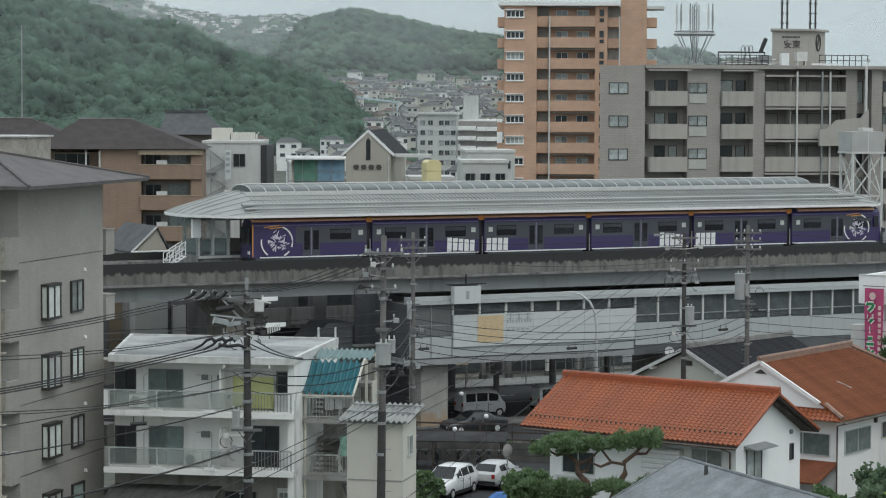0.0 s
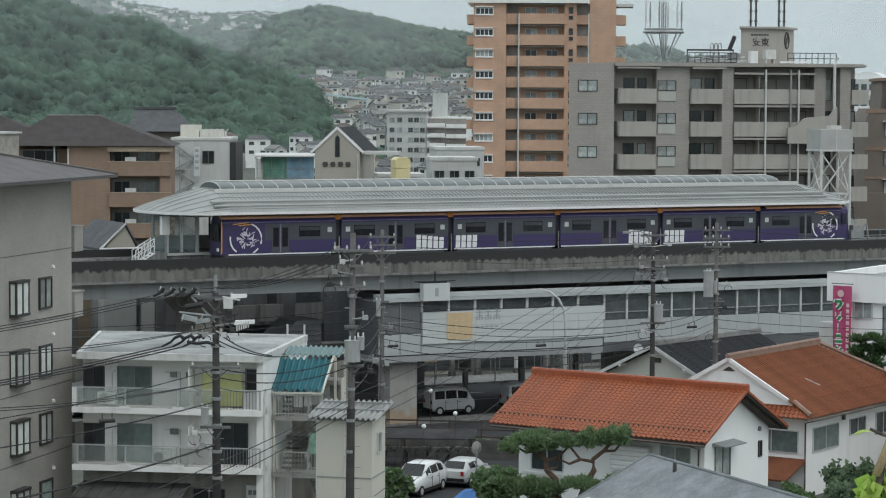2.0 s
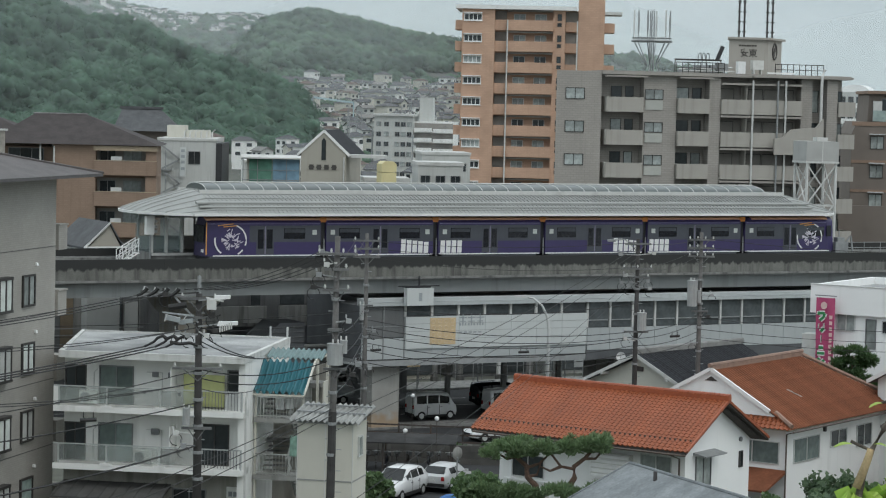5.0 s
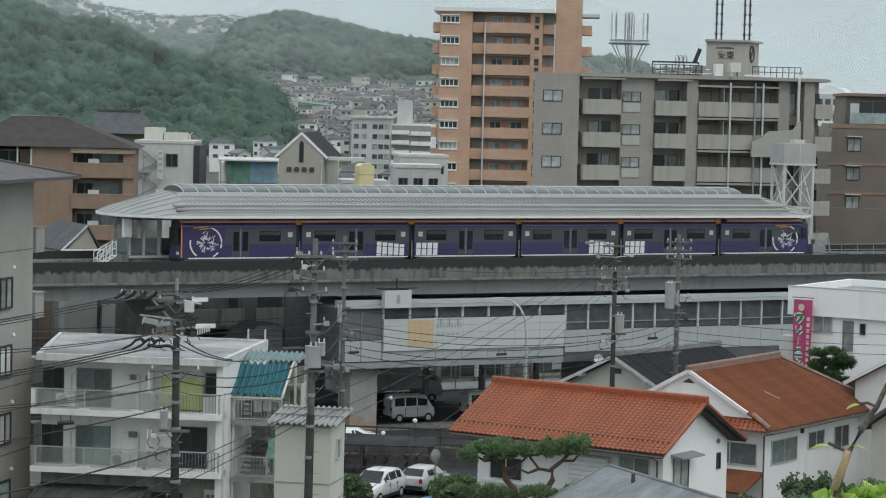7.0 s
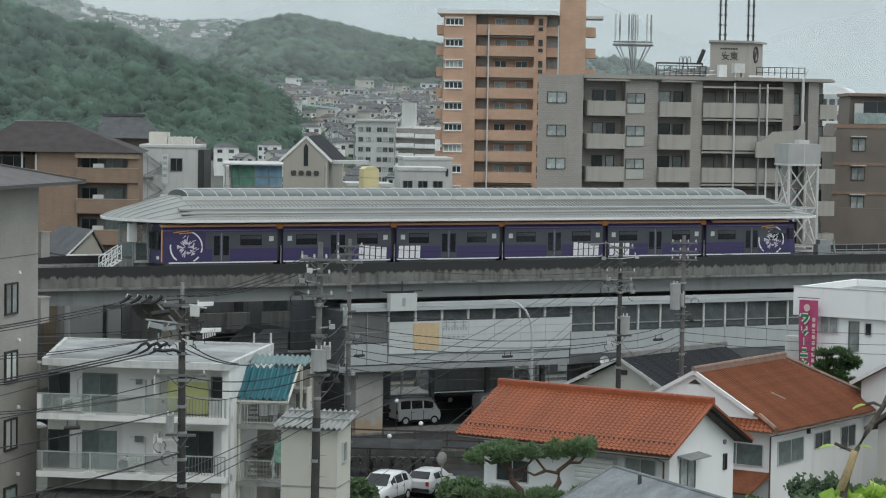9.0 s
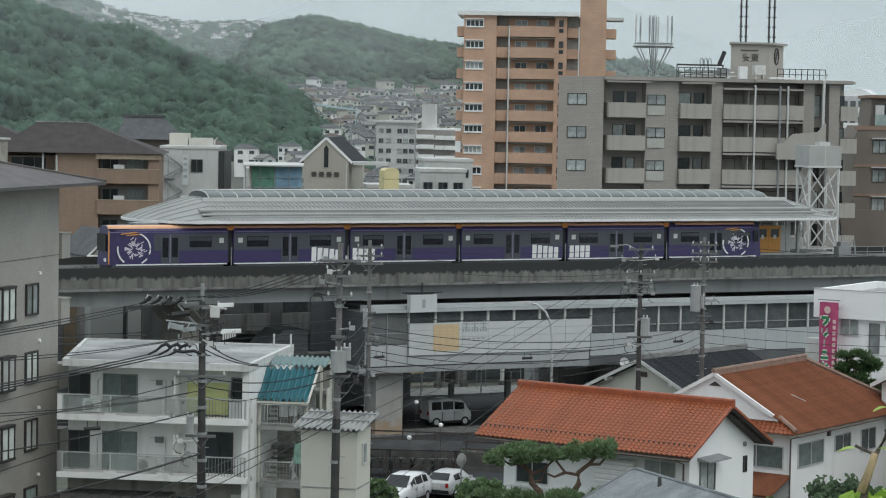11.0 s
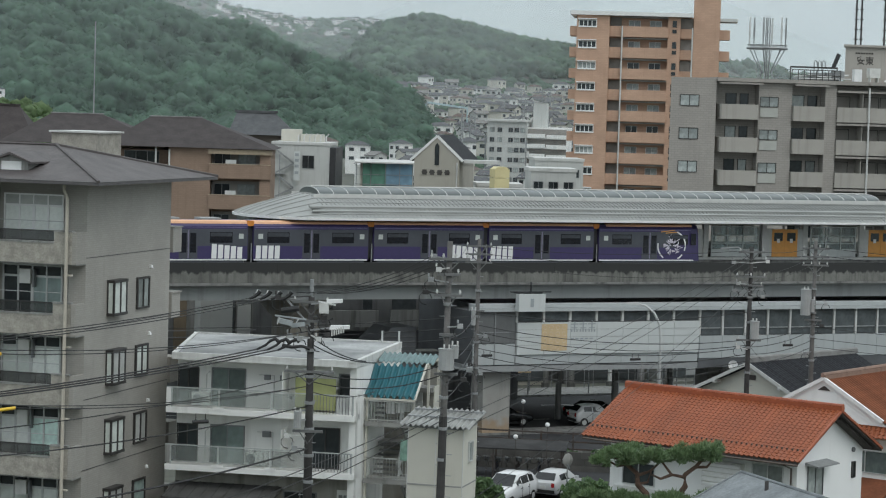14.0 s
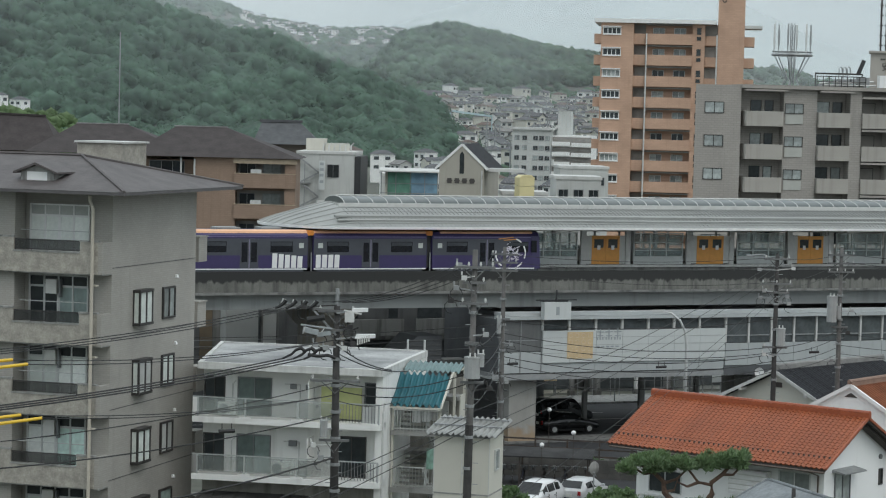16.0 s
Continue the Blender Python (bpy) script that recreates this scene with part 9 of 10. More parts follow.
def build_pines():
    t = thing("pine_tree", pose(5.8, 112, 1.5), "garden pine trained into flat green pads over twisted trunks", "tree")
    trunk = Geo()
    trunk.tube([(-0.6, 0.2, 0), (-0.4, 0, 1.6), (-0.55, -0.1, 2.6), (-0.95, -0.1, 3.0), (-1.0, 0, 3.5), (-1.5, 0.1, 3.9), (-2.2, 0.1, 4.3)], 0.2, 7, 0.07)
    trunk.tube([(0.5, 0.2, 0), (0.6, 0, 1.6), (0.95, 0.1, 2.5), (1.25, 0, 3.0), (1.2, 0, 3.5), (1.7, 0, 3.9), (2.3, 0.1, 4.6)], 0.2, 7, 0.07)
    for p in ([(-1.0, 0, 3.4), (-0.4, 0.1, 3.6), (0.1, 0.1, 4.1)], [(-1.5, 0.1, 3.9), (-1.9, 0, 3.8), (-2.6, 0, 4.2)], [(1.2, 0, 3.4), (0.6, 0, 3.5), (0.2, 0, 4.0), (-0.1, 0.1, 4.3)],
              [(1.7, 0, 3.9), (2.2, 0, 3.9), (2.6, 0, 4.4)], [(0.6, 0, 3.5), (0.1, -0.1, 3.3), (-0.4, 0, 3.5)], [(-0.95, 0, 3.0), (-0.5, 0, 3.1), (-0.35, 0, 3.6)], [(-0.3, 0, 1.9), (-1.6, 0, 2.5)], [(0.7, 0, 1.8), (1.9, 0, 2.4)]):
        trunk.tube(p, 0.085, 6, 0.04)
    part("trunk", trunk, BARK, t, "twisted reddish trunks")
    pads = []
    rnd = random.Random(4)
    for x, z, rx, rz in ((-2.65, 4.2, 0.55, 0.22), (-2.1, 4.42, 0.7, 0.28), (-1.4, 4.5, 0.7, 0.3), (-1.1, 4.2, 0.5, 0.16), (-0.6, 4.45, 0.6, 0.26), (0.0, 4.3, 0.55, 0.2),
                         (0.6, 4.4, 0.6, 0.22), (1.2, 4.45, 0.6, 0.26), (1.7, 4.62, 0.55, 0.26), (2.2, 4.78, 0.5, 0.26), (2.65, 4.8, 0.4, 0.22), (2.45, 4.45, 0.4, 0.16)):
        for _ in range(2):
            pads.append((x + rnd.uniform(-0.2, 0.2), rnd.uniform(-0.7, 0.7), z + rnd.uniform(-0.08, 0.12), rx * 0.8, 0.55, rz, 520))
    for _ in range(26):       # loose tufts over and under the pads
        x = rnd.uniform(-2.8, 2.8)
        pads.append((x, rnd.uniform(-0.8, 0.8), 4.35 + 0.09 * x + rnd.uniform(-0.25, 0.42), 0.22, 0.22, 0.14, 60))
    leaf_cloud("crown", t, pads, 0.2, PINE, 7, "flat pads of green needles", spiky=True)
    pads = []
    for k in range(22):
        pads.append((-3.1 + k * 0.3 + rnd.uniform(-0.2, 0.2), -1.2 + rnd.uniform(-0.5, 0.5), 2.5 + rnd.uniform(-0.3, 0.3), 0.5, 0.6, 0.24, 320))
    leaf_cloud("lower_crown", t, pads, 0.2, PINE, 8, spiky=True)
    p = thing("pine_tree", pose(25.9, 146.5, -1.9), "dark green pine beside the shop banner", "tree")
    part("trunk", Geo().tube([(0.2, 0, 0), (0.1, 0, 4), (-0.1, 0, 6.5), (0, 0, 8.9)], 0.16, 7, 0.05).tube([(0, 0, 6.6), (0.9, 0, 7.6)], 0.06, 5).tube([(0, 0, 6.9), (-0.9, 0, 8.0)], 0.06, 5), BARK, p)
    pads = []
    for x, z, r in ((-0.7, 9.15, 0.5), (0.1, 9.3, 0.55), (0.75, 9.0, 0.5), (-0.95, 8.55, 0.45), (-0.2, 8.7, 0.6), (0.6, 8.45, 0.5), (1.05, 8.6, 0.35), (-0.5, 8.05, 0.45), (0.25, 8.0, 0.4), (0.9, 7.5, 0.4), (1.15, 7.2, 0.3), (-0.85, 7.7, 0.3)):
        for _ in range(2):
            pads.append((x + rnd.uniform(-0.15, 0.15), rnd.uniform(-0.5, 0.5), z + rnd.uniform(-0.1, 0.1), r * 1.05, 0.5, 0.26, 260))
    leaf_cloud("crown", p, pads, 0.22, PINE_DARK, 9, "loose dark needle pads", spiky=True)


PINE_DARK = leaf_surface("dark_pine_needles", (0.03, 0.062, 0.026), (0.055, 0.095, 0.04))


def build_shrubs():
    rnd = random.Random(8)
    for x, y, z, r, h, mat, lab in ((-2.2, 119, 1.2, 0.75, 2.0, SHRUB, "rounded dark green bush by the utility tower"), (2.6, 119.5, 1.2, 1.3, 2.2, SHRUB, "clipped green bush beside the car park"), (17.0, 117, 0.6, 1.1, 2.2, SHRUB, "leafy green shrub by the white house"),
                                    (20.2, 118.5, 0.9, 1.4, 3.0, SHRUB_GREY, "tall grey-green flowering shrub"), (22.3, 116.5, 1.2, 1.4, 2.6, SHRUB, "leafy green shrub in the garden"), (18.6, 112, 1.6, 1.2, 2.2, SHRUB_GREY, "grey-green shrub in the garden"), (4.6, 122, 0.8, 1.2, 1.6, SHRUB, "low green bush under the pine")):
        t = thing("shrub", pose(x, y, z), lab, "shrub")
        part("stem", Geo().tube([(0, 0, -0.3), (0.05, 0, h * 0.7)], 0.05, 6, 0.02).tube([(0, 0, 0.3), (0.4, 0.1, h * 0.7)], 0.03, 5).tube([(0, 0, 0.3), (-0.4, -0.1, h * 0.65)], 0.03, 5), BARK_GREY, t)
        pads = [(rnd.uniform(-0.6, 0.6) * r, rnd.uniform(-0.5, 0.5) * r, h * rnd.uniform(0.35, 0.95), r * 0.5, r * 0.5, h * 0.22, 260) for _ in range(11)]
        leaf_cloud("leaves", t, pads, 0.2, mat, int(x * 10) % 97)
    # the large-leaved plant close to the eye
    t = thing("young_tree", pose(5.1, 28, 0), "bare knotty branch with large pale green leaves close by", "tree")
    base = land(5.1, 28)
    stem = Geo().tube([(-0.25, 0, base - 0.2), (-0.08, 0, base + 1.5), (-0.03, 0, 17.18), (0.01, 0, 17.42), (0.1, 0, 17.72), (0.24, 0, 17.98), (0.41, 0, 18.26), (0.54, 0, 18.56), (0.74, 0, 18.94), (1.05, 0, 19.5)], 0.05, 8, 0.022)
    stem.tube([(0.1, 0, 17.72), (-0.05, 0, 17.78), (-0.14, 0.02, 17.82)], 0.02, 5).tube([(0.4, 0, 18.26), (0.3, 0, 18.3), (0.2, 0, 18.28)], 0.018, 5).tube([(0.5, 0, 18.48), (0.6, 0, 18.52)], 0.02, 5)
    part("branch", stem, BARK_TAN, t, "tan knotty stem", smooth=True)
    part("sheath", Geo().tube([(-0.06, -0.01, 17.28), (0.0, -0.02, 17.45), (0.06, -0.02, 17.62), (0.09, -0.02, 17.74)], 0.055, 8, 0.042), SHEATH, t, "dry tan leaf sheath", smooth=True)
    leaf_cloud("leaf_mass", t, [(-0.15 + 0.1 * k, 0.1 * (k % 3), 17.06 + 0.05 * (k % 2) + 0.012 * k, 0.16, 0.2, 0.12, 16) for k in range(9)], 0.2, BANANA, 12, "crowded pale green leaves")
    rnd = random.Random(3)
    for x, y, z, ln, ang, droop in ((-0.14, 0, 17.8, 0.22, 200, 0.2), (0.3, 0.1, 17.12, 0.55, 160, 0.3), (0.35, 0, 17.1, 0.6, -10, 0.3), (0.35, -0.15, 17.02, 0.5, -35, 0.3), (0.12, 0, 17.8, 0.2, 0, 0.3),
                                    (0.2, 0, 18.28, 0.18, 210, 0.3), (0.4, -0.1, 16.95, 0.55, 200, 0.3), (0.45, 0.2, 17.15, 0.5, 20, 0.2), (0.45, 0, 18.5, 0.14, 30, 0.2)):
        rows = []
        a = radians(ang)
        dx, dy = math.cos(a), math.sin(a) * 0.6
        for k in range(7):
            q = k / 6
            w = ln * 0.26 * math.sin(math.pi * min(q * 0.9 + 0.08, 1.0)) ** 0.8
            cx, cy, cz = x + dx * ln * q, y + dy * ln * q, z + 0.12 * ln * math.sin(q * 3) - droop * ln * q * q
            rows.append([(cx - dy * w, cy + dx * w - 0.02, cz - 0.35 * w), (cx, cy, cz), (cx + dy * w, cy - dx * w, cz + 0.25 * w - w * 0.6)])
        part("leaf", Geo().sheet(rows), BANANA, t, smooth=True)


BARK_TAN = surf("tan_bark", (0.075, 0.062, 0.050), 0.95, spread=0.4, scale=9, fine=40, stain=0.5, stain_col=(0.30, 0.28, 0.22), stain_scale=9.0, bump=0.4, bump_scale=14)
SHEATH = surf("dry_sheath", (0.38, 0.29, 0.16), 0.9, spread=0.25, scale=8, fine=40, bump=0.2)
SHRUB_GREY = leaf_surface("grey_green_leaves", (0.045, 0.075, 0.045), (0.10, 0.135, 0.085))


# ---- poles, cables, lamps ----
POLE = surf("grimy_concrete_pole", (0.13, 0.125, 0.12), 0.9, spread=0.25, scale=2, stain=0.5, stain_col=(0.05, 0.05, 0.048), streak=True, bump=0.1)
ARM = surf("weathered_steel_arm", (0.15, 0.152, 0.15), 0.6, metal=0.2, spread=0.25, scale=2, stain=0.4, bump=0.0)
POLE_DARK = surf("black_stained_pole", (0.045, 0.043, 0.042), 0.85, spread=0.3, scale=2, stain=0.3, stain_col=(0.11, 0.10, 0.095), bump=0.1)
CABLE = surf("black_cable", (0.02, 0.02, 0.02), 0.6, spread=0.1, bump=0.0)
COVER = surf("pale_cable_cover", (0.33, 0.355, 0.36), 0.5, spread=0.15, bump=0.0)
CERAMIC = surf("white_insulator", (0.58, 0.58, 0.56), 0.25, spread=0.05, bump=0.0)
YELLOW = surf("yellow_sleeve", (0.70, 0.45, 0.03), 0.5, spread=0.08, bump=0.0)


def pole(x, y, z0, z1, mat, label, arms, cans=(), lamps=(), lean=0.0, r=0.17):
    """A utility pole. arms: (height, half length, turn, insulators); cans: (height, dx, radius, tall); lamps: (height, dx)."""
    p = thing("utility_pole", pose(x, y, z0), label, "utility pole", "utility poles")
    h = z1 - z0
    part("shaft", Geo().tube([(lean, 0, 0), (lean * 0.5, 0, h / 2), (0, 0, h)], r, 10, r * 0.62), mat, p, smooth=True)
    if "bolt" not in KEEP:
        KEEP["bolt"] = [Geo().beam((s * 0.1, -0.05, 0), (s * 0.32, -0.08, 0), 0.03).mesh("step_bolt", GREY_METAL) for s in (-1, 1)]
    for k in range(int((h - 1.8) / 0.42)):
        part("step_bolt", KEEP["bolt"][k % 2], None, p, at=(0, 0, 1.8 + k * 0.42))
    band = Geo().tube([(0, 0, -0.06), (0, 0, 0.06)], r * 1.06, 10).mesh("band", GREY_METAL)
    for k in range(6):
        part("band", band, None, p, at=(lean * (1 - k / 7), 0, h * (0.3 + 0.1 * k)))
    for z, half, turn, n in arms:
        a = part("crossarm", Geo().box(-half, half, -0.05, 0.05, -0.05, 0.05).beam((-half * 0.6, 0.02, 0), (0, 0.02, -0.5), 0.04).beam((half * 0.6, 0.02, 0), (0, 0.02, -0.5), 0.04), ARM, p, at=(0, -0.16, z - z0), turn=turn)
        ins = Geo().tube([(0, 0, 0.05), (0, 0, 0.1)], 0.025, 6).tube([(0, 0, 0.1), (0, 0, 0.15)], 0.055, 8).tube([(0, 0, 0.15), (0, 0, 0.22)], 0.036, 8).mesh("insulator", CERAMIC)
        for k in range(n):
            part("insulator", ins, None, a, at=(-half + 0.1 + (2 * half - 0.2) * k / max(n - 1, 1), 0, 0))
    for z, dx, rad, tall in cans:
        c = part("transformer", Geo().tube([(0, 0, 0), (0, 0, tall)], rad, 12).tube([(0, 0, tall), (0, 0, tall + 0.06)], rad * 1.08, 12).box(-0.05, 0.05, -0.1, 0.1, tall * 0.3, tall * 0.7), CAN, p, "pale grey pole transformer", at=(dx, -0.28, z - z0))
        for bx in (-0.1, 0.1):
            part("bushing", Geo().tube([(bx, 0, tall), (bx, 0, tall + 0.22)], 0.04, 6), CERAMIC, c)
        part("bracket", Geo().beam((0, 0.05, tall * 0.5), (-dx, 0.25, tall * 0.5), 0.07), GREY_METAL, c)
    for z, dx in lamps:
        l = part("street_light", Geo().beam((0, 0, 0), (dx * 0.7, 0, 0.12), 0.06), GREY_METAL, p, "small white street light on an arm", at=(0, -0.2, z - z0))
        part("lamp_head", Geo().prism([(dx * 0.6, 0.05), (dx * 1.25, 0.1), (dx * 1.25, 0.24), (dx * 0.65, 0.22)], "y", -0.12, 0.12), WHITE, l)
    return p


CAN = surf("transformer_grey", (0.34, 0.35, 0.345), 0.5, spread=0.08, stain=0.3, streak=True, stain_col=(0.22, 0.21, 0.2), bump=0.0)


def clutter(p, spots, seed):
    """Switches, closures and jumper loops on a pole."""
    rnd = random.Random(seed)
    for dx, z in spots:
        g = Geo().box(dx - 0.11, dx + 0.11, -0.32, -0.15, z - 0.09, z + 0.09).beam((dx, -0.2, z), (0, -0.1, z + rnd.uniform(-0.15, 0.15)), 0.05)
        g.tube([(dx - 0.1, -0.25, z + 0.12), (dx - 0.1, -0.25, z + 0.25)], 0.04, 6)
        part("switch_gear", g, rnd.choice((GREY_METAL, CAN, POLE_DARK, CERAMIC)), p)
        loop = [(dx + 0.25 * math.cos(a * 0.7), -0.25, z - 0.25 + 0.25 * math.sin(a * 0.7)) for a in range(8)]
        part("jumper", Geo().tube(loop, 0.018, 4), CABLE, p)


def cable(p, q, sag=0.5, r=0.018, label="thin black overhead cable", group="overhead cables", name="power_cable"):
    p, q = Vector(p), Vector(q)
    n = 16
    pts = [tuple((p.lerp(q, k / n) - p) - Vector((0, 0, 4 * sag * (k / n) * (1 - k / n)))) for k in range(n + 1)]
    return solo(name, Geo().tube(pts, r * 0.82, 4), CABLE, pose(*p), label, "cable", group)


def build_poles():
    P1, P2, P3, P4, P5 = (-9.02, 96.0), (-3.54, 95.0), (-3.4, 135.0), (11.95, 138.0), (16.45, 146.0)
    a = pole(*P1, 3.4, 13.95, POLE_DARK, "black-stained utility pole with crossarms, lamps and a transformer", ((13.75, 0.75, 0, 2), (13.0, 0.6, 10, 0), (10.98, 1.0, 0, 2), (8.6, 0.6, 0, 0)),
             cans=((8.75, -0.4, 0.15, 0.6),), lamps=((13.68, 1.0), (12.65, 1.25)), r=0.2, lean=0.06)
    part("top_pipe", Geo().tube([(0, 0, 10.3), (0, 0, 11.25)], 0.075, 8), GREY_METAL, a, "pale steel pipe on the pole top")
    cover = part("cable_cover", Geo().beam((-1.3, -0.35, 9.62), (-0.7, -0.35, 9.5), 0.16, 0.2).beam((-0.75, -0.3, 9.42), (-0.2, -0.35, 9.5), 0.14, 0.16).beam((-1.4, -0.35, 9.8), (-0.15, -0.35, 9.68), 0.06), COVER, a, "pale blue-grey insulating covers")
    for k in (0, 3):
        part("cover_rib", Geo().beam((-1.3 + k * 0.25, -0.46, 9.45 + 0.03 * k), (-1.2 + k * 0.25, -0.46, 9.75 - 0.02 * k), 0.035), CERAMIC, cover)
    part("meter_case", Geo().box(0.35, 0.72, -0.45, -0.2, 9.95, 10.35).beam((0.3, -0.3, 10.42), (1.0, -0.3, 10.28), 0.06), CERAMIC, a, "small white case")
    part("splice_case", Geo().tube([(-1.15, -0.4, 10.0), (-0.45, -0.4, 10.12)], 0.12, 8).tube([(0.25, -0.35, 9.9), (0.5, -0.4, 9.6), (0.9, -0.35, 9.75)], 0.03, 5), CABLE, a)
    clutter(a, ((-0.6, 9.4), (0.55, 9.75), (0.7, 9.1), (-0.8, 9.0), (-0.4, 8.9), (0.35, 8.9), (-1.3, 10.5), (-0.8, 5.0), (-0.5, 4.5)), 2)
    arm = part("side_arm", Geo().beam((0, -0.18, 10.35), (-2.3, -0.18, 10.6), 0.09), ARM, a, "long side arm")
    part("strut", Geo().beam((0, -0.14, 9.4), (-0.95, -0.14, 10.4), 0.07), GREY_METAL, a)
    for k in range(4):
        x = -2.15 + 0.42 * k
        part("insulator", Geo().tube([(x, -0.18, 10.62 - k * 0.02), (x + 0.05, -0.18, 10.78 - k * 0.02)], 0.07, 8), CERAMIC, arm)
        part("black_clamp", Geo().tube([(x - 0.30, -0.25, 10.42), (x - 0.12, -0.22, 10.50), (x + 0.03, -0.2, 10.62), (x + 0.12, -0.2, 10.74)], 0.05, 6, 0.10), CABLE, a)
    for k in range(3):
        x = -1.75 + 0.42 * k
        part("black_clamp", Geo().tube([(x - 0.35, -0.3, 8.42), (x, -0.25, 8.6), (x + 0.18, -0.25, 8.78), (x + 0.38, -0.25, 8.86), (x + 0.5, -0.25, 8.75)], 0.045, 6, 0.085), CABLE, a)
    part("black_clamp", Geo().tube([(-1.1, -0.25, 8.62), (-0.7, -0.25, 8.55), (-0.3, -0.25, 8.6), (0, -0.2, 8.5)], 0.07, 6), CABLE, a)
    for k in range(6):
        part("fuse", Geo().box(0.85 + k * 0.09, 0.9 + k * 0.09, -0.35, -0.12, 9.05 + k * 0.03, 9.3 + k * 0.03), CERAMIC, a, "white fuse holder")
    b = pole(*P2, 4.1, 16.4, POLE, "stained concrete utility pole with a grey switch box", ((15.71, 0.82, 15, 4), (15.11, 0.46, 10, 2), (14.29, 0.55, 0, 2), (12.74, 0.32, 0, 0), (11.19, 0.46, 0, 0)), cans=((11.37, 0.0, 0.31, 0.78), (11.83, 0.32, 0.15, 0.46)), r=0.175, lean=-0.1)
    part("stain_sleeve", Geo().tube([(-0.1, 0, 0), (-0.066, 0, 5.4)], 0.182, 10, 0.165), POLE_DARK, b, "black sleeve round the lower pole")
    clutter(b, ((-0.6, 11.7), (-0.4, 11.2), (-0.7, 10.8), (0.7, 6.9), (0.9, 7.3), (-0.9, 10.3), (0.5, 9.0)), 4)
    c = pole(*P3, 0, 14.4, POLE, "slim concrete utility pole with stacked crossarms", ((14.0, 0.75, 5, 2), (13.55, 0.75, 5, 2), (13.1, 0.75, 5, 2), (10.4, 0.4, 0, 1)), cans=((9.6, -0.2, 0.13, 0.8),), r=0.17)
    clutter(c, ((0.5, 9.0), (-0.3, 7.4), (0.3, 6.9)), 6)
    d = pole(*P4, 0, 14.3, POLE_DARK, "dark utility pole with switch gear and a grey transformer", ((14.0, 0.8, 20, 2), (12.6, 0.9, 12, 3), (12.1, 0.7, -10, 2), (9.0, 0.7, 0, 1)), cans=((9.1, 0.3, 0.26, 0.95),), lamps=(), r=0.18)
    clutter(d, ((-0.7, 12.2), (-0.9, 11.8), (-0.5, 11.6), (0.6, 11.9), (0.7, 11.5), (-0.6, 8.6), (-1.0, 13.4), (0.9, 13.5)), 7)
    part("lamp_bracket", Geo().tube([(-0.1, 0, 13.9), (-0.8, -0.1, 14.25), (-1.4, -0.1, 14.2)], 0.04, 6).box(-1.75, -1.3, -0.2, 0.0, 14.1, 14.22), GREY_METAL, d)
    e = pole(*P5, 0, 14.35, POLE, "concrete utility pole with stacked insulators and a tall grey transformer", ((13.9, 0.8, 0, 4), (13.4, 0.8, 0, 4), (12.9, 0.8, 0, 4), (9.6, 0.5, 0, 0)), cans=((9.9, -0.5, 0.3, 1.5), (10.1, -0.1, 0.14, 0.7)), r=0.18)
    clutter(e, ((0.5, 9.3), (0.7, 10.6), (-0.4, 7.6)), 9)
    pole(9.35, 97.0, 3.6, 7.1, POLE_DARK, "short dark wooden pole beside the blue-grey roof", ((6.3, 0.35, 0, 2), (5.9, 0.35, 0, 2)), r=0.13)
    # off the picture, where the cables go on
    W0 = (-27.0, 62.0)
    pole(*W0, 7.2, 17.0, POLE, "concrete utility pole with three crossarms", ((15.0, 1.2, 30, 4), (13.2, 0.9, 30, 2)), r=0.18)
    pole(38, 139, 0, 14.5, POLE, "concrete utility pole with two crossarms", ((14.0, 0.8, 60, 4), (12.5, 0.8, 60, 2)), r=0.17)
    # spans
    for k in range(3):
        cable((P1[0] - 2.4 + k * 0.42, P1[1] - 0.2, 13.85), (W0[0] - 0.8 + k * 0.8, W0[1], 14.4), 0.7, 0.022)
        cable((P1[0] - 2.1 + k * 0.42, P1[1] - 0.3, 11.82), (W0[0] + k * 0.5, W0[1], 12.4), 0.5, 0.034)
    for k, z in enumerate((10.9, 9.6)):
        cable((P1[0], P1[1], z), (W0[0], W0[1], 12.0 - k * 0.5), 0.9, 0.03 if k else 0.022)
    cable((P1[0], P1[1] - 0.2, 7.9), (-24.0, 70, 8.4), 0.7, 0.045, "thick black telephone cable")
    for k in range(4):
        cable((P1[0] - 0.6 + k * 0.4, P1[1], 14.1), (P2[0] - 0.7 + k * 0.4, P2[1], 15.8), 0.35, 0.018)
    for z, w in ((10.95, 11.6), (10.6, 11.2)):
        cable((P1[0], P1[1], z), (P2[0], P2[1], w), 0.45, 0.026)
    for k, (x, z) in enumerate(((-8.5, 4.6), (-8.8, 3.9), (-9.1, 3.2))):
        cable((P2[0], P2[1], 9.9 - 0.25 * k), (x - 6, 78, z + 2.4), 0.3, 0.022, "thick black telephone cable")
    cable((P1[0], P1[1], 12.4), (-7.4, 104.6, 10.55), 0.2, 0.03)
    cable((P1[0], P1[1], 12.1), (-6.7, 104.8, 10.5), 0.25, 0.03)
    cable((P1[0], P1[1], 10.2), (-7.0, 105.0, 9.2), 0.25, 0.02)
    for k in range(3):
        cable((P2[0] - 0.4 + 0.4 * k, P2[1], 15.8), (P3[0] - 0.6 + 0.5 * k, P3[1], 14.1), 0.5, 0.016)
    for z, w in ((12.6, 10.4), (11.7, 9.3), (10.9, 8.8), (10.2, 8.2)):
        cable((P2[0], P2[1], z), (P3[0], P3[1], w), 0.4, 0.022)
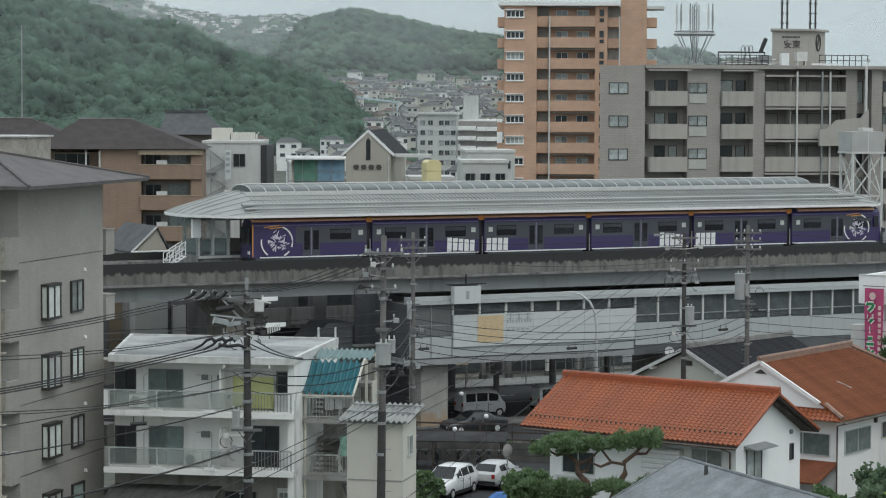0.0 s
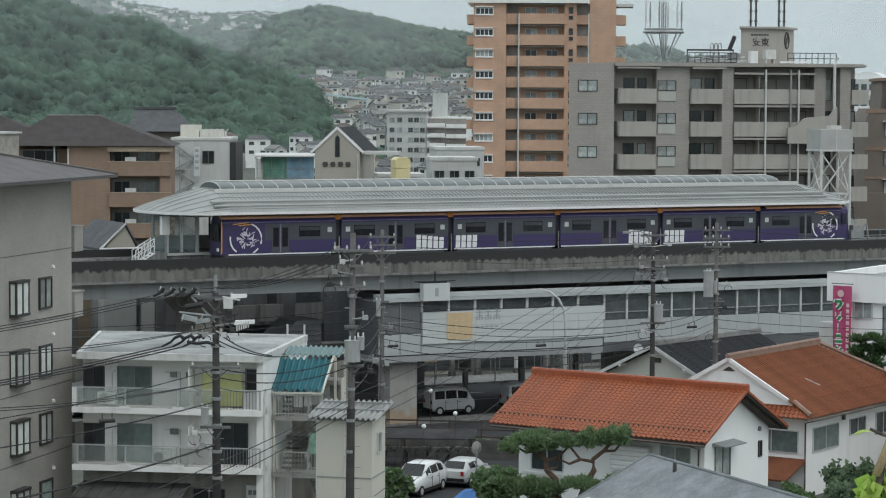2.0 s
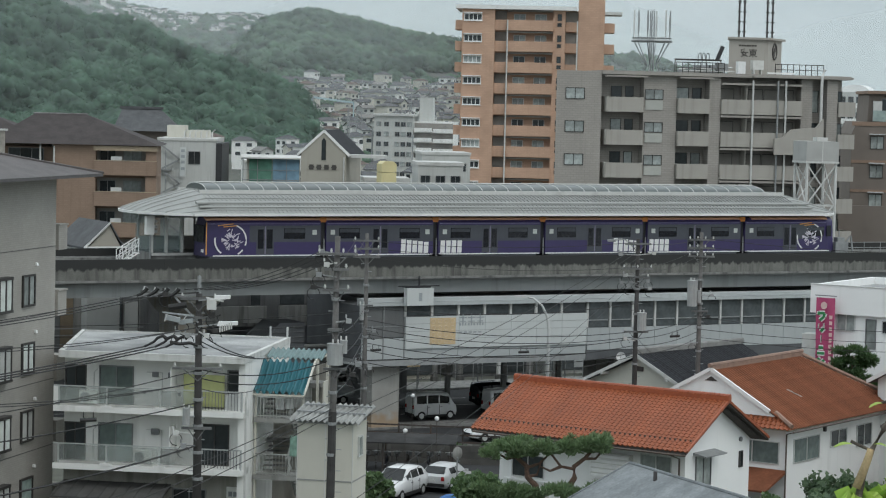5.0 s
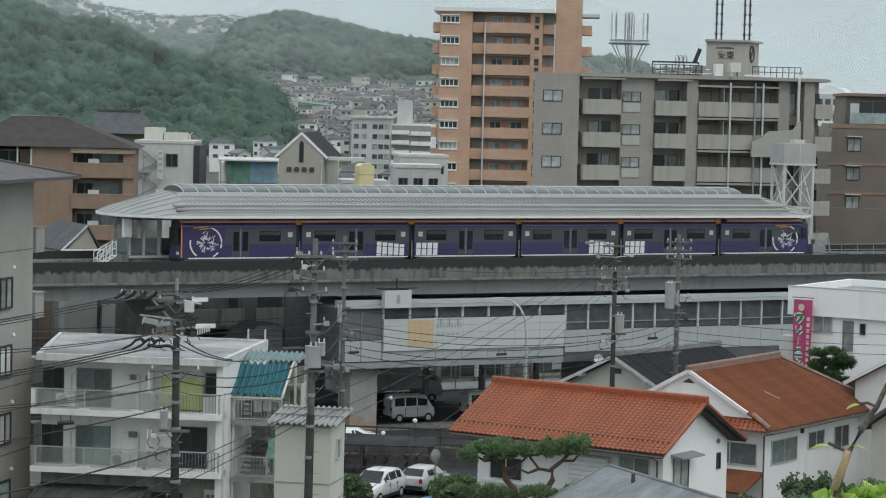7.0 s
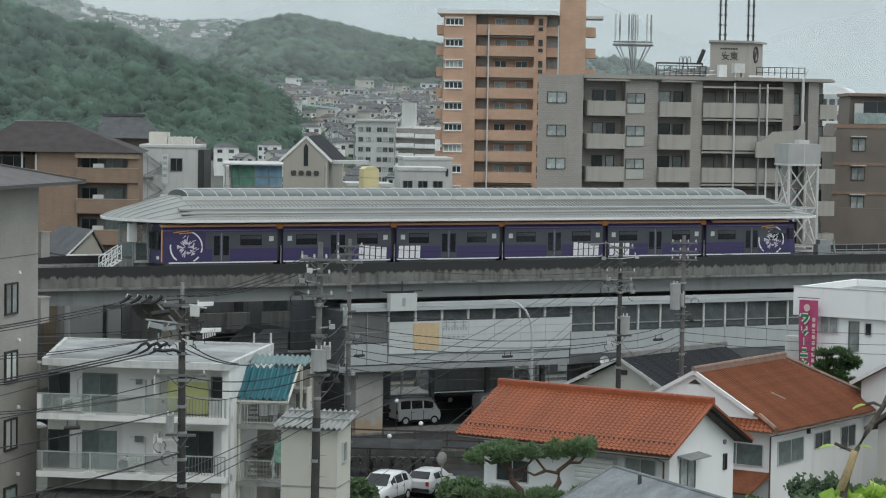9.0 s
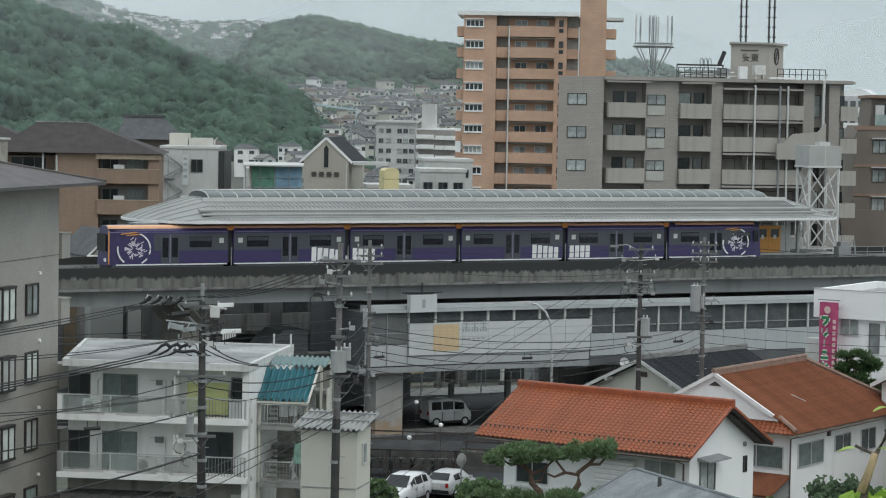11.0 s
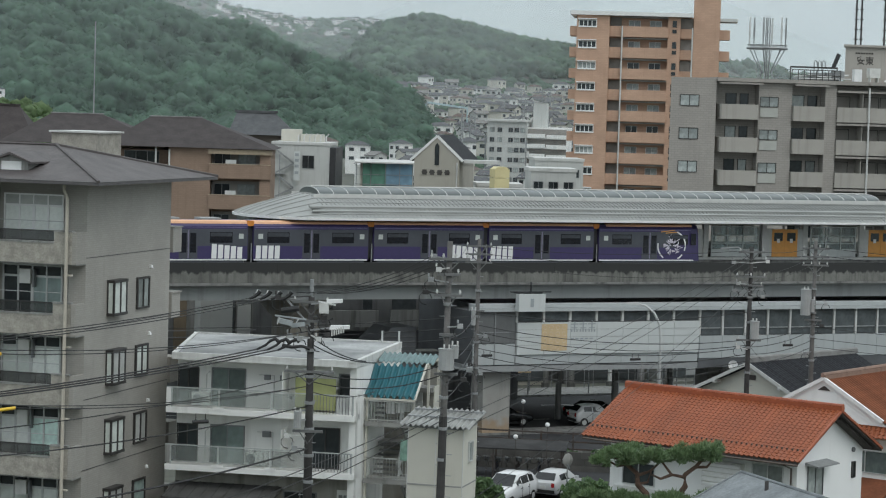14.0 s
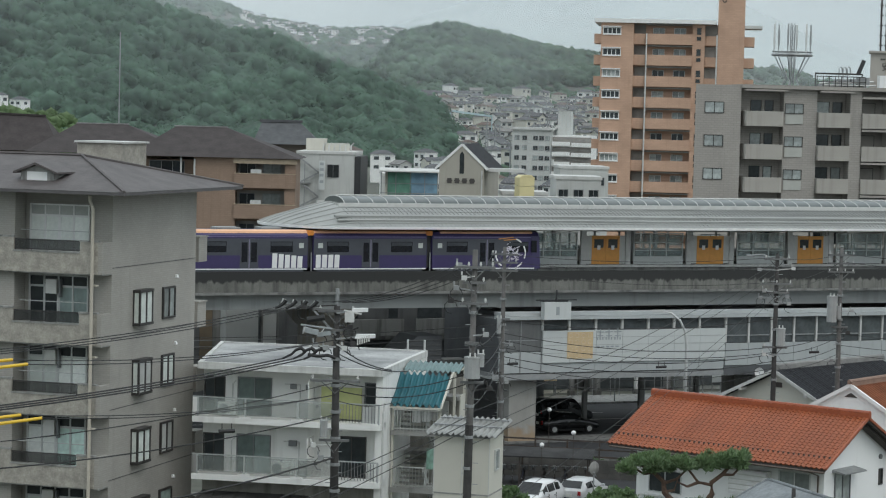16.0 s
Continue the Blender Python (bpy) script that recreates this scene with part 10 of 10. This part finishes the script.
    for k, (z, w) in enumerate(((14.0, 14.1), (13.6, 13.6), (13.1, 12.7), (10.3, 10.6), (9.6, 9.0), (9.2, 8.7), (8.8, 8.6), (8.3, 8.2), (7.9, 7.8), (7.2, 7.6))):
        cable((P3[0], P3[1], z), (P4[0], P4[1], w), 0.35 + 0.06 * k, 0.016 if k < 3 else 0.024)
    for k, (z, w) in enumerate(((12.2, 13.9), (11.4, 13.6), (10.9, 13.2), (7.6, 12.3), (7.0, 11.9))):
        cable((P2[0], P2[1], z - 2.2), (P4[0], P4[1], w), 0.5, 0.018)
    for k, (z, w) in enumerate(((14.1, 14.0), (12.6, 13.5), (12.3, 13.0), (9.0, 9.4), (8.6, 9.0), (8.2, 8.4), (7.7, 8.0))):
        cable((P4[0], P4[1], z), (P5[0], P5[1], w), 0.25, 0.016 if k < 3 else 0.024)
    for k, (z, w) in enumerate(((14.0, 14.1), (13.5, 13.6), (9.2, 9.6), (8.5, 9.0), (8.0, 8.4))):
        cable((P5[0], P5[1], z), (38, 139, w), 0.5, 0.018)
    for k, z in enumerate((10.1, 9.5, 8.9, 8.2)):
        cable((P3[0], P3[1], z), (-40, 128, z - 0.4), 0.8, 0.02)
    for k, z in enumerate((8.8, 8.1)):
        cable((P4[0], P4[1], z), (14.6, 152, 6.2 - 0.3 * k), 0.2, 0.018)
    # cable closures hung in the spans
    for x, y, z in ((-2.8, 135.4, 7.85), (5.5, 135.7, 7.9), (-12.5, 90, 9.6), (14.6, 142, 8.4), (-10.6, 93.5, 4.9)):
        k = thing("cable_closure", pose(x, y, z, 0, 0, 20), "black splice box hung on a cable", "splice box", "splice boxes")
        part("case", Geo().tube([(-0.3, 0, 0), (0.3, 0, 0.02)], 0.075, 8), CABLE, k)
        for dx in (-0.2, 0.17):
            part("hanger", Geo().box(dx, dx + 0.03, -0.01, 0.01, 0.05, 0.3), CABLE, k)
    # yellow guard sleeves on the cables before the grey block
    for x0, y0, z0, dx, dz in ((-18.9, 78, 13.32, 1.0, -0.0), (-18.9, 78, 13.05, 1.5, 0.14), (-18.9, 78, 11.42, 1.3, 0.1), (-18.9, 78, 11.2, 2.0, 0.24)):
        k = thing("cable_sleeve", pose(x0 - 1.5, y0 - 2, z0 - 0.15), "bright yellow guard sleeve on an overhead cable", "cable sleeve", "yellow sleeves")
        part("tube", Geo().tube([(0, 0, 0), (dx + 1.5, 2, dz + 0.15)], 0.055, 7), YELLOW, k)
        cable((x0 - 1.5, y0 - 2, z0 - 0.15), (-30, 66, z0 - 0.4), 0.1, 0.02)
        cable((x0 + dx, y0, z0 + dz), (P1[0], P1[1], 12.6 if z0 > 12 else 10.4), 0.3, 0.02)
    # tall curved street lamp behind the orange roof
    l = thing("street_lamp", pose(7.7, 152, 0), "tall pale grey curved street lamp", "street lamp")
    part("column", Geo().tube([(0, 0, 0), (0, 0, 7.6), (-0.1, 0, 8.5), (-0.45, 0, 9.2), (-1.0, 0, 9.65), (-1.5, 0, 9.75)], 0.1, 8, 0.055), ALU_PALE, l, smooth=True)
    part("lamp_head", Geo().prism([(-1.4, 9.68), (-2.2, 9.72), (-2.2, 9.82), (-1.4, 9.86)], "y", -0.15, 0.15), ALU_PALE, l)
    an = thing("roof_aerial", pose(5.6, 129.6, 7.3), "thin television aerial on the orange roof ridge", "aerial")
    part("mast", Geo().tube([(0, 0, 0), (0, 0, 1.1)], 0.02, 5).tube([(-0.3, 0, 1.0), (0.3, 0, 1.0)], 0.012, 4).tube([(-0.2, 0, 0.85), (0.2, 0, 0.85)], 0.012, 4), GREY_METAL, an)
    dish = thing("satellite_dish", pose(12.2, 151.2, 6.2), "small white satellite dish on a roof edge", "satellite dish")
    part("bowl", Geo().sheet([[(0.3 * r * math.cos(k * math.pi / 6), -0.1 * r * r, 0.3 * r * math.sin(k * math.pi / 6)) for k in range(13)] for r in (0.02, 0.6, 1.0)]), WHITE, dish, smooth=True)
    part("stem", Geo().tube([(0, 0, -0.5), (0, 0, 0)], 0.03, 5), GREY_METAL, dish)


# ---- vehicles ----
def vehicle(name, m, shape, paint, label, category="car", group=""):
    """A vehicle along +x. shape: stations (x, sill, belt, roof, half width, half width of the roof), windows, screens, wheels."""
    v = thing(name, m, label, category, group)
    st = shape["stations"]
    rows = []
    for x, z0, zb, zr, hw, hr in st:
        half = [(hw * 0.9, z0), (hw * 0.99, z0 + 0.12), (hw, (z0 + zb) / 2), (hw * 0.97, zb), (hr, zr - 0.07 if zr - zb > 0.2 else zr), (hr - 0.14, zr)]
        rows.append([(x, y, z) for y, z in half] + [(x, -y, z) for y, z in reversed(half)] + [(x, half[0][0], half[0][1])])
    body = Geo().sheet(rows)
    body.face(*rows[0][:-1])
    body.face(*rows[-1][:-1])
    b = part("body", body, paint, v, smooth=True)

    def sec(x):
        for p, q in zip(st, st[1:]):
            if p[0] <= x <= q[0]:
                k = (x - p[0]) / (q[0] - p[0])
                return [c + (d - c) * k for c, d in zip(p, q)]
        return st[-1]

    for x0, x1 in shape["windows"]:
        for s in (1, -1):
            pts = []
            for x, f in ((x0, 0.14), (x1, 0.14), (x1, 0.86), (x0, 0.86)):
                _, z0, zb, zr, hw, hr = sec(x)
                zt = zr - 0.07
                pts.append((x, s * (hw * 0.97 + (hr - hw * 0.97) * f + 0.012), zb + (zt - zb) * f))
            part("side_window", Geo().face(*pts), CAR_GLASS, b)
    for i in shape["screens"]:
        p, q = st[i], st[i + 1]
        a, c = Vector((p[0], 0, p[3])), Vector((q[0], 0, q[3]))
        n = Vector((-(c.z - a.z), 0, c.x - a.x)).normalized() * 0.015
        lo, hi = (a.lerp(c, 0.06) + n, a.lerp(c, 0.93) + n) if a.z < c.z else (a.lerp(c, 0.07) + n, a.lerp(c, 0.95) + n)
        wl, wh = (p[5] - 0.07) * 1.0, (q[5] - 0.07) * 1.0
        part("windscreen", Geo().face((lo.x, -wl, lo.z), (lo.x, wl, lo.z), (hi.x, wh, hi.z), (hi.x, -wh, hi.z)), CAR_GLASS, b)
    hw = max(s[4] for s in st)
    if "tyre" not in KEEP:
        KEEP["tyre"] = Geo().tube([(0, -0.1, 0), (0, 0.1, 0)], 0.31, 16).mesh("tyre", RUBBER)
        KEEP["rim"] = Geo().tube([(0, -0.11, 0), (0, 0.11, 0)], 0.19, 10).mesh("rim", ALU_PALE)
        KEEP["lamp_red"] = Geo().box(-0.02, 0.02, -0.09, 0.09, -0.12, 0.12).mesh("tail_light", LAMP_RED)
        KEEP["lamp_white"] = Geo().box(-0.02, 0.03, -0.16, 0.16, -0.07, 0.07).mesh("headlight", LAMP_CLEAR)
    for x in shape["wheels"]:
        for s in (1, -1):
            t = part("wheel", KEEP["tyre"], None, v, at=(x, s * (hw - 0.1), 0.31))
            part("rim", KEEP["rim"], None, t)
    part("wheel_arch", Geo().box(shape["wheels"][0] - 0.4, shape["wheels"][-1] + 0.4, -hw + 0.06, hw - 0.06, 0.18, st[1][1] + 0.05), RUBBER, v)
    low, front, rear = st[len(st) // 2], st[-1], st[0]
    for s in (1, -1):
        part("sill_trim", Geo().box(shape["wheels"][0] + 0.36, shape["wheels"][-1] - 0.36, s * hw - 0.03, s * hw + 0.012, low[1] - 0.06, low[1] + 0.1), RUBBER, b)
        x = shape["windows"][-1][1] - 0.06
        part("mirror", Geo().box(x - 0.05, x + 0.1, s * (hw + 0.11) - 0.09, s * (hw + 0.11) + 0.09, low[2] + 0.02, low[2] + 0.17), paint, b)
        for x in [w[0] - 0.04 for w in shape["windows"][1:]]:
            part("door_line", Geo().box(x - 0.012, x + 0.012, s * hw - 0.02, s * hw + 0.006, low[1] + 0.1, low[2] - 0.02), RUBBER, b)
            part("door_handle", Geo().box(x + 0.06, x + 0.22, s * hw - 0.02, s * hw + 0.02, low[2] - 0.16, low[2] - 0.12), ALU, b)
    part("front_grille", Geo().box(front[0] - 0.03, front[0] + 0.02, -0.42, 0.42, front[1] + 0.04, front[1] + 0.24), RUBBER, b)
    part("rear_bumper", Geo().box(rear[0] - 0.04, rear[0] + 0.06, -rear[4] + 0.04, rear[4] - 0.04, rear[1] - 0.12, rear[1] + 0.06), RUBBER, b)
    part("plate", Geo().box(rear[0] - 0.05, rear[0] - 0.02, -0.17, 0.17, rear[1] + 0.12, rear[1] + 0.28), BOX_WHITE, b, "blank number plate")
    for s in (1, -1):
        part("tail_light", KEEP["lamp_red"], None, b, at=(st[0][0] - 0.01, s * (st[0][4] - 0.14), st[0][2] - 0.08))
        part("headlight", KEEP["lamp_white"], None, b, at=(st[-1][0] - 0.02, s * (st[-1][4] - 0.2), st[-1][2] - 0.1))
    if "box" in shape:
        x0, x1, z0, z1, w = shape["box"]
        c = part("cargo_box", Geo().box(x0, x1, -w, w, z0, z1), CARGO, v, "pale aluminium cargo box")
        part("box_edge", Geo().box(x0 - 0.03, x1 + 0.03, -w - 0.03, w + 0.03, z1, z1 + 0.06).box(x0 - 0.03, x1 + 0.03, -w - 0.03, -w, z0, z0 + 0.08), ALU, c)
    return v


RUBBER = surf("tyre_rubber", (0.018, 0.018, 0.018), 0.9, spread=0.2, bump=0.0)
CAR_GLASS = surf("car_glass", (0.012, 0.014, 0.015), 0.05, spread=0.2, bump=0.0)
LAMP_RED = surf("red_lens", (0.35, 0.02, 0.02), 0.2, spread=0.1, bump=0.0)
LAMP_CLEAR = surf("clear_lens", (0.55, 0.56, 0.57), 0.1, spread=0.1, bump=0.0)
CAR_WHITE = surf("white_car_paint", (0.72, 0.73, 0.73), 0.2, spread=0.02, bump=0.0)
CAR_SILVER = surf("silver_car_paint", (0.56, 0.57, 0.57), 0.3, metal=0.1, spread=0.04, bump=0.0)
CAR_BLACK = surf("black_car_paint", (0.012, 0.013, 0.014), 0.15, spread=0.1, bump=0.0)
CAR_GREY = surf("dark_grey_car_paint", (0.035, 0.038, 0.042), 0.2, spread=0.1, bump=0.0)
CARGO = surf("cargo_aluminium", (0.72, 0.73, 0.73), 0.5, spread=0.06, bump=0.0, stain=0.3, streak=True, stain_col=(0.22, 0.22, 0.22))
VAN = {"stations": ((-1.66, 0.4, 1.0, 1.66, 0.68, 0.6), (-1.58, 0.3, 1.02, 1.84, 0.73, 0.66), (-0.2, 0.28, 1.04, 1.9, 0.74, 0.67), (0.98, 0.28, 1.04, 1.83, 0.74, 0.65), (1.42, 0.28, 1.0, 1.1, 0.73, 0.69), (1.58, 0.3, 0.92, 0.98, 0.71, 0.67), (1.64, 0.4, 0.78, 0.8, 0.66, 0.62)),
       "windows": ((-1.46, -0.72), (-0.62, 0.2), (0.3, 1.05)), "screens": (3,), "wheels": (-1.1, 1.12)}
SUV = {"stations": ((-2.3, 0.5, 0.98, 1.0, 0.78, 0.7), (-2.2, 0.35, 1.05, 1.12, 0.86, 0.72), (-1.7, 0.32, 1.06, 1.58, 0.9, 0.66), (-0.9, 0.3, 1.05, 1.68, 0.91, 0.66), (0.2, 0.3, 1.02, 1.64, 0.91, 0.66), (1.05, 0.3, 0.98, 1.02, 0.9, 0.78), (1.9, 0.32, 0.88, 0.92, 0.87, 0.74), (2.25, 0.4, 0.72, 0.74, 0.76, 0.66)),
       "windows": ((-1.55, -0.95), (-0.85, 0.0), (0.08, 0.62)), "screens": (1, 4), "wheels": (-1.4, 1.4)}
SEDAN = {"stations": ((-2.2, 0.5, 0.85, 0.87, 0.74, 0.66), (-2.1, 0.3, 0.95, 0.98, 0.82, 0.7), (-1.5, 0.26, 0.96, 1.0, 0.86, 0.7), (-0.8, 0.24, 0.96, 1.4, 0.87, 0.6), (0.2, 0.24, 0.94, 1.4, 0.87, 0.6), (1.0, 0.24, 0.9, 0.93, 0.86, 0.74), (1.85, 0.28, 0.78, 0.8, 0.82, 0.7), (2.2, 0.35, 0.6, 0.62, 0.7, 0.6)),
         "windows": ((-1.1, -0.45), (-0.38, 0.5)), "screens": (2, 4), "wheels": (-1.35, 1.35)}
WAGON = {"stations": ((-2.0, 0.45, 0.95, 1.5, 0.74, 0.64), (-1.9, 0.3, 1.0, 1.72, 0.82, 0.7), (-0.4, 0.28, 1.0, 1.8, 0.84, 0.7), (0.6, 0.28, 0.98, 1.74, 0.84, 0.68), (1.3, 0.28, 0.95, 1.0, 0.83, 0.74), (1.85, 0.3, 0.85, 0.88, 0.8, 0.7), (2.05, 0.4, 0.68, 0.7, 0.7, 0.62)),
         "windows": ((-1.75, -1.0), (-0.9, 0.0), (0.08, 0.8)), "screens": (3,), "wheels": (-1.25, 1.3)}
TRUCK = {"stations": ((3.3, 0.5, 1.5, 2.3, 0.95, 0.86), (3.4, 0.45, 1.5, 2.45, 1.0, 0.9), (4.3, 0.45, 1.5, 2.4, 1.0, 0.88), (4.85, 0.45, 1.4, 1.45, 1.0, 0.92), (5.0, 0.5, 1.1, 1.15, 0.95, 0.86)),
         "windows": ((3.7, 4.35),), "screens": (2,), "wheels": (-2.2, 4.1), "box": (-3.6, 3.2, 0.95, 3.45, 1.1)}


def build_vehicles():
    """Parked cars, then the traffic; returns the moving ones."""
    vehicle("parked_car", pose(-1.35, 132.8, 0.05, 0, 0, 246), SUV, CAR_WHITE, "white sport utility car parked beside the fence", "car", "parked cars")
    vehicle("parked_car", pose(1.35, 136.0, 0.05, 0, 0, 66), SEDAN_HATCH, CAR_SILVER, "silver-white hatchback parked behind another car", "car", "parked cars")
    vehicle("parked_car", pose(-3.9, 132.4, 0.05, 0, 0, 246), SEDAN, CAR_WHITE, "white saloon parked half behind a bush", "car", "parked cars")
    lane = {}
    lane["van"] = vehicle("kei_van", LINE @ pose(0.95, 1.9, 0.03), VAN, CAR_SILVER, "small silver delivery van waiting in the traffic", "van")
    lane["van_ahead"] = vehicle("kei_van", LINE @ pose(7.0, 2.0, 0.03), VAN, CAR_WHITE, "small white van ahead in the queue", "van")
    lane["suv"] = vehicle("minivan", LINE @ pose(60, -5.3, 0.03, 0, 0, 180), SUV, CAR_WHITE, "white sport utility car driving past", "car")
    lane["slow"] = vehicle("saloon_car", LINE @ pose(60, -6.4, 0.03, 0, 0, 180), SEDAN, CAR_WHITE, "white low saloon rolling slowly along", "car")
    lane["wagon"] = vehicle("station_wagon", LINE @ pose(60, -5.3, 0.03, 0, 0, 180), WAGON, CAR_WHITE, "white box wagon driving past", "car")
    lane["early"] = vehicle("saloon_car", LINE @ pose(60, -5.3, 0.03, 0, 0, 180), SEDAN, CAR_GREY, "dark grey saloon driving past", "car")
    lane["dark_van"] = vehicle("minivan", LINE @ pose(-60, 6.8, 0.03), WAGON, CAR_BLACK, "black minivan passing behind the queue", "van")
    lane["truck"] = vehicle("box_truck", LINE @ pose(-60, 11.5, 0.03), TRUCK, CAR_WHITE, "box truck with a pale grey cargo body", "truck")
    lane["black_car"] = vehicle("saloon_car", LINE @ pose(-60, 3.4, 0.03), SEDAN, CAR_BLACK, "black saloon following the queue", "car")
    lane["white_car"] = vehicle("hatchback", LINE @ pose(-60, 0.9, 0.03), KEI, CAR_SILVER, "pale hatchback following the queue", "car")
    lane["last"] = vehicle("saloon_car", LINE @ pose(-60, 3.4, 0.03), SEDAN, CAR_BLACK, "black saloon pulling up under the line", "car")
    lane["taxi"] = vehicle("minivan", LINE @ pose(-60, 7.0, 0.03), WAGON, CAR_GREY, "dark wagon with a white roof rack", "van")
    part("roof_panel", Geo().box(-1.7, 0.5, -0.62, 0.62, 1.82, 1.88), CAR_WHITE, lane["taxi"])
    return lane


SEDAN_HATCH = {"stations": ((-1.95, 0.5, 0.92, 0.94, 0.74, 0.66), (-1.85, 0.3, 1.0, 1.06, 0.82, 0.7), (-1.35, 0.26, 1.0, 1.46, 0.84, 0.62), (-0.4, 0.24, 0.98, 1.52, 0.85, 0.62), (0.3, 0.24, 0.96, 1.48, 0.85, 0.62), (1.05, 0.24, 0.92, 0.95, 0.84, 0.72), (1.75, 0.28, 0.8, 0.82, 0.8, 0.68), (2.0, 0.36, 0.62, 0.64, 0.7, 0.6)),
               "windows": ((-1.25, -0.5), (-0.42, 0.6)), "screens": (1, 4), "wheels": (-1.25, 1.25)}
KEI = dict(SEDAN_HATCH, stations=tuple((x * 0.83, a, b, c, w * 0.88, r * 0.88) for x, a, b, c, w, r in SEDAN_HATCH["stations"]), windows=((-1.04, -0.42), (-0.35, 0.5)), wheels=(-1.04, 1.04))
build_road()
build_pines()
build_shrubs()
build_poles()
TRAFFIC = build_vehicles()


# ---- what moves ----
def motions():
    walk(TRAIN, [(t, LINE @ pose(-s, 0, 0)) for t, s in (
        (0, 0), (5.5, 0), (6.0, 0.01), (6.5, 0.06), (7, 0.16), (7.5, 0.33), (8, 0.71), (8.5, 1.22), (9, 1.88), (9.5, 2.74), (10, 3.85), (10.5, 5.22), (11, 6.84), (11.5, 8.70),
        (12, 10.76), (12.5, 13.08), (13, 15.62), (13.5, 18.43), (14, 21.48), (14.5, 24.8), (15, 28.2), (15.5, 31.95), (16, 35.9))])
    drive("van", 1.9, 0, ((0, 0.95), (10.4, 0.95), (11, 1.8), (11.5, 2.4), (12.1, 3.4), (12.6, 4.7), (13, 5.7), (14, 10), (16, 22)))
    drive("van_ahead", 2.0, 0, ((0, 7.0), (8.2, 7.0), (10, 9.5), (11, 13), (13, 24), (16, 50)))
    drive("suv", -5.0, 180, ((0, 56), (3.6, 4.0), (3.8, 1.0), (4.0, -1.4), (4.2, -4.4), (6, -30), (16, -130)))
    drive("slow", -9.0, 180, ((0, 88.4), (4.4, 6.4), (5.6, -4.2), (6.3, -6.8), (7, -9.4), (7.5, -11.4), (8.2, -15.6), (10, -35.6), (16, -111.6)))
    drive("wagon", -5.0, 180, ((0, 150), (9, 30), (11.5, 0.1), (11.7, -2.1), (11.9, -4.6), (12.0, -5.8), (13, -20), (16, -70)))
    drive("early", -5.0, 180, ((0, -3.2), (0.3, -6.8), (1, -16), (4, -60), (16, -140)))
    drive("dark_van", 6.8, 0, ((0, -46), (2.2, -16), (3.0, -1.0), (3.6, 2.6), (4.2, 4.4), (5, 9), (7, 26), (16, 120)))
    drive("truck", 12.0, 0, ((0, -30), (4, -11), (6.3, 0.9), (7, 3.5), (7.5, 5.2), (8.2, 7.8), (10.3, 15.6), (12, 22), (16, 50)))
    drive("black_car", 3.5, 0, ((0, -91.6), (9, -25.6), (11.5, -1.4), (12.3, 0.3), (12.6, 1.0), (13, 1.9), (13.3, 3.2), (13.6, 4.3), (13.9, 5.6), (14.3, 7.4), (16, 18.4)))
    drive("white_car", 0.9, 0, ((0, -100.8), (11, -12.8), (12.6, -3.2), (13, -1.2), (13.3, 0.1), (13.6, 1.8), (13.9, 3.7), (14.6, 9.2), (16, 23.2)))
    drive("last", 2.4, 0, ((0, -110), (13, -8), (14.3, -0.9), (14.8, -0.1), (15.2, 0.1), (15.6, 0.5), (16, 1.1)))
    drive("taxi", 7.0, 0, ((0, -120), (14, -12), (15, 0.5), (15.6, 2.9), (16, 3.2)))


def drive(key, d, turn, rows):
    """A vehicle along its lane: seconds and metres along the line."""
    walk(TRAFFIC[key], [(t, LINE @ pose(s, d, 0.03, 0, 0, turn)) for t, s in rows])


motions()
